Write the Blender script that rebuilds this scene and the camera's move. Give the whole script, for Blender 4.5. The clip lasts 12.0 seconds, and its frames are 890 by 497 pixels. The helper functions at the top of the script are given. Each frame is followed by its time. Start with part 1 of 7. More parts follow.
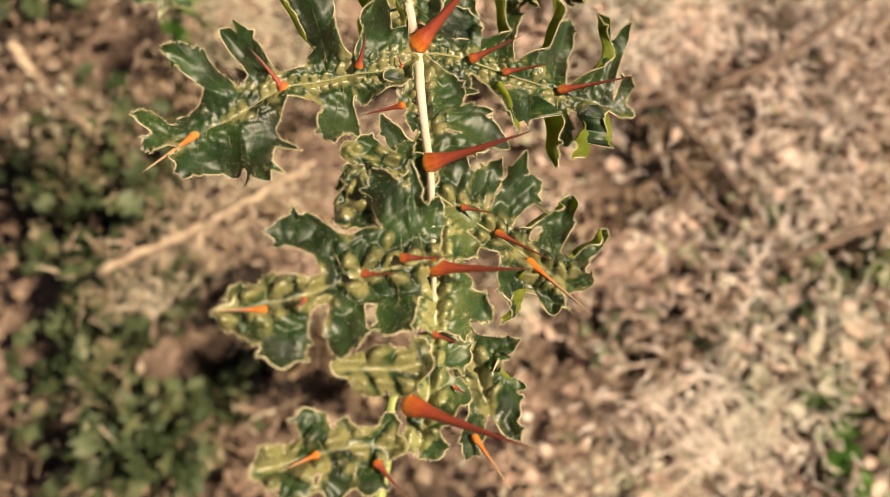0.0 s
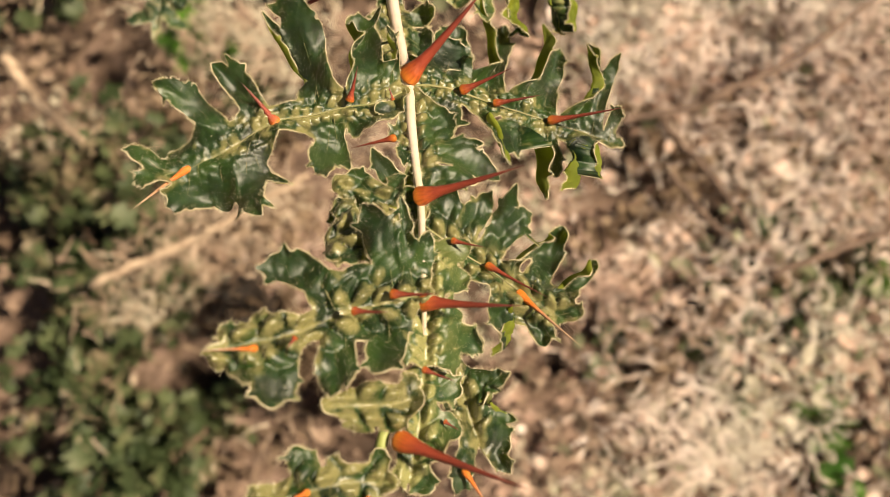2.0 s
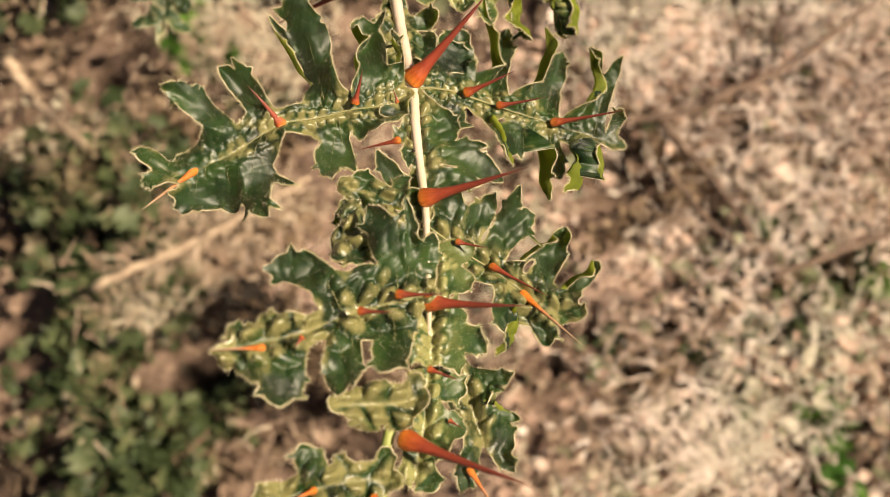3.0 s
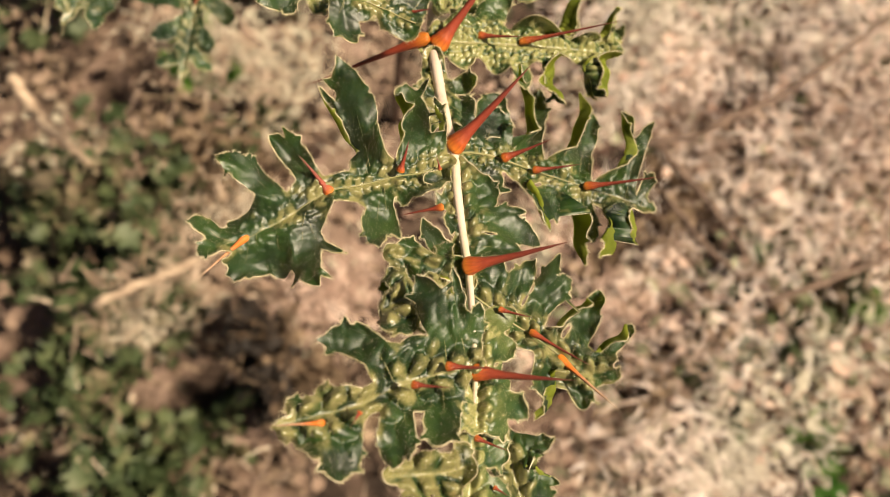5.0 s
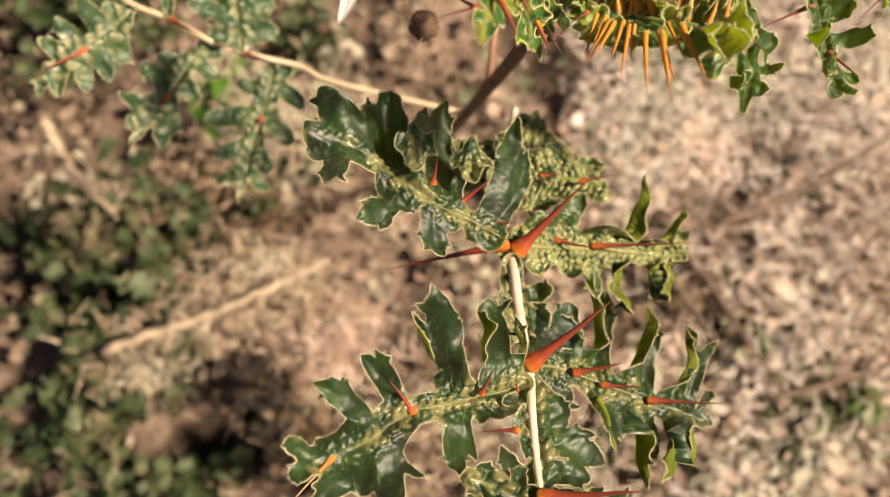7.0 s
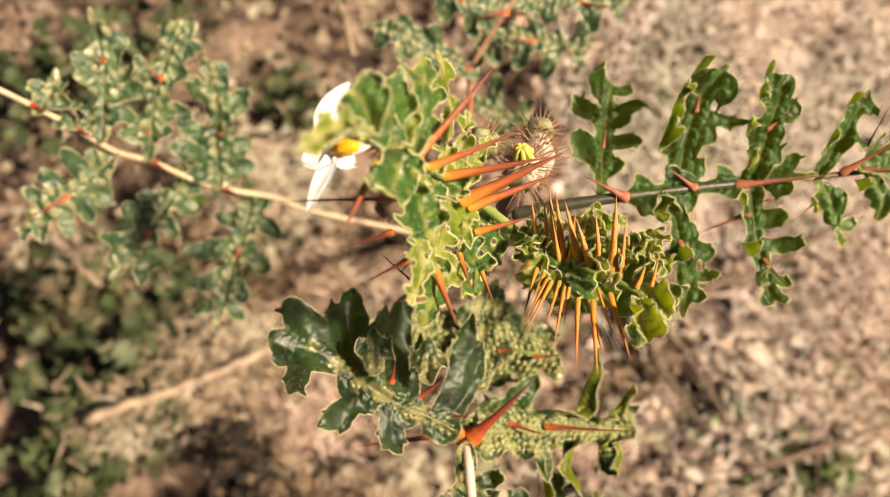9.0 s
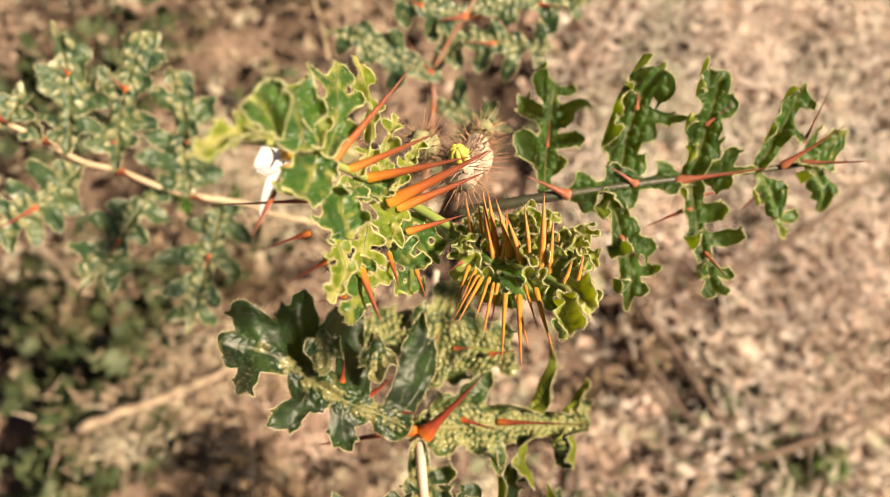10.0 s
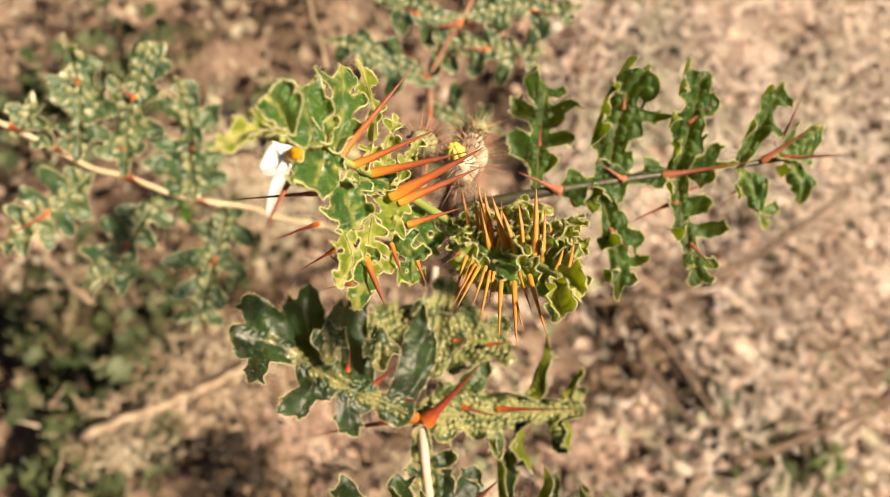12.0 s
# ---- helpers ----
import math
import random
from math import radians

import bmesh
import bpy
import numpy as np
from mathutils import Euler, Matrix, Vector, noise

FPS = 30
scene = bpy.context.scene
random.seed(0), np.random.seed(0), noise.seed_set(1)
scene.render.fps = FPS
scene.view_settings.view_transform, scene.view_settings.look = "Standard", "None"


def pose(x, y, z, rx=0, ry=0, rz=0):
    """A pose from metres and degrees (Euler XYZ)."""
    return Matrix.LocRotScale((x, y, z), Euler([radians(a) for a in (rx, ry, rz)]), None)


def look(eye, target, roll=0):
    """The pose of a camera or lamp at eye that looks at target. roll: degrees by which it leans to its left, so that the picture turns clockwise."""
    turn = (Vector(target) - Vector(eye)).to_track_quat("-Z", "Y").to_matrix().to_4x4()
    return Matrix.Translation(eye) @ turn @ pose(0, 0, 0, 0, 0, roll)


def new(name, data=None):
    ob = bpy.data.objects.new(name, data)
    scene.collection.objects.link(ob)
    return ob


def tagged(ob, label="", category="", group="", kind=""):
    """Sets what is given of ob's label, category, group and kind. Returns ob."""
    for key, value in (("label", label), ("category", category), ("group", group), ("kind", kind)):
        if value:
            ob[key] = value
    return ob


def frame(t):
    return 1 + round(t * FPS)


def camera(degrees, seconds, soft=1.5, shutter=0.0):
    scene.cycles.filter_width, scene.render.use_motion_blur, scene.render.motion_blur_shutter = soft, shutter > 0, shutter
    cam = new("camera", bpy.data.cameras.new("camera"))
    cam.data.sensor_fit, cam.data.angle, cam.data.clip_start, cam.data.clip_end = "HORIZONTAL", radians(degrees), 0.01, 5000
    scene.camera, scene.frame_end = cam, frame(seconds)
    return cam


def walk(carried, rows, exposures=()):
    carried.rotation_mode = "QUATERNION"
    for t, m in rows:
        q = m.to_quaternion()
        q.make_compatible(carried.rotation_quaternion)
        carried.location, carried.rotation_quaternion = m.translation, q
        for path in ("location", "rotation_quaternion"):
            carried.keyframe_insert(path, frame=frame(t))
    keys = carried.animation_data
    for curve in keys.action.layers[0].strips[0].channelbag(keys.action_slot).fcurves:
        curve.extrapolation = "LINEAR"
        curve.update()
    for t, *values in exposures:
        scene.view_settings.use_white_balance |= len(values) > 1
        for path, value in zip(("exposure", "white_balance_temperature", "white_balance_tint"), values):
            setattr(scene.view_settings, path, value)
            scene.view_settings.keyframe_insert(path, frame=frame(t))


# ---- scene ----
cam = camera(58.0, 12.0, soft=0.5)
PATH = [
    (0, 0.00000, 0.00000, 0.60000, 12.000, -0.000, -0.000),
    (0.5, -0.00101, 0.00185, 0.60112, 12.114, -0.191, 0.005),
    (1, -0.00082, 0.00302, 0.60042, 12.089, -0.351, 0.107),
    (1.5, 0.00063, 0.00234, 0.60022, 12.272, -0.271, 0.048),
    (2, 0.00060, 0.00356, 0.60150, 12.465, -0.370, -0.086),
    (2.5, 0.00074, 0.00350, 0.60144, 12.526, -0.441, -0.076),
    (3, 0.00005, 0.00305, 0.60267, 12.654, -0.317, -0.121),
    (5, -0.00831, 0.01080, 0.60785, 13.215, -1.361, 0.426),
    (5.5, -0.01126, 0.01462, 0.61111, 13.558, -1.600, 0.771),
    (6, -0.01538, 0.02096, 0.61308, 13.696, -1.943, 1.656),
    (6.5, -0.01775, 0.02861, 0.61589, 14.106, -2.274, 2.711),
    (7, -0.02458, 0.03939, 0.62019, 14.753, -3.042, 4.688),
    (7.5, -0.02620, 0.05498, 0.62840, 15.279, -3.769, 5.533),
    (7.7, -0.02597, 0.05781, 0.62974, 15.480, -4.089, 5.685),
    (9.3, -0.01890, 0.06904, 0.63968, 16.318, -3.653, 4.435),
    (9.5, -0.01501, 0.06879, 0.64073, 16.355, -3.458, 4.070),
    (10, -0.01167, 0.06790, 0.64111, 16.524, -3.337, 3.705),
    (10.5, -0.00804, 0.06590, 0.64236, 16.630, -3.088, 3.533),
    (11, -0.00827, 0.06437, 0.64400, 16.807, -3.081, 3.318),
    (11.5, -0.00873, 0.06349, 0.64586, 17.002, -3.228, 2.948),
    (12, -0.01202, 0.06290, 0.64800, 17.174, -3.283, 2.882),
]
walk(cam, [(t, pose(*place)) for t, *place in PATH],
     [(0, 0.28, 7200, 10), (7.5, 0.39, 6950, 10), (9.5, 0.46, 7250, 10), (12, 0.46, 7250, 10)])

# ---- light ----
cam.data.dof.use_dof = True
cam.data.dof.focus_distance = 0.123
cam.data.dof.aperture_fstop = 19.0

SUN_AZIMUTH, SUN_HEIGHT = radians(2.0), radians(50.0)   # from the east, mid height
world = bpy.data.worlds.new("sky")
scene.world = world
world.use_nodes = True
wn = world.node_tree
sky = wn.nodes.new("ShaderNodeTexSky")
sky.sky_type, sky.sun_disc = "NISHITA", False
sky.sun_elevation, sky.sun_rotation = SUN_HEIGHT, math.pi / 2 - SUN_AZIMUTH
wn.links.new(sky.outputs[0], wn.nodes["Background"].inputs[0])
wn.nodes["Background"].inputs[1].default_value = 0.021
sun_data = bpy.data.lights.new("sun", "SUN")
sun_data.energy, sun_data.angle, sun_data.color = 6.9, radians(5.0), (1.0, 0.86, 0.66)
sun = new("sun", sun_data)
toward = Vector((math.cos(SUN_AZIMUTH) * math.cos(SUN_HEIGHT), math.sin(SUN_AZIMUTH) * math.cos(SUN_HEIGHT), math.sin(SUN_HEIGHT)))
sun.matrix_world = look(toward * 5, (0, 0, 0))


# ---- materials ----
def mix_colour(nt, fac, a, b):
    n = nt.nodes.new("ShaderNodeMix")
    n.data_type = "RGBA"
    nt.links.new(fac, n.inputs[0])
    for k, c in ((6, a), (7, b)):
        if isinstance(c, tuple):
            n.inputs[k].default_value = (*c, 1)
        else:
            nt.links.new(c, n.inputs[k])
    return n.outputs[2]


def ramp(nt, fac, stops):
    n = nt.nodes.new("ShaderNodeValToRGB")
    els = n.color_ramp.elements
    while len(els) < len(stops):
        els.new(0.5)
    for e, (p, c) in zip(els, stops):
        e.position, e.color = p, (*c, 1)
    nt.links.new(fac, n.inputs[0])
    return n.outputs[0]


def noise_out(nt, scale, detail=4.0, rough=0.6, coord="Object"):
    tc = nt.nodes.new("ShaderNodeTexCoord")
    n = nt.nodes.new("ShaderNodeTexNoise")
    n.inputs["Scale"].default_value, n.inputs["Detail"].default_value, n.inputs["Roughness"].default_value = scale, detail, rough
    nt.links.new(tc.outputs[coord], n.inputs["Vector"])
    return n.outputs[0]


def finish(nt, colour, rough=0.5, bump=None, height=0.0, through_light=0.0, specular=0.5, coat=0.0, through_tint=None):
    b = nt.nodes["Principled BSDF"]
    nt.links.new(colour, b.inputs["Base Color"])
    b.inputs["Roughness"].default_value = rough
    b.inputs["Specular IOR Level"].default_value = specular
    b.inputs["Coat Weight"].default_value = coat
    if bump is not None:
        bn = nt.nodes.new("ShaderNodeBump")
        bn.inputs["Distance"].default_value = height
        nt.links.new(bump, bn.inputs["Height"])
        nt.links.new(bn.outputs[0], b.inputs["Normal"])
    if through_light:
        tr = nt.nodes.new("ShaderNodeBsdfTranslucent")
        if through_tint:
            tr.inputs[0].default_value = (*through_tint, 1)
        else:
            nt.links.new(colour, tr.inputs[0])
        mx = nt.nodes.new("ShaderNodeMixShader")
        mx.inputs[0].default_value = through_light
        nt.links.new(b.outputs[0], mx.inputs[1])
        nt.links.new(tr.outputs[0], mx.inputs[2])
        nt.links.new(mx.outputs[0], nt.nodes["Material Output"].inputs[0])


def material(name):
    m = bpy.data.materials.new(name)
    m.use_nodes = True
    return m, m.node_tree


def leaf_material(name, dark, mid, light, pale, rough, through_light, tint, specular=0.7):
    """Green blade: patches of tone, pale downy zones along veins, blister crests painted lighter like highlights, fine
    cell grain, soft gloss.
    """
    m, nt = material(name)
    c = ramp(nt, noise_out(nt, 170, 3), [(0.36, dark), (0.50, mid), (0.66, light)])
    # pale mask: down by veins and rim, plus highlights painted on blister crests
    down_and_crest_light = nt.nodes.new("ShaderNodeAttribute")
    down_and_crest_light.attribute_name = "down_and_crest_light"
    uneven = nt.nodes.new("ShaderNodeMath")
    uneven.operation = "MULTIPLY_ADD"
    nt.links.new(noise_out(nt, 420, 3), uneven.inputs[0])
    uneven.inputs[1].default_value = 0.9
    nt.links.new(down_and_crest_light.outputs["Fac"], uneven.inputs[2])
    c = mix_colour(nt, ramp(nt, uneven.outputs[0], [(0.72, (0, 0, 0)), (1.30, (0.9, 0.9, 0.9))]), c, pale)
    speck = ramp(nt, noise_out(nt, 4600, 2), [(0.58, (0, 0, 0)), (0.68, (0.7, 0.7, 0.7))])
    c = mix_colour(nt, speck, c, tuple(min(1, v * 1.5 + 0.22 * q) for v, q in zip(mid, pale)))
    finish(nt, c, rough, noise_out(nt, 2400, 4, 0.7), 0.00005, through_light, specular, 0.0, tint)
    gloss = nt.nodes.new("ShaderNodeMapRange")
    nt.links.new(uneven.outputs[0], gloss.inputs["Value"])
    for k, value in (("From Min", 0.5), ("From Max", 1.2), ("To Min", rough + 0.10), ("To Max", rough - 0.13)):
        gloss.inputs[k].default_value = value
    nt.links.new(gloss.outputs[0], nt.nodes["Principled BSDF"].inputs["Roughness"])
    return m


def plain_material(name, stops, scale, rough, grain=900, height=0.0001, through_light=0.0, specular=0.4, per_piece=False, dusty=None):
    m, nt = material(name)
    if per_piece:
        g = nt.nodes.new("ShaderNodeNewGeometry")
        mixer = nt.nodes.new("ShaderNodeMath")
        mixer.operation = "MULTIPLY_ADD"
        nt.links.new(noise_out(nt, scale, 3), mixer.inputs[0])
        mixer.inputs[1].default_value = 2.0
        half = nt.nodes.new("ShaderNodeMath")
        half.operation = "MULTIPLY_ADD"
        nt.links.new(g.outputs["Random Per Island"], half.inputs[0])
        half.inputs[1].default_value, half.inputs[2].default_value = 0.5, -0.75
        nt.links.new(half.outputs[0], mixer.inputs[2])
        fac = mixer.outputs[0]
    else:
        fac = noise_out(nt, scale, 4)
    c = ramp(nt, fac, stops)
    if dusty:
        c = mix_colour(nt, ramp(nt, noise_out(nt, 8.5, 2), [(0.50, (0, 0, 0)), (0.62, (0.75, 0.75, 0.75))]), c, dusty)
    finish(nt, c, rough, noise_out(nt, grain, 3), height, through_light, specular)
    return m


def thorn_material(name, stops, rough=0.38):
    """Tone runs from the swollen base to the needle tip."""
    m, nt = material(name)
    tc = nt.nodes.new("ShaderNodeTexCoord")
    sep = nt.nodes.new("ShaderNodeSeparateXYZ")
    nt.links.new(tc.outputs["Object"], sep.inputs[0])
    c = ramp(nt, sep.outputs[2], stops)
    streak = ramp(nt, noise_out(nt, 3.0, 4, 0.7), [(0.35, (0.55, 0.55, 0.55)), (0.65, (1, 1, 1))])
    n = nt.nodes.new("ShaderNodeMix")
    n.data_type, n.blend_type = "RGBA", "MULTIPLY"
    n.inputs[0].default_value = 0.8
    nt.links.new(c, n.inputs[6])
    nt.links.new(streak, n.inputs[7])
    finish(nt, n.outputs[2], rough, noise_out(nt, 14.0, 3), 0.0001, 0.0, 0.5)
    return m


TOP = leaf_material("leaf_top", (0.0012, 0.009, 0.003), (0.004, 0.027, 0.006), (0.020, 0.056, 0.009), (0.27, 0.245, 0.105), 0.40, 0.17, (0.42, 0.54, 0.04), 0.7)
UNDER = leaf_material("leaf_underside", (0.13, 0.165, 0.022), (0.185, 0.215, 0.03), (0.25, 0.28, 0.05), (0.40, 0.40, 0.15), 0.6, 0.6, (0.80, 0.86, 0.20), 0.35)
UNDER_YOUNG = leaf_material("young_underside", (0.26, 0.37, 0.035), (0.36, 0.46, 0.05), (0.48, 0.56, 0.10), (0.52, 0.56, 0.18), 0.55, 0.62, (0.84, 0.90, 0.22), 0.4)
TOP_SOFT = leaf_material("leaf_top_soft", (0.012, 0.042, 0.018), (0.034, 0.078, 0.028), (0.095, 0.125, 0.050), (0.33, 0.31, 0.17), 0.42, 0.12, (0.20, 0.34, 0.06))
TOP_YOUNG = leaf_material("leaf_top_young", (0.008, 0.060, 0.012), (0.022, 0.095, 0.014), (0.060, 0.140, 0.018), (0.34, 0.34, 0.08), 0.42, 0.30, (0.40, 0.54, 0.03))
TOP_LIME = leaf_material("leaf_top_lime", (0.05, 0.125, 0.012), (0.14, 0.22, 0.018), (0.28, 0.34, 0.04), (0.66, 0.60, 0.24), 0.45, 0.50, (0.62, 0.66, 0.05))
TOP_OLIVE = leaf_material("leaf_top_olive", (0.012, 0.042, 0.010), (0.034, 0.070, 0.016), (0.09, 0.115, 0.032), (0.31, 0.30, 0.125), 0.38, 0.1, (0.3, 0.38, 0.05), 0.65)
TOP_GREEN = leaf_material("leaf_top_green", (0.006, 0.036, 0.008), (0.014, 0.064, 0.010), (0.034, 0.100, 0.015), (0.26, 0.26, 0.07), 0.42, 0.36, (0.44, 0.58, 0.04), 0.5)
RIM = plain_material("leaf_rim_hair", [(0.3, (0.48, 0.41, 0.25)), (0.7, (0.84, 0.76, 0.58))], 700, 0.6, through_light=0.2)
RIM_YOUNG = plain_material("young_rim_hair", [(0.3, (0.56, 0.58, 0.22)), (0.7, (0.84, 0.82, 0.52))], 300, 0.6, through_light=0.35)
HAIR = plain_material("leaf_hair", [(0.3, (0.62, 0.54, 0.30)), (0.7, (0.86, 0.80, 0.60))], 300, 0.5, through_light=0.3)
VEIN = plain_material("leaf_vein", [(0.3, (0.13, 0.155, 0.05)), (0.7, (0.36, 0.31, 0.16))], 200, 0.75)
PALE_STEM = plain_material("pale_stem", [(0.3, (0.56, 0.42, 0.34)), (0.5, (0.66, 0.53, 0.45)), (0.7, (0.56, 0.50, 0.34))], 120, 0.45)
TAN_STEM = plain_material("tan_stem", [(0.3, (0.50, 0.36, 0.24)), (0.7, (0.68, 0.54, 0.38))], 120, 0.5)
DARK_STEM = plain_material("dark_stem", [(0.3, (0.030, 0.030, 0.018)), (0.7, (0.075, 0.070, 0.040))], 150, 0.4)
GREY_STEM = plain_material("brown_stem", [(0.3, (0.06, 0.035, 0.028)), (0.7, (0.18, 0.11, 0.085))], 160, 0.7)
RED_STEM = plain_material("red_stem", [(0.3, (0.22, 0.09, 0.06)), (0.7, (0.42, 0.24, 0.16))], 120, 0.5)
LIME_STEM = plain_material("lime_stem", [(0.3, (0.20, 0.27, 0.06)), (0.7, (0.36, 0.38, 0.13))], 150, 0.5)
THORN = thorn_material("thorn_red", [(0.0, (0.72, 0.21, 0.03)), (0.06, (0.56, 0.115, 0.028)), (0.17, (0.36, 0.06, 0.03)), (0.75, (0.24, 0.05, 0.035)), (1.0, (0.22, 0.10, 0.07))])
THORN_PALE = thorn_material("thorn_pale", [(0.0, (0.84, 0.24, 0.03)), (0.22, (0.76, 0.19, 0.03)), (0.42, (0.62, 0.30, 0.16)), (1.0, (0.66, 0.50, 0.36))])
THORN_DARK = thorn_material("thorn_dark", [(0.0, (0.52, 0.16, 0.05)), (0.22, (0.20, 0.05, 0.03)), (1.0, (0.06, 0.03, 0.03))])
THORN_ORANGE = thorn_material("thorn_orange", [(0.0, (0.80, 0.40, 0.05)), (0.10, (0.72, 0.24, 0.03)), (0.32, (0.50, 0.12, 0.03)), (0.7, (0.32, 0.075, 0.035)), (1.0, (0.26, 0.08, 0.05))])
THORN_YELLOW = thorn_material("thorn_yellow", [(0.0, (0.62, 0.34, 0.05)), (0.25, (0.78, 0.30, 0.035)), (0.7, (0.78, 0.30, 0.07)), (1.0, (0.52, 0.20, 0.08))])
THORN_BROWN = thorn_material("thorn_brown", [(0.0, (0.50, 0.17, 0.08)), (0.10, (0.42, 0.12, 0.06)), (0.5, (0.34, 0.085, 0.045)), (1.0, (0.26, 0.09, 0.06))])
PETAL = plain_material("white_petal", [(0.3, (0.88, 0.87, 0.90)), (0.7, (0.93, 0.92, 0.94))], 200, 0.6, 700, 0.0001, 0.25)
ANTHER = plain_material("anther", [(0.3, (0.80, 0.36, 0.01)), (0.7, (0.86, 0.52, 0.03))], 500, 0.5)
CALYX = plain_material("calyx", [(0.3, (0.30, 0.23, 0.16)), (0.5, (0.50, 0.41, 0.33)), (0.7, (0.66, 0.57, 0.48))], 600, 0.6)
CORE = plain_material("bud_core", [(0.3, (0.46, 0.42, 0.06)), (0.7, (0.64, 0.56, 0.14))], 500, 0.5)
CALYX_GREEN = plain_material("green_calyx", [(0.3, (0.14, 0.15, 0.06)), (0.5, (0.26, 0.25, 0.13)), (0.7, (0.42, 0.36, 0.22))], 600, 0.6)
DRY_BROWN = plain_material("dried_flower", [(0.3, (0.06, 0.035, 0.025)), (0.7, (0.20, 0.12, 0.08))], 500, 0.8)
SPINE = plain_material("bud_spine", [(0.3, (0.30, 0.12, 0.07)), (0.7, (0.66, 0.42, 0.29))], 300, 0.5)
SOIL = plain_material("soil", [(0.38, (0.03, 0.019, 0.014)), (0.50, (0.13, 0.085, 0.064)), (0.64, (0.34, 0.235, 0.19))], 17, 0.9, 160, 0.004)
STRAW = plain_material("dry_grass", [(0.05, (0.17, 0.108, 0.075)), (0.35, (0.38, 0.27, 0.20)), (0.65, (0.58, 0.44, 0.345)), (0.95, (0.78, 0.655, 0.53))], 9, 0.65, 300, 0.0004, 0.15, 0.3, True, dusty=(0.52, 0.49, 0.39))
BLEACHED = plain_material("bleached_grass", [(0.02, (0.400, 0.285, 0.236)), (0.25, (0.680, 0.541, 0.473)), (0.6, (0.860, 0.741, 0.690)), (0.95, (0.920, 0.827, 0.788))], 9, 0.65, 300, 0.0004, 0.15, 0.3, True, dusty=(0.52, 0.49, 0.39))
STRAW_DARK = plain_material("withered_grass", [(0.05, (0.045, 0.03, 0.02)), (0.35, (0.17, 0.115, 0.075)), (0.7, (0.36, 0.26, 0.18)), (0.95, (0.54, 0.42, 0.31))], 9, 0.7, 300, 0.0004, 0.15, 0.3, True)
PINK_LITTER = plain_material("pinkish_litter", [(0.05, (0.33, 0.21, 0.17)), (0.4, (0.55, 0.38, 0.31)), (0.7, (0.70, 0.52, 0.44)), (0.95, (0.82, 0.66, 0.58))], 30, 0.7, 250, 0.0006, 0.15, 0.3, True)
LITTER = plain_material("leaf_litter", [(0.05, (0.13, 0.085, 0.062)), (0.4, (0.25, 0.168, 0.128)), (0.7, (0.33, 0.235, 0.18)), (0.95, (0.40, 0.29, 0.23))], 30, 0.75, 250, 0.0006, 0.1, 0.3, True, dusty=(0.52, 0.49, 0.39))
WEED = plain_material("weed", [(0.05, (0.028, 0.046, 0.018)), (0.40, (0.062, 0.088, 0.036)), (0.68, (0.115, 0.138, 0.064)), (0.82, (0.20, 0.160, 0.095)), (0.95, (0.30, 0.24, 0.16))], 20, 0.55, 300, 0.0003, 0.25, 0.4, True)
FRESH = plain_material("fresh_weed", [(0.1, (0.05, 0.14, 0.02)), (0.9, (0.16, 0.30, 0.05))], 20, 0.5, 300, 0.0003, 0.3, 0.4, True)
SAGE = plain_material("dusty_weed", [(0.05, (0.10, 0.11, 0.06)), (0.5, (0.24, 0.25, 0.15)), (0.95, (0.42, 0.41, 0.29))], 20, 0.6, 300, 0.0003, 0.2, 0.4, True)
# near-black colour that imitates deep shade in the gaps between weeds
GAP_SHADE = plain_material("gap_shade_leaf", [(0.3, (0.008, 0.006, 0.005)), (0.7, (0.03, 0.02, 0.015))], 60, 0.8)
TWIG = plain_material("twig_bark", [(0.3, (0.30, 0.21, 0.15)), (0.7, (0.62, 0.48, 0.36))], 90, 0.8, 500, 0.0005)
TWIG_DARK = plain_material("dark_twig_bark", [(0.3, (0.09, 0.06, 0.05)), (0.7, (0.24, 0.16, 0.12))], 90, 0.8, 500, 0.0005)

BLADE = (TOP, UNDER, RIM, HAIR, VEIN)
SOFT = (TOP_SOFT, UNDER, RIM, HAIR, VEIN)
YOUNG = (TOP_YOUNG, UNDER_YOUNG, RIM_YOUNG, HAIR, VEIN)
LIME = (TOP_LIME, UNDER_YOUNG, RIM_YOUNG, HAIR, VEIN)
GREEN = (TOP_GREEN, UNDER_YOUNG, RIM_YOUNG, HAIR, VEIN)
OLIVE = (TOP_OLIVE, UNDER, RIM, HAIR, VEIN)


# ---- building ----
def mesh_from(name, verts, faces, mats, slots=None, smooth=True):
    me = bpy.data.meshes.new(name)
    me.from_pydata([tuple(v) for v in verts], [], faces)
    for m in mats:
        me.materials.append(m)
    if slots is not None:
        me.polygons.foreach_set("material_index", np.asarray(slots, dtype=np.int32))
    if smooth:
        me.polygons.foreach_set("use_smooth", np.ones(len(me.polygons), dtype=bool))
    me.update()
    return me


def under(ob, parent):
    """Parents ob, which is given in world metres."""
    ob.parent = parent
    ob.matrix_parent_inverse = parent.matrix_world.inverted() if parent.parent is None else Matrix.Identity(4)
    return ob


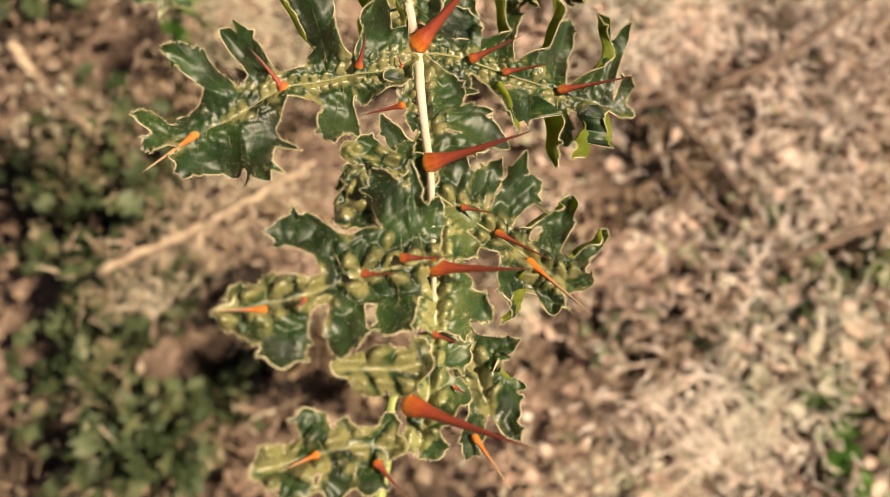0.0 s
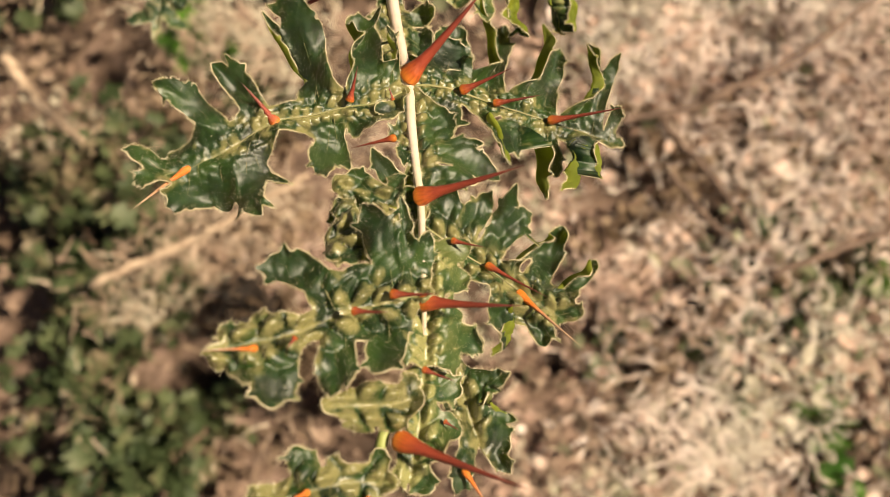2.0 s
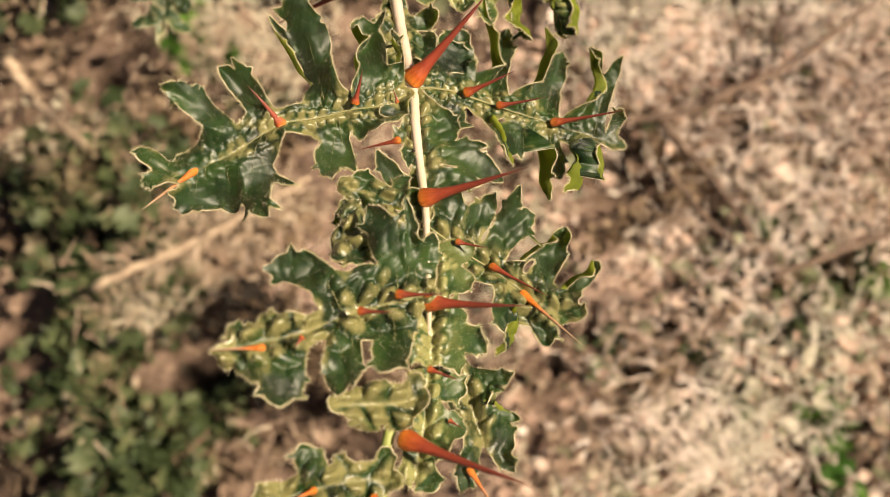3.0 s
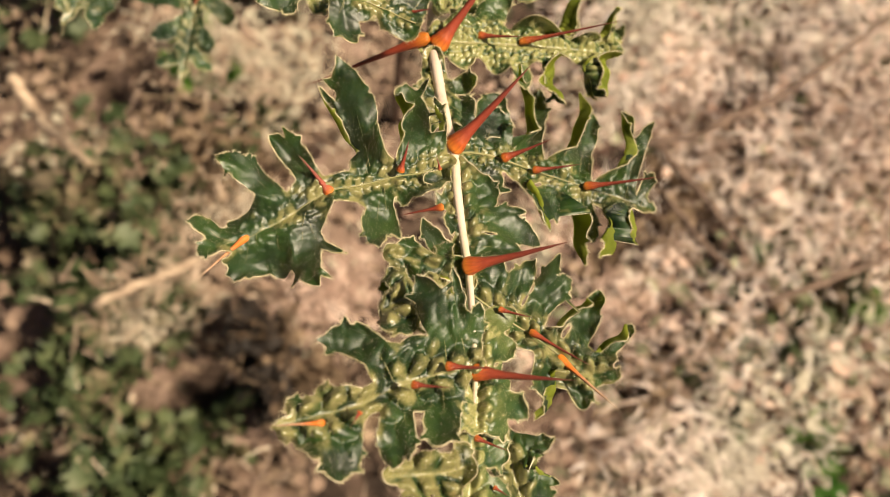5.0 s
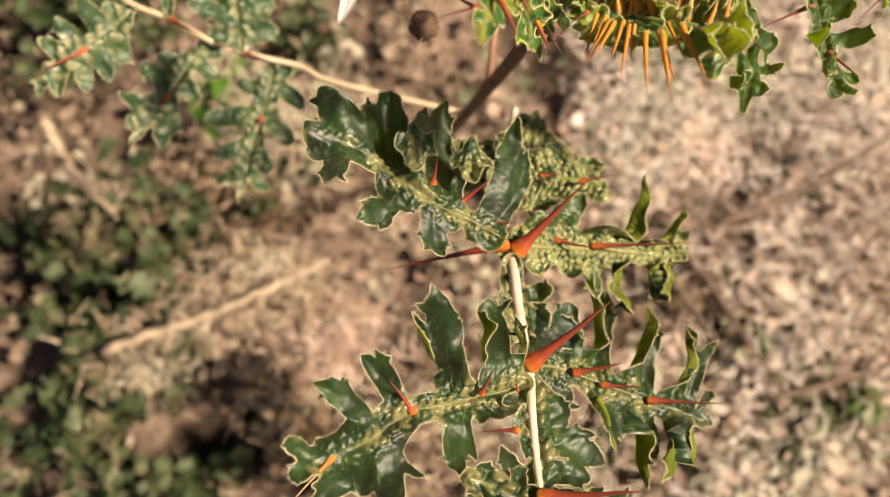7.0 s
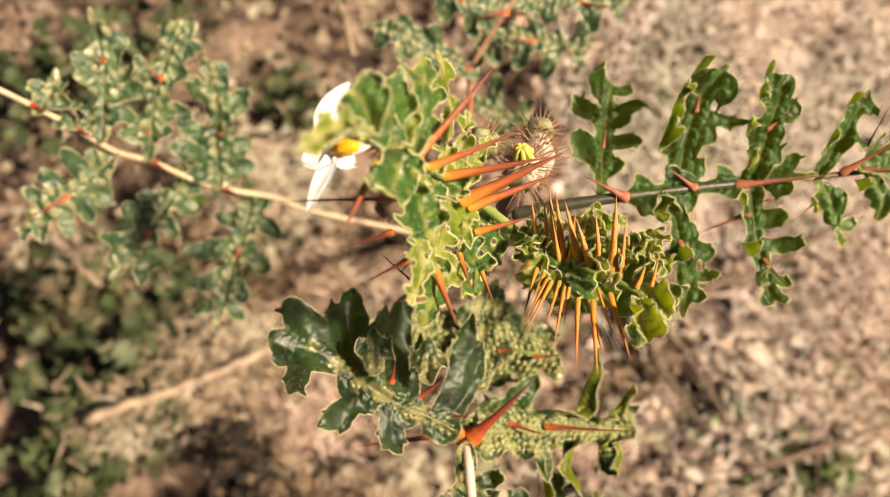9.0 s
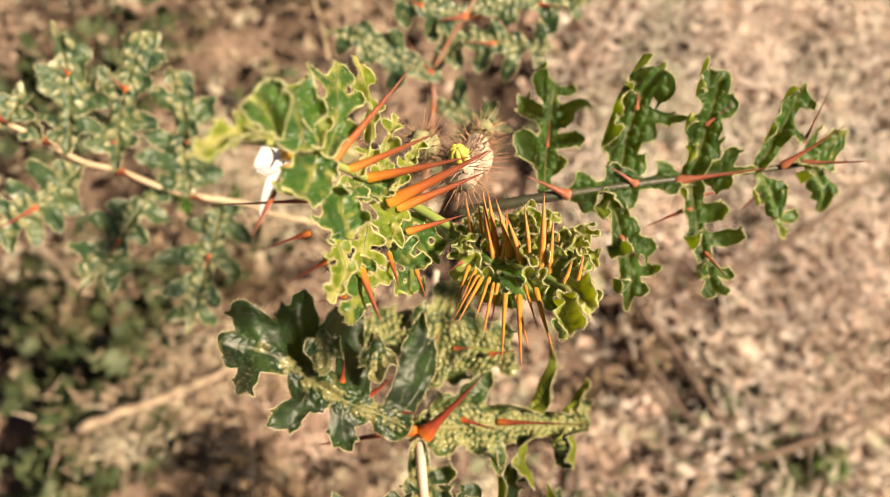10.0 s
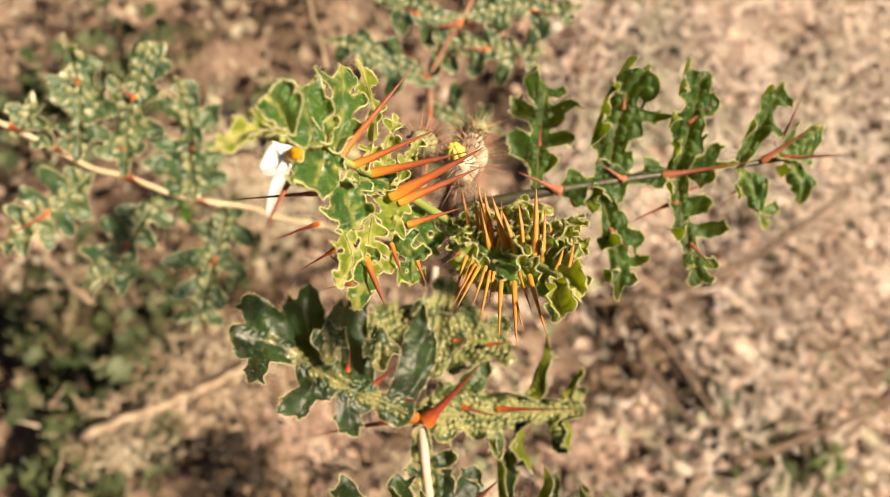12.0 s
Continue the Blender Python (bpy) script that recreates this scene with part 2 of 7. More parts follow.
def spline(points, n):
    """n points along a smooth line through points."""
    p = np.asarray(points, float)
    if len(p) == 2:
        return p[0] + (p[1] - p[0]) * np.linspace(0, 1, n)[:, None]
    q = np.vstack([2 * p[0] - p[1], p, 2 * p[-1] - p[-2]])
    step = np.linalg.norm(np.diff(p, axis=0), axis=1)
    at = np.r_[0, np.cumsum(step)]
    out = []
    for d in np.linspace(0, at[-1], n):
        i = min(int(np.searchsorted(at, d, side="right")) - 1, len(p) - 2)
        u = (d - at[i]) / step[i]
        a, b, c, e = q[i], q[i + 1], q[i + 2], q[i + 3]
        out.append(0.5 * (2 * b + (c - a) * u + (2 * a - 5 * b + 4 * c - e) * u * u + (3 * b - a - 3 * c + e) * u ** 3))
    return np.array(out)


def tube(line, radii, sides=8, wobble=0.0, rng=None):
    """Verts and faces of a closed tube along a line."""
    line = np.asarray(line, float)
    n = len(line)
    radii = np.interp(np.linspace(0, 1, n), np.linspace(0, 1, len(radii)), radii)
    tangent = np.gradient(line, axis=0)
    tangent /= np.linalg.norm(tangent, axis=1)[:, None] + 1e-12
    ref = np.array([0.0, 0.0, 1.0]) if abs(tangent[0][2]) < 0.9 else np.array([1.0, 0.0, 0.0])
    verts, faces = [], []
    for i in range(n):
        a = np.cross(tangent[i], ref)
        a /= np.linalg.norm(a) + 1e-12
        b = np.cross(a, tangent[i])
        for k in range(sides):
            w = 2 * math.pi * k / sides
            r = radii[i] * (1 + (wobble * rng.uniform(-1, 1) if rng is not None else 0))
            verts.append(line[i] + r * (math.cos(w) * a + math.sin(w) * b))
    for i in range(n - 1):
        for k in range(sides):
            l = (k + 1) % sides
            faces.append((i * sides + k, i * sides + l, (i + 1) * sides + l, (i + 1) * sides + k))
    faces.append(tuple(range(sides))[::-1])
    faces.append(tuple(range((n - 1) * sides, n * sides)))
    return verts, faces


plant = tagged(new("thorny_nightshade"), "tall thorny nightshade with lobed glossy leaves and orange thorns", "plant")
plant.location = (-0.035, 0.265, 0.0)
bpy.context.view_layer.update()
RNG = np.random.default_rng(7)


def leaf(line, radii, mat, label):
    """The midrib of one leaf of the plant; its lobes and thorns hang under it. Millimetres."""
    pts = spline(line, 8 * len(line)) / 1000
    v, f = tube(pts, [r / 1000 for r in radii], 10, 0.05, RNG)
    ob = new("leaf", mesh_from("leaf", v, f, (mat,)))
    under(ob, plant)
    if mat is PALE_STEM:
        hairs, hf = [], []
        for i in RNG.integers(0, len(v), 1600):
            d = np.asarray(v[i]) - pts[i // 10] + RNG.normal(0, 0.0004, 3)
            d /= np.linalg.norm(d)
            a = np.cross(d, (0.3, 0.5, 0.8))
            root, k = np.asarray(v[i]) + RNG.normal(0, 0.0001, 3), len(hairs)
            hairs += [root + 0.00003 * a, root - 0.00003 * a, root + d * RNG.uniform(0.0003, 0.0007)]
            hf.append((k, k + 1, k + 2))
        under(new("fuzz", mesh_from("fuzz", hairs, hf, (HAIR,))), ob)
    return tagged(ob, label)


def stalk(parent, line, radii, mat):
    """A bare length of leaf stalk. Millimetres."""
    v, f = tube(spline(line, 20) / 1000, [r / 1000 for r in radii], 10, 0.05, RNG)
    under(new("stalk", mesh_from("stalk", v, f, (mat,))), parent)


def waves(rng, count, low, high):
    return [(rng.uniform(low, high), rng.uniform(0, 6.28), rng.uniform(0, 6.28)) for _ in range(count)]


def wave_sum(parts, x, y):
    out = 0
    for k, turn, phase in parts:
        out = out + np.sin(k * (x * math.cos(turn) + y * math.sin(turn)) + phase)
    return out / math.sqrt(len(parts))


def leaflet(parent, mid, w, lobes, style=BLADE, bump=1.0, fat=1.0, curly=0.12, fold=None, rib=0.11, pitch=2.4, cell=0.0):
    """One pinnate lobe of a leaf: a blistered blade with thickness, curled side lobes, hairy rim and veins.
    mid: the vein from base to tip; lobes: (place along mid, tip x, y, z, half-width, curl, sideways bow, folded share). Millimetres."""
    far = style is SOFT
    cell = cell or (0.45 if far else 0.27)
    rng = np.random.default_rng(int(abs(mid[0][0] * 37 + mid[0][1] * 91 + mid[-1][0] * 53)) + 11)
    spine = spline(mid, 22)
    seg = np.linalg.norm(np.diff(spine, axis=0), axis=1)
    run = np.r_[0, np.cumsum(seg)]
    fine = spline(mid, 80)
    fine_run = np.r_[0, np.cumsum(np.linalg.norm(np.diff(fine, axis=0), axis=1))]
    along = run / run[-1]
    caps, owner = [], []

    def add(a, b, ra, rb, who):
        caps.append((*a, *b, ra, rb))
        owner.append(who)

    width = w * (0.62 + 0.55 * np.sin(math.pi * np.clip(along * 0.95 + 0.05, 0, 1))) * (1 - 0.72 * along ** 3)
    for i in range(len(spine) - 1):
        add(spine[i], spine[i + 1], width[i], width[i + 1], -1)
    veins = []
    bends = []
    folds = []
    for k, (s, x, y, z, lw, curl, *more) in enumerate(lobes):
        bow, crease = (*more, 0.0, 0.0)[:2]
        curl = curl + curly * rng.uniform(0.2, 1.3) if rng.random() < 0.7 else curl
        base = np.array([np.interp(s, along, spine[:, c]) for c in range(3)])
        reach = (np.array((x, y, z)) - base) * (1 + 0.45 * curl)
        way = spine[min(int(s * 21) + 1, 21)] - spine[min(int(s * 21), 20)]
        if fold and (way[0] * reach[1] - way[1] * reach[0]) * fold[0] > 0:
            reach[:2] *= 1.25
        length = np.linalg.norm(reach[:2]) + 1e-6
        reach[2] += rng.normal(0, 0.12) * length
        side = np.array((-reach[1], reach[0], 0)) / length
        bow = (bow + rng.uniform(-0.05, 0.05)) * length
        lw = lw * fat
        at = lambda u: base + reach * u + side * bow * 4 * u * (1 - u)
        outline = ((0.0, 1.4), (0.16, 1.05), (0.40, 0.92), (0.66, 1.0), (0.86, 0.64), (1.0, 0.10))
        for (u0, w0), (u1, w1) in zip(outline, outline[1:]):
            add(at(u0), at(u1), lw * w0, lw * w1, k)
        for sgn in (-1, 1):
            if length > 1.6 * lw and rng.random() < (0.4 if far else 0.85):
                q = at(rng.uniform(0.62, 0.80))
                d = (reach / length * rng.uniform(0.3, 0.8) + sgn * side) * lw * rng.uniform(1.05, 1.4)
                add(q, q + d, lw * 0.42, 0.06, k)
        veins.append([at(0.0), at(0.3), at(0.6), at(0.85)])
        if curl:
            bends.append((k, base, reach[:2] / length, length, curl))
        if crease:
            folds.append((k, base, reach[:2] / length, length, lw, crease, bow))
    caps = np.array(caps)
    owner = np.array(owner)
    ripple = waves(rng, 4, 1.4, 3.4)

    def field(p):
        """Signed distance, blended height and nearest owner for points p (n, 2)."""
        n = len(p)
        d = np.empty((n, len(caps)))
        h = np.empty((n, len(caps)))
        for j, (ax, ay, az, bx, by, bz, ra, rb) in enumerate(caps):
            ux, uy = bx - ax, by - ay
            t = np.clip(((p[:, 0] - ax) * ux + (p[:, 1] - ay) * uy) / (ux * ux + uy * uy + 1e-9), 0, 1)
            d[:, j] = np.hypot(p[:, 0] - ax - t * ux, p[:, 1] - ay - t * uy) - (ra + (rb - ra) * t)
            h[:, j] = az + (bz - az) * t
        low = d.min(1)
        soft = 0.40
        sd = low - soft * np.log(np.exp(-(d - low[:, None]) / soft).sum(1)) * 0.3
        sd = sd + (0.25 if style in (YOUNG, LIME) else 0.10) * wave_sum(ripple, p[:, 0], p[:, 1])
        wt = np.exp(-(d - low[:, None]) / 0.9)
        return sd, (wt * h).sum(1) / wt.sum(1), owner[d.argmin(1)]

    def slope(p):
        e = 0.05
        gx = (field(p + (e, 0))[0] - field(p - (e, 0))[0]) / (2 * e)
        gy = (field(p + (0, e))[0] - field(p - (0, e))[0]) / (2 * e)
        g = np.c_[gx, gy]
        return g / np.maximum(np.linalg.norm(g, axis=1), 0.2)[:, None]

    lo = np.minimum(caps[:, 0:2].min(0), caps[:, 3:5].min(0)) - caps[:, 6].max() - 1
    hi = np.maximum(caps[:, 0:2].max(0), caps[:, 3:5].max(0)) + caps[:, 6].max() + 1
    nx, ny = (np.ceil((hi - lo) / cell)).astype(int)
    cx, cy = np.meshgrid(np.arange(nx) + 0.5, np.arange(ny) + 0.5, indexing="ij")
    inside = (field(np.c_[cx.ravel(), cy.ravel()] * cell + lo)[0] < 0).reshape(nx, ny)
    ii, jj = np.nonzero(inside)
    node = lambda i, j: i * (ny + 1) + j
    quads = np.c_[node(ii, jj), node(ii + 1, jj), node(ii + 1, jj + 1), node(ii, jj + 1)]
    used, quads = np.unique(quads, return_inverse=True)
    quads = quads.reshape(-1, 4)
    p = np.c_[used // (ny + 1), used % (ny + 1)] * cell + lo
    edges = np.vstack([quads[:, [a, (a + 1) % 4]] for a in range(4)])
    keyed = np.sort(edges, axis=1)
    _, first, count = np.unique(keyed, axis=0, return_index=True, return_counts=True)
    rim = edges[first[count == 1]]
    border = np.unique(rim)
    for _ in range(3):
        q = p[border]
        move = field(q)[0][:, None] * slope(q)
        p[border] = q - np.clip(move, -0.5 * cell, 0.5 * cell)
    lump = waves(rng, 5, 0.8, 1.8)
    lump2 = waves(rng, 4, 0.8, 1.6)
    roll = waves(rng, 3, 0.25, 0.6)
    pitch = pitch * rng.uniform(0.93, 1.07)
    flow = np.gradient(fine[:, :2], axis=0)
    cells = np.array([(a + rng.uniform(-0.34, 0.34), c + 0.5 + rng.uniform(-0.34, 0.34)) for a in range(-4, int(run[-1] / pitch) + 6) for c in range(-9, 9)])

    def surface(p, bump=bump):
        sd, z, who = field(p)
        gap = np.hypot(p[:, None, 0] - fine[None, :, 0], p[:, None, 1] - fine[None, :, 1])
        near = gap.argmin(1)
        v, s = gap.min(1), fine_run[near]
        depth = np.clip(-sd / 0.9, 0, 1)
        side = np.sign((p[:, 0] - fine[near, 0]) * flow[near, 1] - (p[:, 1] - fine[near, 1]) * flow[near, 0])
        cu, cv = (s + 0.5 * v) / pitch, side * v / (1.1 * pitch)
        gaps = np.hypot(cu[:, None] - cells[None, :, 0], cv[:, None] - cells[None, :, 1])
        two = np.partition(gaps, 1, axis=1)[:, :2]
        quilt = np.clip(1 - (two[:, 0] / 0.82) ** 2, 0, 1) * (1 - np.exp(-(two[:, 1] - two[:, 0]) / 0.16))
        lumps = wave_sum(lump, p[:, 0], p[:, 1]) * 0.09
        fade = np.exp(-(v / ((2.5 if pitch > 2.6 else 1.5) * w)) ** 2)
        if style is BLADE and pitch < 2.4:
            fade = fade * (1 - 0.7 * np.clip((s / run[-1] - 0.55) / 0.35, 0, 1))
        groove = 1 - np.exp(-(v / 0.75) ** 2)
        z = z + bump * depth * groove * (0.72 * pitch * quilt * (0.10 + 0.90 * fade) + lumps)
        z = z + 1.6 * wave_sum(roll, p[:, 0], p[:, 1]) * (1 - np.exp(-(v / (1.2 * w)) ** 2))
        z = z + (0.8 + 1.2 * wave_sum(roll, p[:, 1] * 2, p[:, 0] * 2)) * np.exp(sd / 0.9)
        young = style in (YOUNG, LIME)
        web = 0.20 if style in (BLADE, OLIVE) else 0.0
        # quilt term paints lit crests and dark grooves; the rest is vein and rim down
        down_and_crest_light = (0.22 if young else 0.75 if style is OLIVE else 0.12 if style is GREEN else 0.58 if far else 0.52) * quilt ** 1.2 * fade + web * fade ** 0.5 * np.exp(-(v / (2.6 * w)) ** 2) * (0.8 + 1.0 * wave_sum(lump2, p[:, 0], p[:, 1])) + (0.14 if style is BLADE else 0.30) * np.exp(-(v / 0.35) ** 2) + (0.40 if young else 0.30) * np.exp(sd / 0.5)
        return z, who, down_and_crest_light

    z, who, down_and_crest_light = surface(p)
    top = np.c_[p, z]
    for k, base, u, length, curl in bends:
        t = (p - base[:2]) @ u
        start = 0.33 * length
        sel = (who == k) & (t > start)
        radius = (length - start) / (curl * 2.0)
        a = (t[sel] - start) / radius
        new_t = start + radius * np.sin(a)
        top[sel, :2] += (new_t - t[sel])[:, None] * u
        top[sel, 2] += radius * (1 - np.cos(a))
    if fold:
        gap = np.hypot(top[:, None, 0] - fine[None, :, 0], top[:, None, 1] - fine[None, :, 1])
        near, v = gap.argmin(1), gap.min(1)
        off = top[:, :2] - fine[near, :2]
        hand = (flow[near, 0] * off[:, 1] - flow[near, 1] * off[:, 0]) * fold[0]
        start = fold[1] * w
        sel = (hand > 0) & (v > start)
        a = np.minimum((v[sel] - start) / fold[2], 2.75)
        rest = np.maximum((v[sel] - start) - 2.75 * fold[2], 0)
        flat_v = start + fold[2] * np.sin(a) + rest * math.cos(2.75)
        top[sel, :2] = fine[near[sel], :2] + off[sel] / v[sel][:, None] * flat_v[:, None]
        top[sel, 2] += fold[2] * (1 - np.cos(a)) + rest * math.sin(2.75)
    for k, base, u, length, lw, crease, bow in folds:
        hand = 1 if crease > 0 else -1
        t = (p - base[:2]) @ u / length
        v = hand * ((p[:, 1] - base[1]) * u[0] - (p[:, 0] - base[0]) * u[1] - bow * 4 * t * (1 - t))
        start = lw * ((1 - abs(crease)) * 0.86 + 0.20 * np.sin(7 * t + k) + 0.10 * np.sin(16 * t + 2 * k))
        sel = (who == k) & (v > start) & (t > 0.12)
        start = start[sel]
        most = 2.55 * np.clip((t[sel] - 0.12) / 0.25, 0, 1)
        a = np.minimum((v[sel] - start) / 0.22, most)
        rest = np.maximum(v[sel] - start - 0.22 * most, 0)
        shift = start + 0.22 * np.sin(a) + rest * np.cos(most) - v[sel]
        top[sel, 0] -= hand * shift * u[1]
        top[sel, 1] += hand * shift * u[0]
        top[sel, 2] += 0.22 * (1 - np.cos(a)) + rest * np.sin(most)
    a, b = top[quads[:, 2]] - top[quads[:, 0]], top[quads[:, 3]] - top[quads[:, 1]]
    fn = np.cross(a, b)
    vn = np.zeros_like(top)
    for k in range(4):
        np.add.at(vn, quads[:, k], fn)
    vn /= np.linalg.norm(vn, axis=1)[:, None] + 1e-12
    n = len(top)
    verts = [top, top - 0.20 * vn]
    faces = quads.tolist() + (quads[:, ::-1] + n).tolist()
    slots = [0] * len(quads) + [1] * len(quads)
    # rim bead
    out = np.zeros_like(top)
    for i, j in rim:
        e = top[j] - top[i]
        o = np.cross(e, vn[i])
        out[i] += o
        out[j] += o
    out = out[border]
    out /= np.linalg.norm(out, axis=1)[:, None] + 1e-12
    br = np.clip((0.11 if style in (YOUNG, LIME) else 0.10 if far or style is GREEN else 0.075) * (1 + 0.4 * wave_sum(roll, p[border, 0] * 5, p[border, 1] * 5)), 0.03, 0.3)[:, None]
    centre = top[border] - 0.10 * vn[border]
    base_i = 2 * n
    ring = np.stack([centre + br * out, centre + br * vn[border], centre - br * out, centre - br * vn[border]], 1).reshape(-1, 3)
    verts.append(ring)
    where = {int(b): k for k, b in enumerate(border)}
    for i, j in rim:
        a0, b0 = base_i + 4 * where[int(i)], base_i + 4 * where[int(j)]
        for k in range(4):
            l = (k + 1) % 4
            faces.append([a0 + k, b0 + k, b0 + l, a0 + l])
            slots.append(2)
    total = 2 * n + len(ring)

    def hairs(root, way, length, thick):
        """Fine hairs, one sliver each."""
        nonlocal total
        way = way / (np.linalg.norm(way, axis=1)[:, None] + 1e-9)
        a = np.cross(way, rng.normal(0, 1, way.shape))
        a /= np.linalg.norm(a, axis=1)[:, None] + 1e-9
        verts.append(np.stack([root + thick * a, root - thick * a, root + way * length[:, None]], 1).reshape(-1, 3))
        faces.extend((np.arange(3 * len(root)).reshape(-1, 3) + total).tolist())
        slots.extend([3] * len(root))
        total += 3 * len(root)

    pick = rng.integers(0, len(border), len(border) * (1 if far else 6))
    many = len(pick)
    hairs(centre[pick] + rng.normal(0, 0.12, (many, 3)), out[pick] + rng.normal(0, 0.45, (many, 3)) + vn[border[pick]] * 0.35, rng.uniform(0.15, 0.62, many) * rng.uniform(0.6, 1.0, many), 0.030)
    spots = rng.integers(0, n, int((0.2 if far else 0.75) * n))
    if not far:
        edge_near = np.nonzero(field(p)[0] > -1.1)[0]
        spots = np.r_[spots, rng.choice(edge_near, int(0.9 * len(edge_near)))]
    many = len(spots)
    hairs(top[spots] + rng.normal(0, 0.1, (many, 3)) * (1, 1, 0), vn[spots] + rng.normal(0, 0.35, (many, 3)), rng.uniform(0.08, 0.24, many), 0.026)
    # veins laid on the blade
    for k, line in enumerate([spine] + veins):
        if k == 0 and not rib:
            continue
        line = np.asarray(line) if k == 0 else spline(line, 7)
        zz, _, _ = surface(line[:, :2].copy(), 0.0 if k == 0 else bump)
        pts = np.c_[line[:, :2], zz + (0.12 if k == 0 else 0.0)]
        if k:
            pts = pts[:5]
        tv, tf = tube(pts, (rib, rib * 0.75, rib * 0.5, 0.05, 0.02) if k == 0 else (0.055, 0.02), 5)
        verts.append(np.array(tv))
        faces.extend([[q + total for q in f] for f in tf])
        slots.extend([4] * len(tf))
        total += len(tv)
    blade = mesh_from("leaflet", np.vstack(verts) / 1000, faces, style, slots)
    tone = blade.attributes.new("down_and_crest_light", "FLOAT", "POINT")
    values = np.zeros(len(blade.vertices), dtype=np.float32)
    values[:n] = down_and_crest_light
    tone.data.foreach_set("value", values)
    ob = new("leaflet", blade)
    return under(ob, parent)


def thorn_mesh(mat):
    """A thorn one unit long and one unit wide at its swollen foot."""
    if mat in (THORN_YELLOW, THORN_ORANGE):
        profile = [(-0.03, 0.40), (0.0, 0.66), (0.06, 0.68), (0.15, 0.60), (0.30, 0.50), (0.45, 0.41), (0.60, 0.32), (0.76, 0.20), (0.9, 0.09), (1.0, 0.008)]
    else:
        profile = [(-0.04, 0.62), (-0.01, 0.95), (0.03, 1.0), (0.09, 0.80), (0.18, 0.56), (0.32, 0.41), (0.52, 0.29), (0.72, 0.18), (0.88, 0.08), (1.0, 0.008)]
    v, f, n = [], [], 12
    for h, r in profile:
        for k in range(n):
            a = 2 * math.pi * k / n
            rr = r * (1 + 0.05 * math.sin(3 * a + 9 * h))
            v.append((rr * math.cos(a) + 0.25 * h * h, rr * math.sin(a), h))
    for i in range(len(profile) - 1):
        for k in range(n):
            f.append((i * n + k, i * n + (k + 1) % n, (i + 1) * n + (k + 1) % n, (i + 1) * n + k))
    f.append(tuple(range(n))[::-1])
    f.append(tuple(range((len(profile) - 1) * n, len(profile) * n)))
    return mesh_from("thorn", v, f, (mat,))


THORN_MESHES = {}


def thorn(parent, foot, tip, radius, mat, name="thorn"):
    """A thorn from foot to tip. Millimetres."""
    if mat.name not in THORN_MESHES:
        THORN_MESHES[mat.name] = thorn_mesh(mat)
    a, b = Vector(foot) / 1000, Vector(tip) / 1000
    turn = (b - a).to_track_quat("Z", "Y")
    ob = new(name, THORN_MESHES[mat.name])
    under(ob, parent)
    ob.matrix_basis = Matrix.LocRotScale(a, turn, Vector((radius / 1000, radius / 1000, (b - a).length)))
    return ob


# main stem, from the ground to the flowering top
# ---- stem ----
STEM = [(-35.0, 265.0, -15.0), (-30.0, 225.0, 120.0), (-22.0, 180.0, 270.0), (-14.0, 147.0, 385.0), (-11.0, 134.0, 430.0), (-7.0, 122.0, 478.0), (-5.0, 119.0, 506.0)]
# ---- end of stem ----
v, f = tube(spline(STEM, 60) / 1000, (0.0032, 0.0026, 0.0021, 0.0018, 0.0015), 12, 0.06, RNG)
main_stem = under(new("stem", mesh_from("stem", v, f, (GREY_STEM,))), plant)

# ---- leaves ----
leaf_a = leaf([(-6.0, 119.0, 452.0), (-8.0, 100.0, 449.0), (-8.0, 87.0, 464.0), (-7.8, 76.9, 478.0), (-6.0, 64.9, 481.2), (-4.3, 55.8, 484.1), (-3.8, 48.5, 486.0), (-3.0, 41.6, 487.6), (-2.2, 35.3, 489.9), (-1.8, 28.5, 492.9), (-1.5, 19.7, 495.4), (-1.7, 14.5, 492.5), (-3.0, 10.5, 490.2)], (0.85, 1.0, 1.05, 1.0, 0.8, 0.5, 0.25), PALE_STEM, 'dark green deeply lobed leaf with pale midrib and red thorns')
stalk(leaf_a, [(-2.8, 11.2, 490.2), (-5.0, 7.1, 494.3), (-6.8, 1.6, 496.1), (-7.5, -4.4, 494.4), (-8.8, -12.6, 494.9)], (0.4, 0.7, 0.85, 0.85), LIME_STEM)
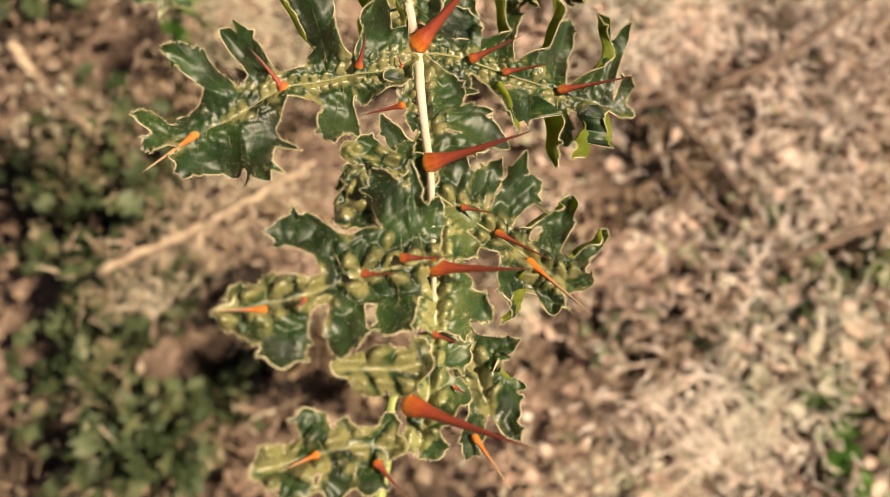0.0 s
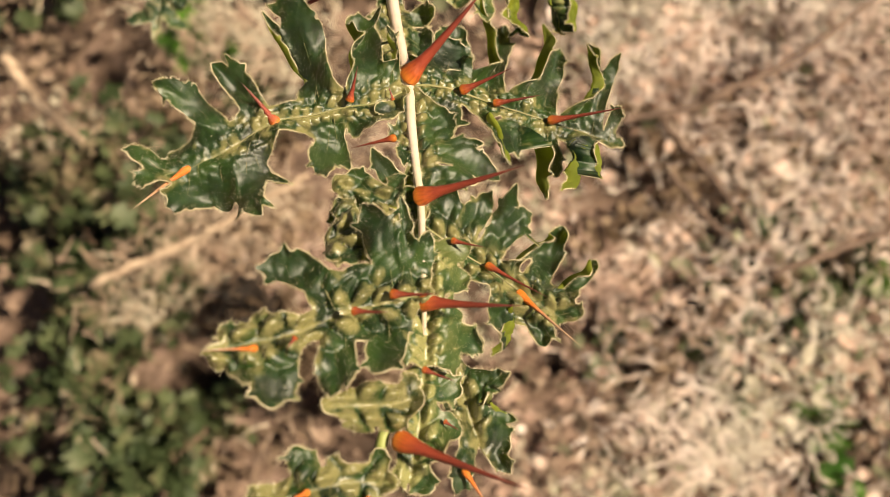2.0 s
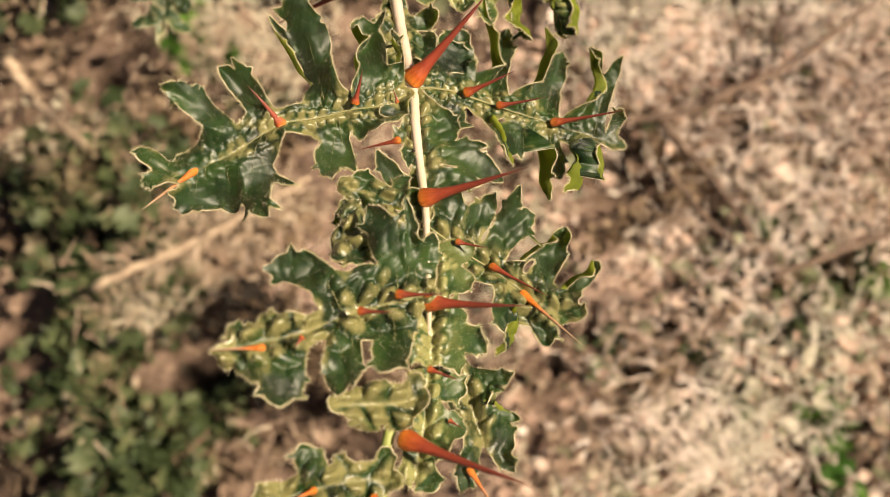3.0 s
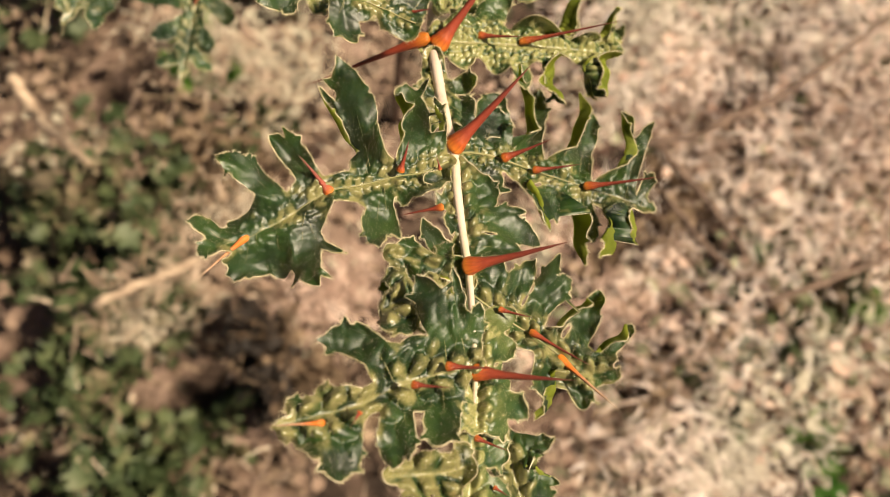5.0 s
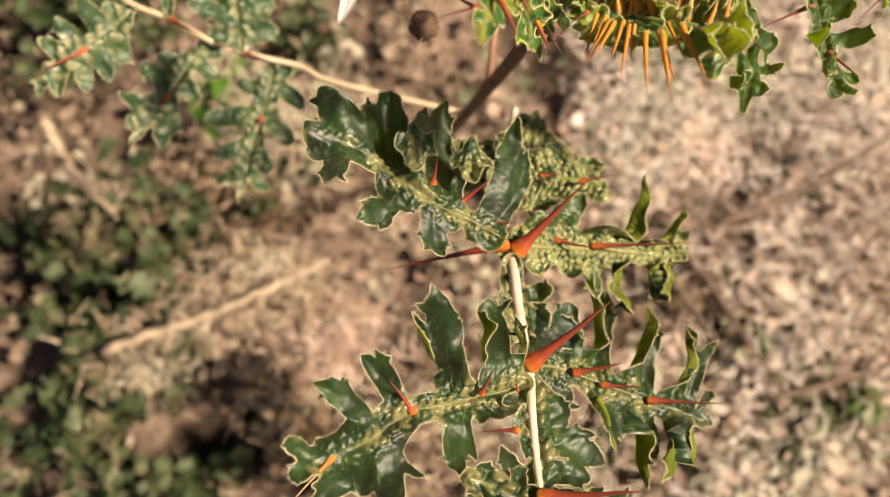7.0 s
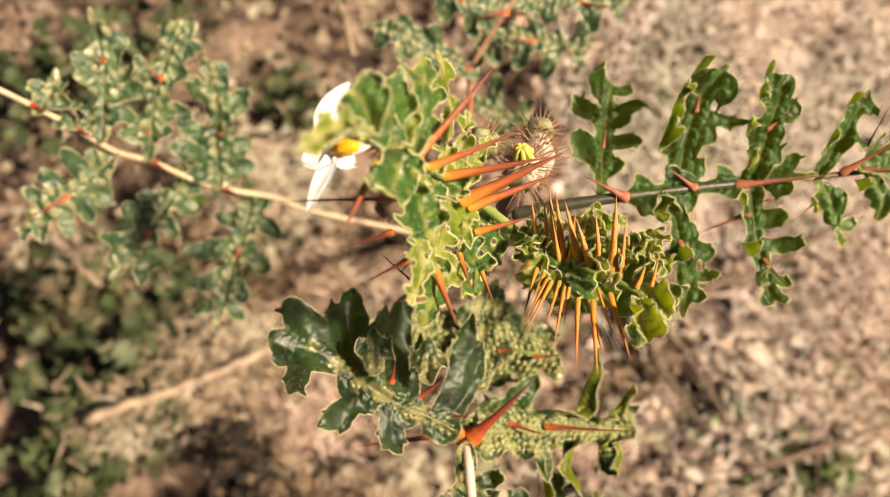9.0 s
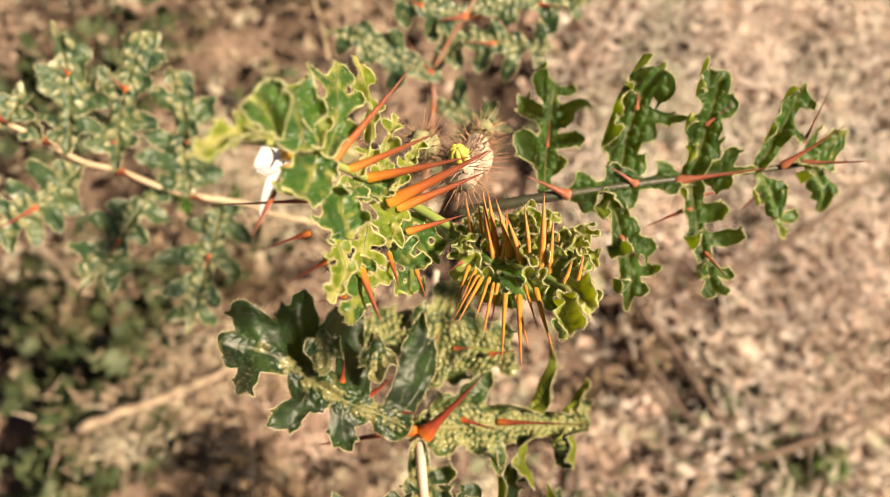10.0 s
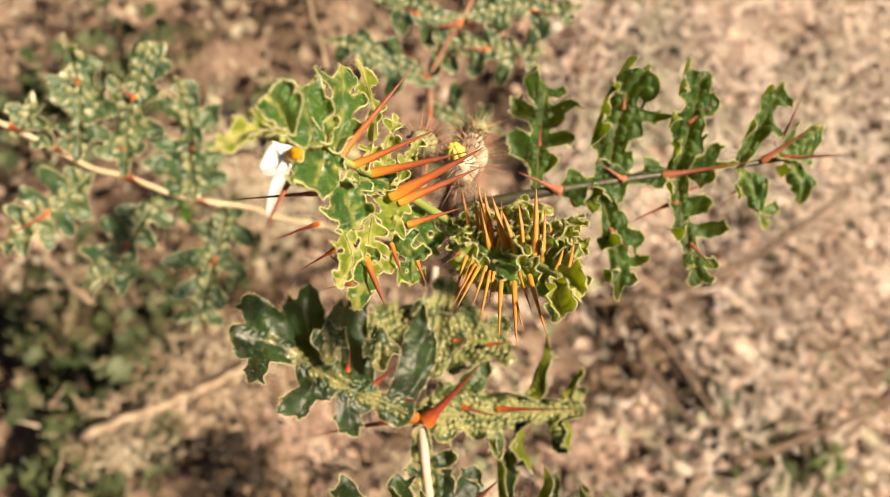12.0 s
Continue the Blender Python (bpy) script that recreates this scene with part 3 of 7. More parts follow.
leaflet(leaf_a, [(-5.2, 53.6, 485.7), (-9.0, 51.6, 486.8), (-13.2, 50.4, 487.9), (-18.8, 48.4, 489.5), (-22.8, 47.2, 490.5), (-26.6, 44.7, 491.6), (-29.1, 42.3, 492.3), (-33.1, 39.8, 493.3), (-35.9, 38.1, 494.1), (-39.4, 38.8, 495.1)], 1.9, [(0.13, -12.2, 66.8, 487.8, 3.02, 0, 0, 0.42), (0.04, -7.5, 63.7, 486.5, 1.09, 0, -0.02, 1.08), (0.33, -22.2, 66, 490.5, 2.68, 0, 0), (0.33, -24.5, 61.1, 491.1, 1.21, 0, 0, 1.08), (0.37, -17.2, 62, 489.1, 0.89, 0, -0), (0.56, -32.3, 54.6, 493.2, 1.7, 0, -0.12), (0.54, -30, 55.3, 492.6, 1.25, 0, -0.03), (0.7, -38.2, 49, 494.8, 1.79, 0, -0.12), (0.68, -36.1, 50.3, 494.2, 1.34, 0, -0.01), (0.86, -37.7, 41.3, 494.6, 0.98, 0), (0.97, -41.2, 41.1, 495.6, 1.07, 0)] + [(0.92, -40.1, 35.7, 495.2, 1.34, 0), (0.86, -35.9, 32.4, 494, 1.34, 0), (0.04, -6.5, 50.1, 486.1, 1.25, 0), (0.2, -12.1, 46.4, 487.6, 1.16, 0), (0.28, -15.5, 38.8, 488.5, 2.06, 0, -0.07), (0.28, -12.8, 41, 487.7, 1.07, 0, -0.11), (0.59, -23.7, 32.2, 490.7, 2.41, 0, -0.12), (0.54, -20.5, 37.5, 489.8, 0.8, 0, -0.39), (0.75, -30.2, 34.7, 492.5, 2.86, 0), (0.83, -33.5, 34.4, 493.4, 2.5, 0)], BLADE, rib=0.22, pitch=1.7)
leaflet(leaf_a, [(-4.5, 56.7, 482.0), (-0.5, 57.3, 480.3), (4.2, 56.7, 478.8), (9.8, 55.3, 477.1), (14.7, 54.4, 475.5), (20.6, 53.2, 473.7), (25.6, 52.1, 472.1), (30.2, 50.8, 470.8)], 1.8, [(0.07, -3.6, 69.9, 478.1, 2.44, 0, 0.04), (0.16, 3.5, 69.5, 475.6, 2.85, 0, 0.03), (0.29, 5, 62.9, 476.8, 1.02, 0.9), (0.32, 7.2, 75, 472.8, 1.65, 0, -0.07, 1.296), (0.37, 12.3, 73.9, 471.2, 2.24, 0, 0.05), (0.51, 17.8, 69.8, 470.3, 1.92, 0, -0.05, 1.296), (0.64, 22.3, 70, 468.6, 1.83, 0, 0.05), (0.78, 26, 66.7, 468.1, 1.92, 0.3, -0.12, 1.134), (0.89, 30.9, 63.9, 467, 1.32, 0.4, 0.02)] + [(0.98, 31.1, 55.9, 469.1, 1.02, 0.6), (0.99, 31.8, 50.9, 470.1, 0.81, 0), (0.15, 1.5, 49.6, 481.7, 2.65, 0), (0.29, 11.5, 44.5, 479.3, 1.37, 0, 0.08, 1.296), (0.5, 13.2, 46, 478.3, 1.43, 0, -0.03), (0.59, 16.7, 39, 478.9, 1.65, 0, -0.01, -1.62), (0.67, 19.7, 43.9, 476.5, 1.53, 0), (0.81, 22.9, 39.7, 476.4, 2.34, 0, 0.07, 1.782), (0.9, 27.4, 43, 473.9, 1.37, 0, 0, 1.296)], BLADE, bump=1.2, rib=0.24, pitch=1.6)
leaflet(leaf_a, [(-3.8, 53.8, 483.8), (-3.2, 47.8, 485.3), (-2.2, 41.9, 486.6), (-1.6, 36.6, 487.9)], 2.1, [(0.11, 2.4, 48.7, 483, 2.05, 0), (0.32, 2.2, 47.8, 483.3, 1.86, 0), (0.55, 9.6, 41.7, 482.3, 2.05, 0, 0.08), (0.55, 6.9, 46, 482.1, 1.12, 0, 0.06), (0.83, 5.8, 39.2, 484.4, 1.86, 0), (0.11, -8.8, 49.6, 486.8, 0.93, 0), (0.34, -6.4, 46.7, 486.8, 1.3, 0), (0.57, -5.1, 42.9, 487.4, 1.12, 0), (0.94, -8.5, 42.2, 488.8, 1.3, 0.3, 0.13)], BLADE, rib=0, pitch=2.2)
leaflet(leaf_a, [(-1.4, 20.6, 495.7), (-5.4, 19.5, 497.4), (-11.0, 17.6, 500.0), (-14.3, 16.1, 501.7), (-17.5, 14.5, 503.4), (-21.8, 13.2, 505.4), (-25.7, 12.3, 507.0)], 1.6, [(0.16, -9.8, 32.7, 494.2, 2.3, 0, -0.12), (0.16, -4.8, 30.6, 493.3, 1.07, 0, -0.05), (0.05, -4.6, 33.5, 492.2, 1.03, 0, -0.02, 0.84), (0.03, -0.9, 28.8, 492.6, 1.22, 0, -0.01), (0.31, -9.2, 23, 497.5, 2.91, 0), (0.23, -6.3, 22.7, 496.6, 2.3, 0), (0.44, -22.4, 23.2, 502, 2.07, 0, -0.18), (0.44, -17.6, 25.4, 499.5, 1.22, 0, -0.09), (0.7, -22, 16.7, 504.1, 1.15, 0), (0.87, -25.4, 14.8, 506, 0.99, 0), (0.77, -23.9, 14.3, 505.7, 1.07, 0)] + [(0.92, -25.9, 10.7, 507.7, 1.15, 0), (0.85, -23.7, 9.7, 507.3, 1.22, 0), (0.7, -18.4, 6.2, 506.7, 2.07, 0, -0.05), (0.7, -16.9, 7.5, 505.7, 1.07, 0), (0.42, -12.3, 7.5, 504.1, 2.07, 0, 0), (0.42, -10.3, 8, 503.2, 1.07, 0), (0.22, -7.4, 9.9, 501.6, 2.3, 0, 0.09), (0.22, -5.2, 13.3, 499.6, 1.38, 0), (0.09, -4.3, 15.1, 498.6, 1.15, 0), (0.82, -21.3, 8.9, 506.7, 1.38, 0)], BLADE, bump=1.15, rib=0.1, pitch=3.0)
leaflet(leaf_a, [(-1.5, 31.4, 490.4), (3.0, 28.5, 487.9), (8.0, 26.0, 485.1), (13.3, 22.8, 482.1), (19.2, 19.8, 478.8)], 1.6, [(0.09, 2.2, 36.3, 488, 2.36, 0), (0.22, 8.4, 37.7, 484.3, 1.81, 0, 0.01), (0.4, 14.4, 35.1, 480.9, 1.99, 0, 0.11), (0.4, 11.9, 38.2, 482.2, 1.27, 0, 0.03), (0.57, 17.5, 32.4, 479.2, 1.1, 0, 0.13, 1.458), (0.74, 20.1, 34.3, 477.6, 1.99, 0, -0.01), (0.87, 24.3, 28.1, 475.4, 1.83, 0.5, 0.02, 0.81)] + [(0.8, 21.4, 23.6, 477.4, 1.27, 0), (0.42, 8.1, 18.9, 485.4, 1.1, 0, 0.16, 1.296), (0.56, 9.8, 17.1, 484.5, 1.81, 0), (0.65, 10.2, 13.3, 484.4, 1.59, 0, 0.11, 1.62), (0.8, 16, 15.8, 480.9, 1.81, 0), (0.97, 22.5, 20.4, 476.9, 1, 0)], BLADE, bump=1.2, rib=0.2, pitch=2.6)
leaflet(leaf_a, [(-2.1, 32.5, 489.4), (-5.3, 34.8, 489.2), (-9.4, 36.4, 489.4), (-13.2, 37.4, 489.6)], 1.5, [(0.08, -3.8, 37, 488.5, 1.06, 0), (0.39, -5.7, 39.8, 488.1, 1.06, 0), (0.68, -11.8, 39.5, 489, 1.24, 0), (0.94, -14.2, 38.1, 489.6, 1.24, 0), (0.85, -14.1, 31.1, 491.2, 1.77, 0), (0.82, -12.9, 25.8, 492.3, 1.95, 0.3, -0.05), (0.71, -10.4, 26, 491.9, 1.68, 0, 0.02, 0.72), (0.39, -7.5, 33.1, 489.9, 1.6, 0)], BLADE, bump=1.1, rib=0, pitch=2.6)
leaflet(leaf_a, [(-2.2, 33.6, 487.9), (-6.8, 31.9, 490.5), (-11.0, 30.3, 492.5), (-14.0, 28.7, 493.9)], 1.9, [(0.20, -5.2, 34.2, 488.7, 1.0, 1.2), (0.75, -13.6, 34.6, 489.1, 1.6, 0.0), (0.80, -10.8, 25.2, 496.7, 1.8, 0.0), (0.95, -13.6, 25.4, 496.9, 1.3, 0.0), (0.40, -7.3, 28.0, 493.4, 1.8, 0.0)], BLADE, rib=0, pitch=3)
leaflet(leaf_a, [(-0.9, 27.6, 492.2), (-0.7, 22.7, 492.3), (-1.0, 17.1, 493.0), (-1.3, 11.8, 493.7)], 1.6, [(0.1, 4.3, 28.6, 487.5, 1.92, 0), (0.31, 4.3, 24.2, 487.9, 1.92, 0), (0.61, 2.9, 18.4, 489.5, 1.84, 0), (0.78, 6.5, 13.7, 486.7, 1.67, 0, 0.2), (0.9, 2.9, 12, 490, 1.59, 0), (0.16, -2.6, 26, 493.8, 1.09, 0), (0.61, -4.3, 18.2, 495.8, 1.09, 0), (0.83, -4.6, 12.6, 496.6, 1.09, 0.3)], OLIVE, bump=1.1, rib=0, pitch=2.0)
leaflet(leaf_a, [(-1.2, 15.2, 489.4), (1.7, 11.4, 488.0), (4.1, 7.1, 486.9), (5.7, 2.5, 486.4)], 2.0, [(0.07, 6.6, 15.2, 484.6, 1.71, 0), (0.2, 9.4, 10.9, 483.4, 1.46, 0.3, -0.17), (0.4, 8.9, 8.4, 483.9, 1.11, 0), (0.55, 10.7, 4.6, 483.2, 1.39, 0, -0.08, 0.84), (0.67, 9.7, 0.3, 484.2, 2.06, 0, 0.04), (0.83, 10, -2.2, 484.3, 1.29, 0.3), (0.92, 3, -4.7, 488.7, 1.37, 0), (0.4, 0.5, 7.4, 489.1, 1.54, 0)], BLADE, rib=0.07, pitch=2.6)
leaflet(leaf_a, [(-3.0, 6.9, 495.8), (-5.3, 6.3, 497.2), (-8.7, 6.0, 499.4), (-12.6, 6.1, 502.0)], 2.1, [(0.13, -3, 9.7, 496.1, 1, 0), (0.52, -8.7, 8.2, 499.7, 1.39, 0), (0.59, -9.3, 3.4, 499.5, 1.39, 0), (0.87, -12.8, 6.2, 502.2, 1.08, 0), (0.24, -5.2, 3.6, 496.9, 1.54, 0)], BLADE, rib=0.06, pitch=3.2)
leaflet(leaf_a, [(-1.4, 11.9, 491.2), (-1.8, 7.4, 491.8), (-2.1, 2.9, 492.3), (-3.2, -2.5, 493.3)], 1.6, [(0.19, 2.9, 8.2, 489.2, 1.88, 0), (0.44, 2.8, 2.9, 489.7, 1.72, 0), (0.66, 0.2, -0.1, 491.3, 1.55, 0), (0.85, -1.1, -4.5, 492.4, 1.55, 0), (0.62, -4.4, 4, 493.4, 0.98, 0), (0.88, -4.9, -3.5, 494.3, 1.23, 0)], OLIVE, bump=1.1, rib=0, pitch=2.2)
leaflet(leaf_a, [(-5.6, -3.3, 496.6), (-10.0, -3.2, 499.1), (-14.1, -3.8, 501.4), (-17.5, -4.8, 503.3), (-21.1, -5.6, 505.4)], 1.4, [(0.56, -16.5, 0.7, 502.5, 1.54, 0, -0.05), (0.28, -12.5, -0.3, 500.4, 0.95, 0), (0.1, -6.7, 0.6, 497.1, 1.02, 0), (0.82, -20.4, -3.6, 504.9, 1.02, 0), (0.95, -21.4, -5.9, 505.5, 0.88, 0), (0.69, -17.3, -8.6, 503.4, 1.61, 0), (0.44, -13, -9.3, 501, 1.61, 0), (0.2, -9.1, -8.3, 498.7, 1.61, 0), (0.84, -19.7, -7.2, 504.7, 1.1, 0)], BLADE, bump=1.15, rib=0.07, pitch=2.8)
leaflet(leaf_a, [(-10.8, 78.8, 483.4), (-15.5, 80.7, 484.8), (-21.9, 82.4, 486.9), (-29.5, 86.0, 489.1), (-37.0, 89.9, 491.2), (-44.0, 90.7, 493.7)], 1.5, [(0.07, -9.3, 100.6, 479.5, 2.51, 0, -0.04), (0.07, -6.9, 96.1, 479.3, 1.53, 0, -0.06), (0.29, -22.2, 103.9, 483.7, 2.62, 0, 0.06), (0.29, -18.9, 96.4, 483.6, 1.31, 0, -0.01), (0.55, -32.5, 102.7, 487.6, 3.17, 0, 0.09), (0.55, -26, 99.6, 485.7, 1.31, 0, -0.01), (0.63, -36.3, 100.3, 489.4, 1.31, 0, -0), (0.81, -42.8, 98, 492.1, 2.84, 0, -0.01), (0.73, -38.6, 96.3, 490.8, 1.96, 0)] + [(0.92, -44.4, 91, 493.8, 2.4, 0), (0.87, -40.5, 82, 493.7, 2.4, 0), (0.96, -43.6, 87.6, 494, 1.75, 0), (0.56, -35.1, 77.1, 492.5, 2.18, 0, 0.12), (0.56, -31.4, 76.5, 491.2, 1.31, 0), (0.34, -20.5, 74, 487.7, 2.18, 0, -0.13), (0.34, -23.8, 75.6, 488.6, 1.31, 0), (0.17, -15.4, 77.8, 485.2, 1.31, 0), (0.47, -27.9, 80.7, 489.3, 1.75, 0)], BLADE, rib=0.14, pitch=1.7)
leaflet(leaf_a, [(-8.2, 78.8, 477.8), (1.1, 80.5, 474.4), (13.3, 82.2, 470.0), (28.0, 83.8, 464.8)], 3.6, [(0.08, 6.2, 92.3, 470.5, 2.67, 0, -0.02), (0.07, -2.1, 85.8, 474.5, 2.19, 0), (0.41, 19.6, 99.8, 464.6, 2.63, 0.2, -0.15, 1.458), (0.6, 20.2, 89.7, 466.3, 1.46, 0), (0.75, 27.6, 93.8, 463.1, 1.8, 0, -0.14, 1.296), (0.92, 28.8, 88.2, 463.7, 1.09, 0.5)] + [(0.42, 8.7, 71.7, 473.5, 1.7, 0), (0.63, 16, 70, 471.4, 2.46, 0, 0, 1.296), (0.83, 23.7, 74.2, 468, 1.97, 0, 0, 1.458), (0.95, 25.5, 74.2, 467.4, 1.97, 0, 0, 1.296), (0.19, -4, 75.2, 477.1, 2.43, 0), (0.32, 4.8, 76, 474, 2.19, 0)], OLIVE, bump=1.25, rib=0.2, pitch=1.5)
leaflet(leaf_a, [(-8.0, 75.8, 478.1), (-7.2, 69.4, 479.6), (-5.6, 62.3, 480.8)], 1.8, [(0.47, -1, 71.1, 476.2, 1.58, 0.5), (0.7, 6.4, 64.3, 474.6, 2.26, 0, 0.01), (0.78, 4.6, 61.4, 476.2, 1.81, 0), (0.4, -9.8, 67.3, 481.4, 1.35, 0), (0.92, -10.4, 58.8, 484, 1.35, 0)], BLADE, rib=0)
thorn(leaf_a, (-4.3, 56.8, 484.8), (7.9, 67.2, 493.1), 1.78, THORN)
thorn(leaf_a, (-2.3, 35.6, 490.8), (12.2, 37.6, 498.1), 1.47, THORN)
thorn(leaf_a, (-6.8, 78.2, 478.3), (4.2, 89.9, 486.8), 1.83, THORN)
thorn(leaf_a, (-1.4, 19.5, 496.3), (11.2, 17.8, 502.6), 1.28, THORN)
thorn(leaf_a, (4.3, 56.5, 480.4), (12.2, 58.4, 484.5), 0.87, THORN)
thorn(leaf_a, (9.7, 55.0, 478.7), (17.2, 54.8, 482.4), 0.69, THORN)
thorn(leaf_a, (19.2, 53.4, 475.2), (31.0, 53.2, 481.3), 0.80, THORN)
thorn(leaf_a, (-23.4, 46.9, 491.0), (-27.5, 51.4, 495.4), 0.88, THORN)
thorn(leaf_a, (-12.7, 50.7, 490.1), (-11.1, 54.6, 493.6), 0.71, THORN)
thorn(leaf_a, (-34.9, 39.0, 493.3), (-40.2, 31.8, 498.5), 0.68, THORN_PALE)
thorn(leaf_a, (-29.1, 42.7, 490.8), (-30.9, 42.8, 491.7), 0.44, THORN)
thorn(leaf_a, (-5.4, 20.0, 500.1), (0.8, 19.4, 503.0), 0.70, THORN)
thorn(leaf_a, (-9.9, 17.3, 503.9), (-5.2, 16.7, 506.2), 0.59, THORN)
thorn(leaf_a, (2.5, 29.2, 490.5), (7.1, 27.6, 492.8), 0.51, THORN)
thorn(leaf_a, (7.7, 26.3, 486.8), (15.7, 20.7, 491.6), 0.61, THORN)
thorn(leaf_a, (12.5, 22.8, 483.1), (20.7, 14.4, 487.0), 0.72, THORN_PALE)
thorn(leaf_a, (-6.2, 45.6, 487.8), (-12.9, 44.9, 485.7), 0.63, THORN)
thorn(leaf_a, (-4.4, 1.7, 496.9), (11.0, -4.0, 505.8), 1.43, THORN)
thorn(leaf_a, (-20.8, 12.4, 507.9), (-27.0, 12.0, 509.9), 0.46, THORN_PALE)
thorn(leaf_a, (-16.4, 13.7, 507.1), (-17.3, 12.2, 507.9), 0.40, THORN)
thorn(leaf_a, (-1.4, 10.7, 496.0), (2.9, 8.9, 498.1), 0.51, THORN)
thorn(leaf_a, (1.3, 4.1, 492.8), (3.2, 2.9, 493.8), 0.37, THORN)
thorn(leaf_a, (3.9, -2.3, 492.0), (8.9, -9.6, 493.8), 0.52, THORN_PALE)
thorn(leaf_a, (-14.9, -4.0, 503.2), (-19.5, -6.0, 504.8), 0.46, THORN_PALE)
thorn(leaf_a, (-8.3, -5.2, 499.2), (-4.5, -9.2, 501.8), 0.62, THORN)
thorn(leaf_a, (-6.5, 51.9, 487.4), (-7.1, 53.8, 488.4), 0.34, THORN)
thorn(leaf_a, (-9.5, 78.7, 479.2), (-31.4, 74.8, 468.3), 1.29, THORN)
thorn(leaf_a, (-23.5, 86.4, 487.4), (-22.9, 90.1, 490.9), 0.79, THORN)
thorn(leaf_a, (-18.5, 83.8, 485.3), (-13.0, 88.2, 488.6), 0.91, THORN)
thorn(leaf_a, (-13.2, 81.9, 482.2), (-7.7, 81.4, 484.7), 0.69, THORN)
thorn(leaf_a, (0.7, 81.8, 475.0), (8.5, 79.6, 478.8), 0.73, THORN)
thorn(leaf_a, (8.9, 82.1, 472.6), (25.9, 82.0, 481.0), 0.74, THORN)
thorn(leaf_a, (-38.1, 90.7, 490.8), (-44.0, 91.0, 493.4), 0.67, THORN)
leaf_b = leaf([(-2.7, 113.8, 455.7), (-5.2, 103.9, 460.7), (1.5, 99.0, 464.0), (10.6, 97.7, 465.7)], (0.35, 0.25), LIME_STEM, 'olive green blistered leaf below the main leaf')
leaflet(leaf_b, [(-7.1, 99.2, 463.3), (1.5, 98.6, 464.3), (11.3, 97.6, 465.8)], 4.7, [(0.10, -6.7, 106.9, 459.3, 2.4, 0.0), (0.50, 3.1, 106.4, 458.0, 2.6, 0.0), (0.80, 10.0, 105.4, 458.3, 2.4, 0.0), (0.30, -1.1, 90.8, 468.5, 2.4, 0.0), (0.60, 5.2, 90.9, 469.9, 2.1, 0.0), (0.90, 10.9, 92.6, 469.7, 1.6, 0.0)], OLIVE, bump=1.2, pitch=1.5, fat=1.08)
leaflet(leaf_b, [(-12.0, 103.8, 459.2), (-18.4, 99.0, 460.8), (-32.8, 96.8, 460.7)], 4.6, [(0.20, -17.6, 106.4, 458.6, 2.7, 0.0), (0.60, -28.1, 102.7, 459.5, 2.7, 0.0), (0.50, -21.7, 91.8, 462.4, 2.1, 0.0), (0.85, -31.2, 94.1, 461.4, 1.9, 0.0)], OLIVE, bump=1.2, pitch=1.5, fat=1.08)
thorn(leaf_b, (6.5, 96.8, 468.0), (13.1, 97.6, 471.2), 0.65, THORN)
thorn(leaf_b, (-1.3, 97.6, 466.5), (3.7, 97.9, 468.8), 0.65, THORN)
thorn(leaf_b, (-7.0, 95.9, 466.7), (-4.8, 100.8, 469.3), 1.03, THORN)
leaf_r = leaf([(-4.3, 118.2, 497.0), (4.6, 120.4, 498.5), (16.5, 123.4, 498.8), (30.0, 126.8, 498.2), (40.9, 129.4, 497.6), (54.5, 132.4, 496.8), (65.9, 135.1, 496.6)], (1.25, 0.5), DARK_STEM, 'arching green leaf with dark midrib and folded lobes')
leaflet(leaf_r, [(12.0, 124.3, 498.4), (13.3, 137.7, 492.8), (14.6, 150.0, 492.8)], 1.6, [(0.35, 6.5, 136.4, 493.7, 1.4, 0.0), (0.30, 7.0, 134.0, 494.6, 1.1, 0.0), (0.62, 7.7, 147.5, 491.8, 1.4, 0.0), (0.80, 10.1, 150.6, 492.3, 1.3, 1.2), (0.22, 15.8, 130.6, 496.1, 1.3, 0.0), (0.48, 20.0, 136.4, 494.7, 1.4, 0.0), (0.74, 21.6, 143.3, 495.2, 1.3, 0.0), (0.70, 17.5, 141.3, 493.0, 1.4, 0.0), (0.95, 18.4, 147.5, 494.0, 1.1, 0.0)], GREEN, bump=0.9, pitch=2.2, fat=1.08)
leaflet(leaf_r, [(26.5, 127.6, 498.1), (28.3, 137.5, 498.5), (30.4, 144.2, 502.1), (33.5, 149.3, 506.3)], 2.3, [(0.08, 22.4, 136.4, 495.7, 1.3, 1.2), (0.30, 25.0, 144.3, 498.0, 1.3, 1.3), (0.25, 24.6, 140.0, 496.8, 1.3, 1.3), (0.52, 28.3, 149.5, 502.5, 1.4, 0.0), (0.33, 32.9, 137.2, 500.3, 1.9, 0.0), (0.58, 38.0, 138.9, 502.4, 1.4, 0.0), (0.85, 34.9, 143.5, 504.3, 1.5, 0.0), (0.10, 31.2, 130.2, 498.3, 1.6, 0.0)], GREEN, bump=0.9, pitch=2.2, fold=(1, 1.65, 0.35), fat=1.08)
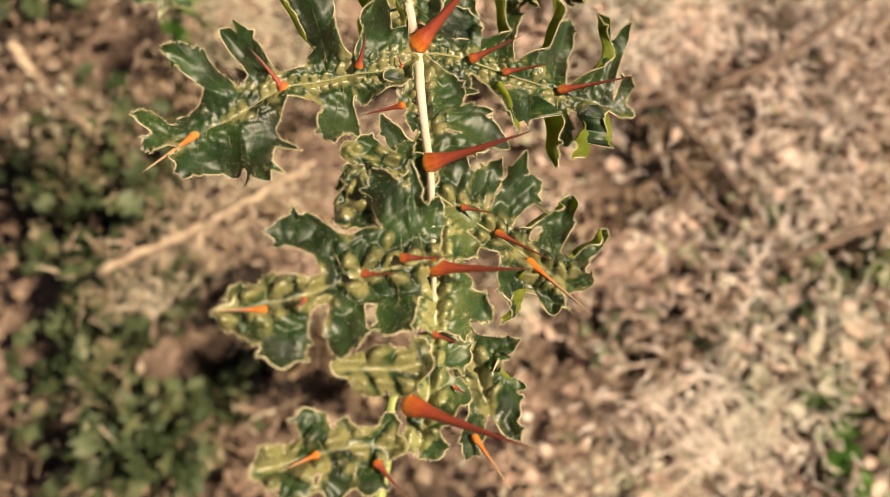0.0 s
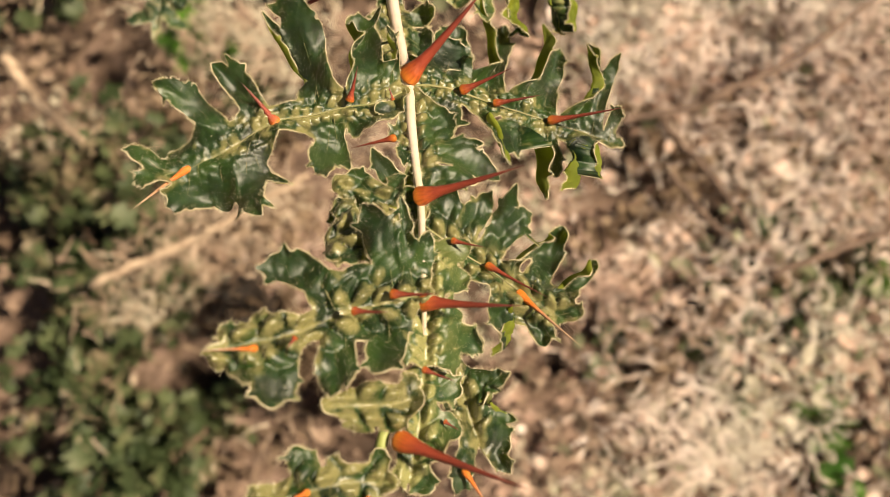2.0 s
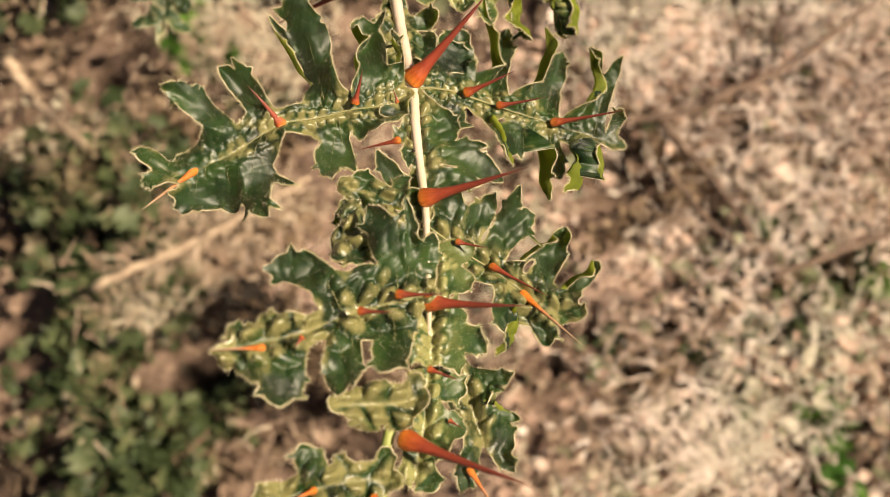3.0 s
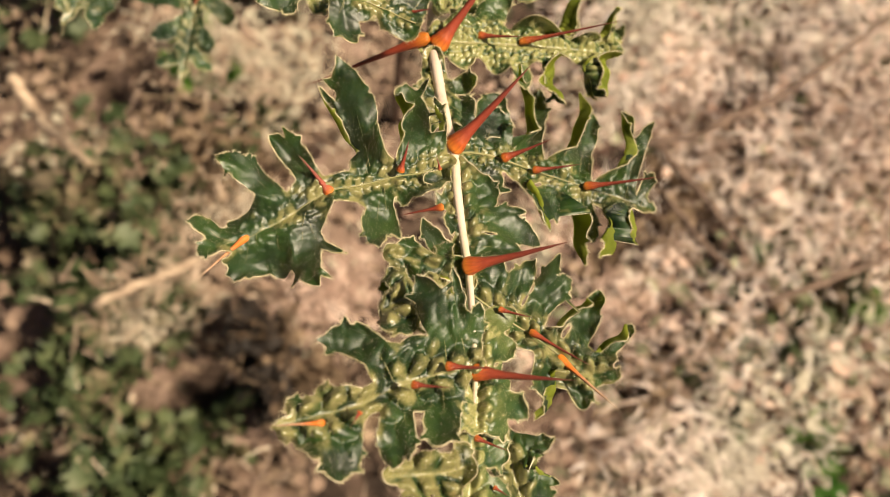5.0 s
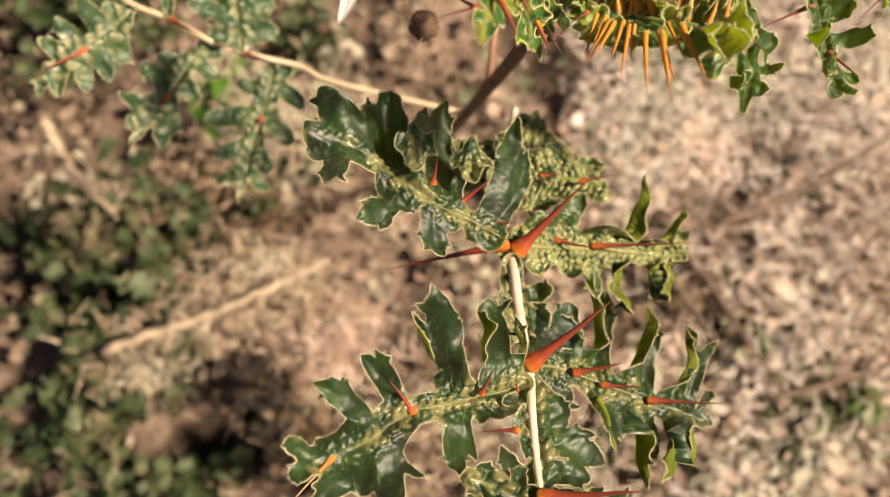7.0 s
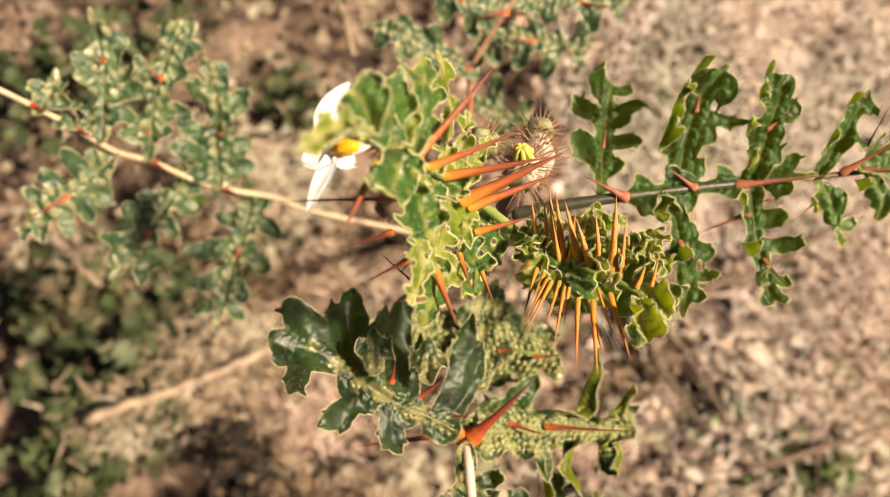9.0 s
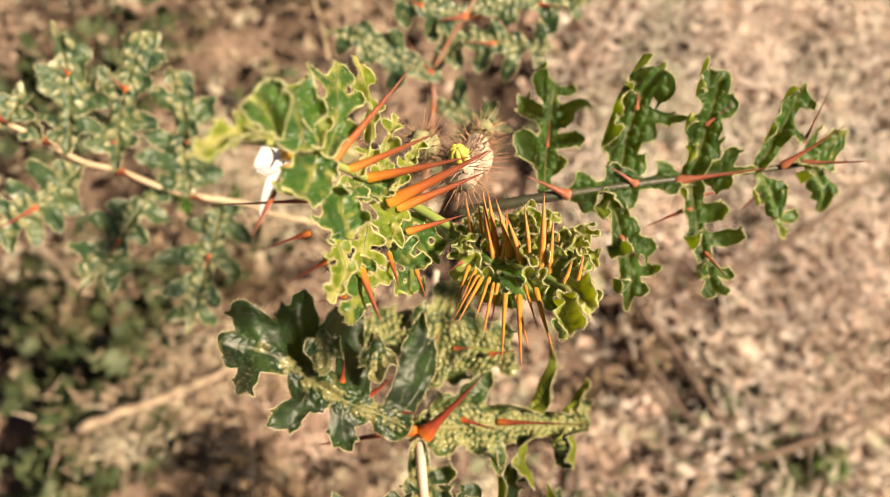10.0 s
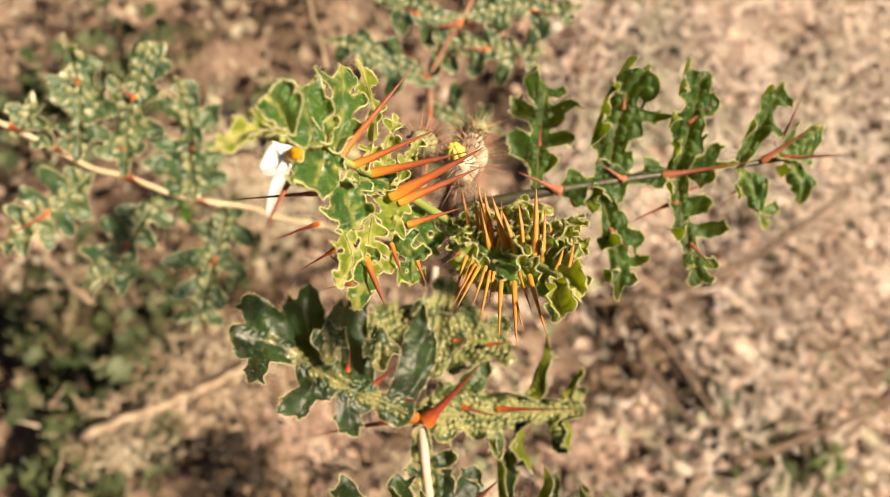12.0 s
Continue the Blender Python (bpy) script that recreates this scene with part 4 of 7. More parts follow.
leaflet(leaf_r, [(40.9, 129.3, 497.6), (42.6, 138.2, 502.1), (43.6, 146.1, 507.2)], 2.3, [(0.20, 40.0, 132.8, 499.0, 1.2, 1.3), (0.45, 38.6, 137.7, 501.8, 1.2, 1.4), (0.70, 38.8, 143.2, 505.3, 1.2, 1.4), (0.90, 40.0, 146.7, 507.4, 1.3, 0.8), (0.30, 45.1, 133.5, 498.9, 1.6, 0.0), (0.70, 47.5, 141.9, 504.1, 1.5, 0.0), (0.95, 44.2, 146.4, 507.3, 1.2, 0.0)], GREEN, bump=0.9, pitch=2.2, fold=(1, 1.65, 0.35), fat=1.08)
leaflet(leaf_r, [(54.4, 132.7, 497.0), (57.5, 138.8, 500.6), (61.0, 147.2, 504.8)], 1.5, [(0.35, 55.2, 138.0, 500.4, 1.2, 1.2), (0.62, 57.1, 144.4, 504.1, 1.2, 1.2), (0.50, 61.9, 137.9, 499.3, 1.3, 0.0), (0.85, 63.2, 144.4, 503.2, 1.1, 0.0)], GREEN, bump=0.9, pitch=2.2, fold=(1, 1.65, 0.35), fat=1.08)
leaflet(leaf_r, [(63.1, 134.5, 496.7), (67.7, 137.2, 497.8), (71.4, 140.9, 499.8)], 1.4, [(0.50, 71.1, 134.6, 495.4, 1.4, 0.0), (0.40, 64.2, 139.0, 499.7, 1.2, 0.8), (0.80, 71.3, 138.4, 498.1, 1.2, 0.0)], YOUNG, bump=0.9, pitch=2.2, fat=1.08)
leaflet(leaf_r, [(16.5, 123.1, 498.8), (30.0, 126.6, 498.2), (40.9, 129.2, 497.5), (54.5, 132.3, 496.8)], 1.3, [(0.05, 19.4, 128.1, 497.4, 1.2, 0.0), (0.10, 19.9, 120.1, 499.1, 1.3, 0.0), (0.30, 27.5, 122.3, 498.6, 2.1, 0.0), (0.22, 25.5, 130.0, 497.6, 1.3, 0.0), (0.50, 35.4, 131.3, 498.6, 1.4, 0.0), (0.55, 36.0, 125.0, 497.5, 1.3, 0.0), (0.75, 47.3, 127.5, 495.9, 1.4, 0.0), (0.80, 47.8, 134.0, 498.8, 1.2, 0.0)], GREEN, bump=0.9, pitch=2.2, fat=1.08)
leaflet(leaf_r, [(24.6, 123.9, 498.7), (27.0, 116.4, 498.0), (29.7, 109.2, 495.0), (29.5, 103.1, 492.3)], 1.8, [(0.08, 21.6, 119.3, 499.0, 1.5, 0.0), (0.45, 22.8, 111.7, 496.9, 1.1, 1.1), (0.75, 25.3, 106.2, 494.0, 1.1, 1.3), (0.28, 30.2, 117.7, 497.8, 1.4, 0.0), (0.40, 33.8, 114.5, 496.5, 1.4, 0.0), (0.65, 34.7, 111.0, 495.3, 1.0, 0.0), (0.82, 32.3, 106.4, 493.6, 1.1, 0.0)], GREEN, bump=0.9, pitch=2.2, fold=(-1, 1.65, 0.35), fat=1.08)
leaflet(leaf_r, [(41.0, 127.8, 497.2), (42.9, 118.4, 495.5), (45.7, 107.9, 494.1)], 1.7, [(0.05, 39.5, 125.8, 497.0, 1.2, 1.0), (0.45, 40.1, 115.6, 495.8, 1.2, 1.3), (0.85, 40.7, 109.8, 494.6, 1.2, 1.3), (0.25, 47.5, 123.2, 495.0, 1.4, 0.0), (0.50, 51.2, 118.0, 494.0, 1.3, 0.0), (0.80, 50.6, 111.4, 494.1, 1.0, 0.0), (0.95, 44.3, 106.9, 493.9, 1.2, 0.0), (0.97, 47.6, 107.3, 494.0, 1.0, 0.0)], GREEN, bump=0.9, pitch=2.2, fold=(-1, 1.65, 0.35), fat=1.08)
leaflet(leaf_r, [(55.9, 131.6, 496.2), (59.5, 126.6, 493.2), (61.3, 120.1, 491.7)], 1.8, [(0.70, 65.4, 125.5, 491.5, 0.8, 0.0), (0.30, 55.1, 127.7, 494.5, 1.2, 0.9), (0.20, 60.8, 130.1, 494.4, 1.3, 0.0), (0.85, 59.4, 123.1, 492.4, 1.0, 1.0)], YOUNG, bump=0.9, pitch=2.2, fold=(-1, 1.65, 0.35), fat=1.08)
leaflet(leaf_r, [(66.5, 134.4, 496.0), (69.5, 130.7, 493.0), (69.8, 126.9, 491.1)], 1.8, [(0.30, 72.3, 130.9, 492.8, 1.2, 0.0), (0.10, 64.3, 132.6, 495.2, 1.0, 0.8)], YOUNG, bump=0.9, pitch=2.2, fold=(-1, 1.65, 0.35), fat=1.08)
thorn(leaf_r, (16.4, 122.8, 499.6), (7.4, 124.8, 503.8), 1.15, THORN_BROWN)
thorn(leaf_r, (29.6, 126.4, 498.9), (23.9, 128.8, 501.8), 0.99, THORN_BROWN)
thorn(leaf_r, (38.5, 128.3, 498.3), (55.4, 130.1, 504.1), 1.00, THORN_BROWN)
thorn(leaf_r, (59.7, 133.7, 497.4), (69.7, 140.2, 504.2), 0.92, THORN_BROWN)
thorn(leaf_r, (64.1, 134.7, 497.3), (75.6, 133.0, 504.2), 0.74, THORN_BROWN)
thorn(leaf_r, (42.3, 125.9, 496.5), (50.4, 128.9, 495.0), 0.73, THORN_BROWN)
thorn(leaf_r, (41.1, 123.5, 496.4), (32.2, 119.6, 493.3), 0.73, THORN_BROWN)
thorn(leaf_r, (29.3, 141.5, 500.9), (29.5, 146.8, 503.7), 0.55, THORN_BROWN)
thorn(leaf_r, (42.3, 138.4, 502.9), (46.6, 141.6, 505.9), 0.54, THORN_BROWN)
thorn(leaf_r, (26.9, 115.6, 498.5), (30.2, 109.9, 501.4), 0.62, THORN_BROWN)
thorn(leaf_r, (44.2, 114.7, 495.7), (47.9, 107.8, 499.3), 0.54, THORN_BROWN)
thorn(leaf_r, (56.5, 129.3, 494.9), (50.8, 123.4, 493.3), 0.46, THORN_BROWN)
thorn(leaf_r, (13.0, 134.9, 494.6), (13.2, 139.8, 497.2), 0.47, THORN_BROWN)
thorn(leaf_r, (63.1, 138.2, 500.0), (65.9, 148.1, 508.6), 0.37, THORN_BROWN)
leaf_l = leaf([(-131.2, 154.3, 451.0), (-121.6, 152.1, 445.3), (-112.7, 150.0, 438.1), (-105.4, 148.3, 429.4), (-97.8, 149.2, 422.1), (-89.7, 148.5, 414.4), (-80.6, 148.0, 409.0), (-65.0, 148.8, 402.8), (-55.0, 148.0, 396.1), (-14.0, 147.0, 385.0)], (0.75, 1.0), TAN_STEM, 'soft green leaf with a long pale midrib')
leaflet(leaf_l, [(-107.3, 149.3, 434.1), (-108.0, 160.4, 437.6), (-109.0, 168.5, 440.6), (-112.6, 180.2, 445.8)], 2.2, [(0.52, -115.2, 168.4, 443.7, 1.94, 0), (0.37, -114.4, 164.1, 442.1, 1.94, 0), (0.21, -113.3, 157.4, 439.5, 1.94, 0), (0.6, -105, 176.9, 440.9, 2.53, 0), (0.65, -110.7, 178.1, 444.2, 2.39, 0), (0.44, -101.3, 168.5, 436.5, 2.08, 0), (0.28, -99.1, 164.1, 434.1, 2.24, 0), (0.11, -100.8, 157, 432.9, 2.08, 0), (0.13, -112.4, 152.2, 437.6, 1.94, 0)], SOFT, bump=0.7, rib=0.2, pitch=3.2, curly=0.2)
leaflet(leaf_l, [(-97.6, 149.6, 423.8), (-97.4, 159.6, 429.8), (-95.3, 170.0, 434.8), (-91.5, 182.4, 439.9)], 2.2, [(0.47, -100.5, 171.7, 439.3, 2.46, 0), (0.29, -103.6, 157.3, 432.5, 2.16, 0), (0.18, -103.2, 152.3, 429.2, 2.00, 0), (0.69, -85.8, 179.7, 434.5, 2.46, 0), (0.86, -87.4, 184.4, 438.4, 2.31, 0), (0.83, -94, 181.2, 440.8, 2.16, 0), (0.54, -89, 171.7, 431.6, 2.31, 0), (0.33, -88.8, 163.5, 426.5, 2.31, 0), (0.16, -92, 156.5, 424.4, 2.16, 0)], SOFT, bump=0.7, rib=0.2, pitch=3.2, curly=0.2)
leaflet(leaf_l, [(-80.6, 148.4, 409.1), (-82.3, 157.4, 416.7), (-82.1, 167.5, 423.7), (-85.4, 177.7, 433.5)], 2.3, [(0.42, -73.7, 174, 422.3, 2.74, 0), (0.6, -80.4, 177.6, 429.7, 1.94, 0), (0.92, -79.9, 177.2, 429.1, 1.62, 0), (0.36, -91.3, 161, 425.8, 2.74, 0), (0.24, -93, 153.3, 421.5, 2.74, 0), (0.24, -73, 161.3, 412.7, 2.42, 0), (0.1, -71.8, 156.5, 408.4, 2.25, 0), (0.7, -89, 170, 430.6, 2.25, 0), (0.1, -88.7, 148.4, 414.9, 2.25, 0)], SOFT, bump=0.7, rib=0.2, pitch=3.2, curly=0.2)
leaflet(leaf_l, [(-120.2, 150.7, 444.6), (-118.4, 156.6, 445.1), (-118.0, 162.7, 446.1)], 1.6, [(0.22, -112.9, 153.6, 442.5, 1.73, 0), (0.5, -114.7, 159.1, 444.2, 1.73, 0), (0.43, -122.1, 157.3, 446.6, 1.73, 0)], SOFT, bump=0.7, rib=0.2, pitch=3.2, curly=0.2)
leaflet(leaf_l, [(-112.1, 149.2, 439.5), (-114.3, 152.1, 441.2), (-117.0, 152.7, 442.3)], 1.2, [(0.33, -116.7, 148.5, 441.1, 1.31, 0), (0.57, -111.9, 155.4, 441.1, 1.31, 0)], SOFT, bump=0.7, rib=0.2, pitch=3.2, curly=0.2)
leaflet(leaf_l, [(-105.4, 147.5, 427.4), (-113.0, 138.4, 428.2), (-119.5, 130.6, 428.9), (-126.2, 124.0, 430.4)], 2.2, [(0.28, -116.1, 143.9, 433.8, 2.40, 0), (0.5, -120.4, 138.4, 434.1, 2.24, 0), (0.65, -123.8, 133.2, 433.8, 1.95, 0), (0.18, -108, 134.7, 422.2, 2.55, 0), (0.36, -110.4, 129.4, 421.1, 2.10, 0), (0.56, -114.2, 124.6, 421.3, 1.80, 0), (0.7, -120.5, 121.8, 424.7, 1.80, 0), (0.84, -124.7, 121.3, 427.7, 1.50, 0), (0.1, -111.2, 146.3, 431.3, 1.95, 0)], SOFT, bump=0.7, rib=0.2, pitch=3.2, curly=0.2)
leaflet(leaf_l, [(-90.7, 147.7, 411.9), (-94.6, 139.7, 412.1), (-99.2, 129.2, 411.9), (-106.1, 114.3, 412.0)], 2.3, [(0.15, -86.8, 139.5, 406.4, 2.56, 0), (0.3, -90.8, 132.3, 407, 2.24, 0), (0.45, -95.9, 121.5, 407, 2.41, 0), (0.63, -97.6, 116.2, 406.5, 1.93, 0), (0.2, -101.8, 140.7, 417.6, 2.24, 0), (0.33, -103.7, 135, 417, 2.56, 0), (0.55, -106.7, 126.3, 416.3, 2.41, 0), (0.71, -106.4, 120.3, 414.1, 1.93, 0), (0.06, -86.6, 146.3, 408.5, 1.93, 0)], SOFT, bump=0.7, rib=0.2, pitch=3.2, curly=0.2)
leaflet(leaf_l, [(-72.7, 146.7, 402.7), (-74.1, 134.7, 400.5), (-76.4, 122.1, 398.4), (-78.2, 107.3, 395.7)], 2.7, [(0.12, -64, 138.7, 397.5, 2.86, 0), (0.3, -65.2, 127.4, 395.3, 2.68, 0), (0.56, -69.8, 117.1, 394.7, 2.52, 0), (0.76, -71.3, 111.6, 394, 2.02, 0), (0.18, -81.1, 140.8, 404.6, 2.52, 0), (0.31, -88.1, 127.8, 404.3, 2.86, 0), (0.52, -84.8, 118.7, 400.9, 2.52, 0), (0.76, -84.2, 111.3, 399, 2.18, 0), (0.05, -67.1, 148.1, 400.9, 2.18, 0)], SOFT, bump=0.7, rib=0.2, pitch=3.2, curly=0.2)
thorn(leaf_l, (-112.5, 149.9, 438.5), (-105.0, 145.8, 441.7), 1.10, THORN_DARK)
thorn(leaf_l, (-97.6, 149.0, 422.5), (-87.3, 142.4, 427.2), 1.34, THORN_DARK)
thorn(leaf_l, (-80.4, 147.8, 409.5), (-68.6, 142.2, 415.0), 1.41, THORN_DARK)
thorn(leaf_l, (-121.4, 152.0, 445.8), (-115.4, 149.4, 448.0), 1.06, THORN)
thorn(leaf_l, (-107.4, 167.4, 443.4), (-109.6, 169.5, 445.1), 0.94, THORN)
thorn(leaf_l, (-94.2, 167.4, 436.9), (-99.4, 170.8, 440.4), 0.97, THORN)
thorn(leaf_l, (-114.6, 134.3, 429.1), (-124.5, 123.4, 434.2), 0.96, THORN)
thorn(leaf_l, (-97.7, 131.2, 412.5), (-99.1, 125.8, 415.0), 0.85, THORN)
thorn(leaf_l, (-73.9, 131.3, 402.6), (-74.2, 126.1, 404.7), 0.89, THORN)
thorn(leaf_l, (-80.8, 160.3, 420.3), (-78.2, 160.7, 421.5), 0.69, THORN)
thorn(leaf_l, (-97.6, 155.1, 428.7), (-100.0, 154.4, 430.1), 0.66, THORN)
leaf_t = leaf([(-11.0, 134.0, 430.0), (-9.6, 175.5, 424.9), (-10.6, 184.6, 429.4), (-5.5, 194.5, 436.5), (-1.7, 200.5, 439.8), (3.5, 212.8, 442.8)], (0.9, 0.8), RED_STEM, 'green leaf below the stem top with reddish midrib')
leaflet(leaf_t, [(-10.6, 184.6, 429.4), (-20.2, 185.5, 433.3), (-30.5, 188.7, 437.7), (-41.5, 190.4, 438.1)], 3.7, [(0.30, -22.3, 190.9, 438.4, 2.4, 0.0), (0.30, -21.4, 178.1, 429.2, 2.5, 0.0), (0.60, -30.1, 182.4, 433.9, 2.4, 0.0), (0.80, -37.0, 185.3, 436.1, 2.0, 0.0), (0.70, -30.7, 192.2, 439.8, 2.0, 0.0)], SOFT, bump=0.8, pitch=2.6, curly=0.35, fat=1.08)
leaflet(leaf_t, [(-9.1, 186.9, 430.7), (-2.8, 193.6, 435.1), (8.6, 193.7, 434.0), (24.2, 194.2, 434.0)], 3.1, [(0.30, -9.0, 195.1, 438.2, 2.4, 0.0), (0.50, 2.3, 186.5, 429.6, 2.1, 0.0), (0.70, 11.1, 184.2, 429.8, 2.1, 0.0), (0.85, 21.2, 187.7, 431.9, 1.7, 0.0), (0.60, 6.2, 199.8, 437.4, 2.1, 0.0), (0.90, 20.3, 199.1, 435.8, 1.7, 0.0), (0.10, -2.9, 187.0, 429.8, 2.1, 0.0)], SOFT, bump=0.8, pitch=2.6, curly=0.35, fat=1.08)
leaflet(leaf_t, [(-3.3, 198.8, 439.2), (-15.2, 198.3, 442.8), (-24.6, 200.8, 445.0), (-31.5, 204.3, 444.7)], 3.0, [(0.30, -11.3, 192.2, 436.3, 2.3, 0.0), (0.50, -20.8, 194.2, 440.9, 2.3, 0.0), (0.50, -14.9, 204.8, 446.1, 2.3, 0.0), (0.20, -7.2, 194.2, 436.8, 2.0, 0.0)], SOFT, bump=0.8, pitch=2.6, curly=0.35, fat=1.08)
leaflet(leaf_t, [(-1.7, 199.8, 439.4), (11.0, 205.6, 439.1), (25.1, 206.2, 437.7), (33.9, 208.0, 437.7)], 3.4, [(0.30, 11.6, 198.2, 436.0, 2.2, 0.0), (0.60, 23.9, 197.8, 435.2, 2.2, 0.0), (0.50, 19.3, 213.8, 440.5, 2.2, 0.0), (0.85, 30.7, 201.8, 436.0, 1.9, 0.0)], SOFT, bump=0.8, pitch=2.6, curly=0.35, fat=1.08)
leaflet(leaf_t, [(-9.0, 183.5, 413.1), (2.3, 180.0, 411.6), (15.2, 176.3, 413.0)], 2.9, [(0.40, -2.1, 188.7, 416.0, 2.2, 0.0), (0.60, 9.3, 184.2, 414.5, 2.2, 0.0), (0.50, -1.0, 173.6, 409.7, 2.2, 0.0)], SOFT, bump=0.8, pitch=2.6, curly=0.35, fat=1.08)
thorn(leaf_t, (-10.1, 183.7, 429.3), (-20.8, 193.9, 435.9), 0.87, THORN)
thorn(leaf_t, (-2.4, 198.4, 439.4), (-10.9, 194.0, 443.2), 1.36, THORN)
thorn(leaf_t, (-1.6, 198.6, 439.2), (4.2, 196.6, 441.9), 1.02, THORN)
thorn(leaf_t, (-15.2, 198.0, 443.3), (-21.1, 198.4, 446.2), 0.83, THORN)
thorn(leaf_t, (6.8, 193.3, 434.4), (-3.8, 190.7, 439.1), 0.86, THORN)
thorn(leaf_t, (18.9, 205.1, 438.6), (27.6, 201.8, 442.9), 0.86, THORN)
thorn(leaf_t, (-9.6, 175.1, 425.5), (-10.4, 181.2, 428.7), 0.87, THORN)
leaf_n = leaf([(-4.8, 110.8, 509.5), (-13.3, 109.4, 526.1), (-19.2, 108.1, 537.9), (-25.3, 105.7, 550.2), (-30.2, 102.9, 559.9), (-32.8, 100.5, 565.0)], (0.8, 0.4), LIME_STEM, 'young yellow-green leaf with orange thorns rising above the stem')
leaflet(leaf_n, [(-27.0, 102.8, 558.0), (-28.2, 104.8, 561.5), (-29.7, 105.8, 565.9)], 0.7, [(0.13, -29, 101.5, 563, 0.6, 0.4), (0.19, -26.4, 106.6, 557.3, 0.65, 0.4, 0, 0.54), (0.51, -29.8, 102.7, 565.5, 0.66, 0.1), (0.49, -27.4, 107.6, 560.3, 0.62, 0.4, 0, 0.55), (0.75, -30, 103.7, 566.3, 0.53, 0.1), (0.79, -28.5, 107.9, 563.2, 0.58, 0.2, 0, 0.61)], YOUNG, bump=0.8, rib=0.07, curly=0.2)
leaflet(leaf_n, [(-25.2, 104.7, 553.7), (-26.3, 107.6, 557.1), (-27.1, 110.6, 560.0)], 1.0, [(0.2, -27.6, 103.9, 559.8, 0.9, 0.2), (0.17, -23.8, 109.8, 551, 0.72, 0.2, 0, 0.55), (0.51, -28, 105.8, 561.4, 0.74, 0.3), (0.52, -25, 110.7, 554.4, 0.79, 0.2, 0, 0.56), (0.81, -28.4, 107.7, 562.9, 0.75, 0), (0.79, -25.3, 112.6, 555.8, 0.8, 0.1, 0, 0.58)], YOUNG, bump=0.8, rib=0.07, curly=0.2)
leaflet(leaf_n, [(-23.1, 106.0, 548.2), (-22.7, 112.8, 549.0), (-23.3, 118.4, 552.0)], 0.9, [(0.18, -25, 107.5, 553.7, 0.88, 0.4), (0.14, -20.7, 111.3, 543.1, 0.87, 0.4, 0, 0.54), (0.48, -24.7, 111.1, 553.9, 0.84, 0), (0.49, -20.5, 116.3, 543.9, 0.74, 0.3, 0, 0.44), (0.77, -25, 114, 555.4, 0.87, 0.4), (0.8, -21.6, 119.2, 547.5, 0.74, 0.2, 0, 0.43)], YOUNG, bump=0.8, rib=0.07, curly=0.2)
leaflet(leaf_n, [(-23.8, 105.5, 550.1), (-24.5, 108.4, 552.5), (-25.3, 110.9, 555.4)], 0.3, [(0.14, -24.9, 105.5, 553, 0.37, 0), (0.21, -23.1, 108.7, 549, 0.39, 0.1, 0, 0.48), (0.46, -25.4, 107.3, 554.7, 0.37, 0.2), (0.47, -23.8, 109.6, 551.1, 0.35, 0, 0, 0.7), (0.77, -25.6, 109, 555.8, 0.38, 0.4), (0.77, -24.2, 111.4, 552.6, 0.35, 0.1, 0, 0.72)], LIME, bump=0.8, rib=0.07, curly=0.2)
leaflet(leaf_n, [(-19.5, 107.6, 539.1), (-18.9, 116.0, 539.6), (-21.3, 121.0, 547.3)], 0.4, [(0.21, -20.5, 110.8, 542.6, 0.38, 0.1), (0.15, -18.1, 112, 536.3, 0.45, 0.1, 0, 0.67), (0.48, -20.1, 115.1, 542.4, 0.48, 0.3), (0.52, -18.2, 118.6, 538.2, 0.46, 0.1, 0, 0.72), (0.82, -21.7, 117.9, 547.6, 0.39, 0.1), (0.82, -19.8, 121.1, 543.1, 0.47, 0, 0, 0.41)], LIME, bump=0.8, rib=0.07, curly=0.2)
leaflet(leaf_n, [(-17.5, 108.3, 533.7), (-16.8, 114.3, 533.6), (-15.8, 120.3, 532.4)], 0.4, [(0.15, -18.3, 109.8, 536.4, 0.43, 0.2), (0.13, -15.9, 111.9, 530.3, 0.42, 0.2, 0, 0.69), (0.42, -18.2, 112.9, 536.8, 0.43, 0.2), (0.45, -15.8, 115.4, 530.9, 0.4, 0.2, 0, 0.57), (0.78, -17.4, 117.3, 535.8, 0.47, 0.4), (0.76, -15.1, 119.1, 530, 0.41, 0.1, 0, 0.67)], LIME, bump=0.8, rib=0.07, curly=0.2)
leaflet(leaf_n, [(-15.5, 109.2, 528.8), (-14.0, 115.3, 526.2), (-11.8, 121.6, 521.9)], 0.4, [(0.17, -16.1, 111.4, 530.9, 0.43, 0), (0.17, -13.6, 112.9, 524.5, 0.38, 0.3, 0, 0.43), (0.44, -14.9, 115.1, 528.4, 0.4, 0.2), (0.43, -12.6, 116.4, 522.8, 0.43, 0.4, 0, 0.62), (0.8, -13.3, 119.5, 525.2, 0.38, 0.4), (0.75, -11.6, 119.9, 521, 0.41, 0.3, 0, 0.44)], LIME, bump=0.8, rib=0.07, curly=0.2)
leaflet(leaf_n, [(-24.3, 105.5, 551.4), (-24.5, 102.6, 551.1), (-25.3, 98.8, 552.3)], 1.0, [(0.19, -22.3, 104.8, 545.8, 0.93, 0.2), (0.19, -26.5, 101, 556.3, 0.91, 0.4, 0, 0.4), (0.44, -22.6, 102.4, 545.9, 0.87, 0.4), (0.49, -26.8, 99.5, 556.7, 0.84, 0, 0, 0.6), (0.76, -23.4, 99.9, 547.5, 0.87, 0.4), (0.79, -26.8, 98.2, 556.2, 0.8, 0.4, 0, 0.65)], YOUNG, bump=0.8, rib=0.07, curly=0.2)
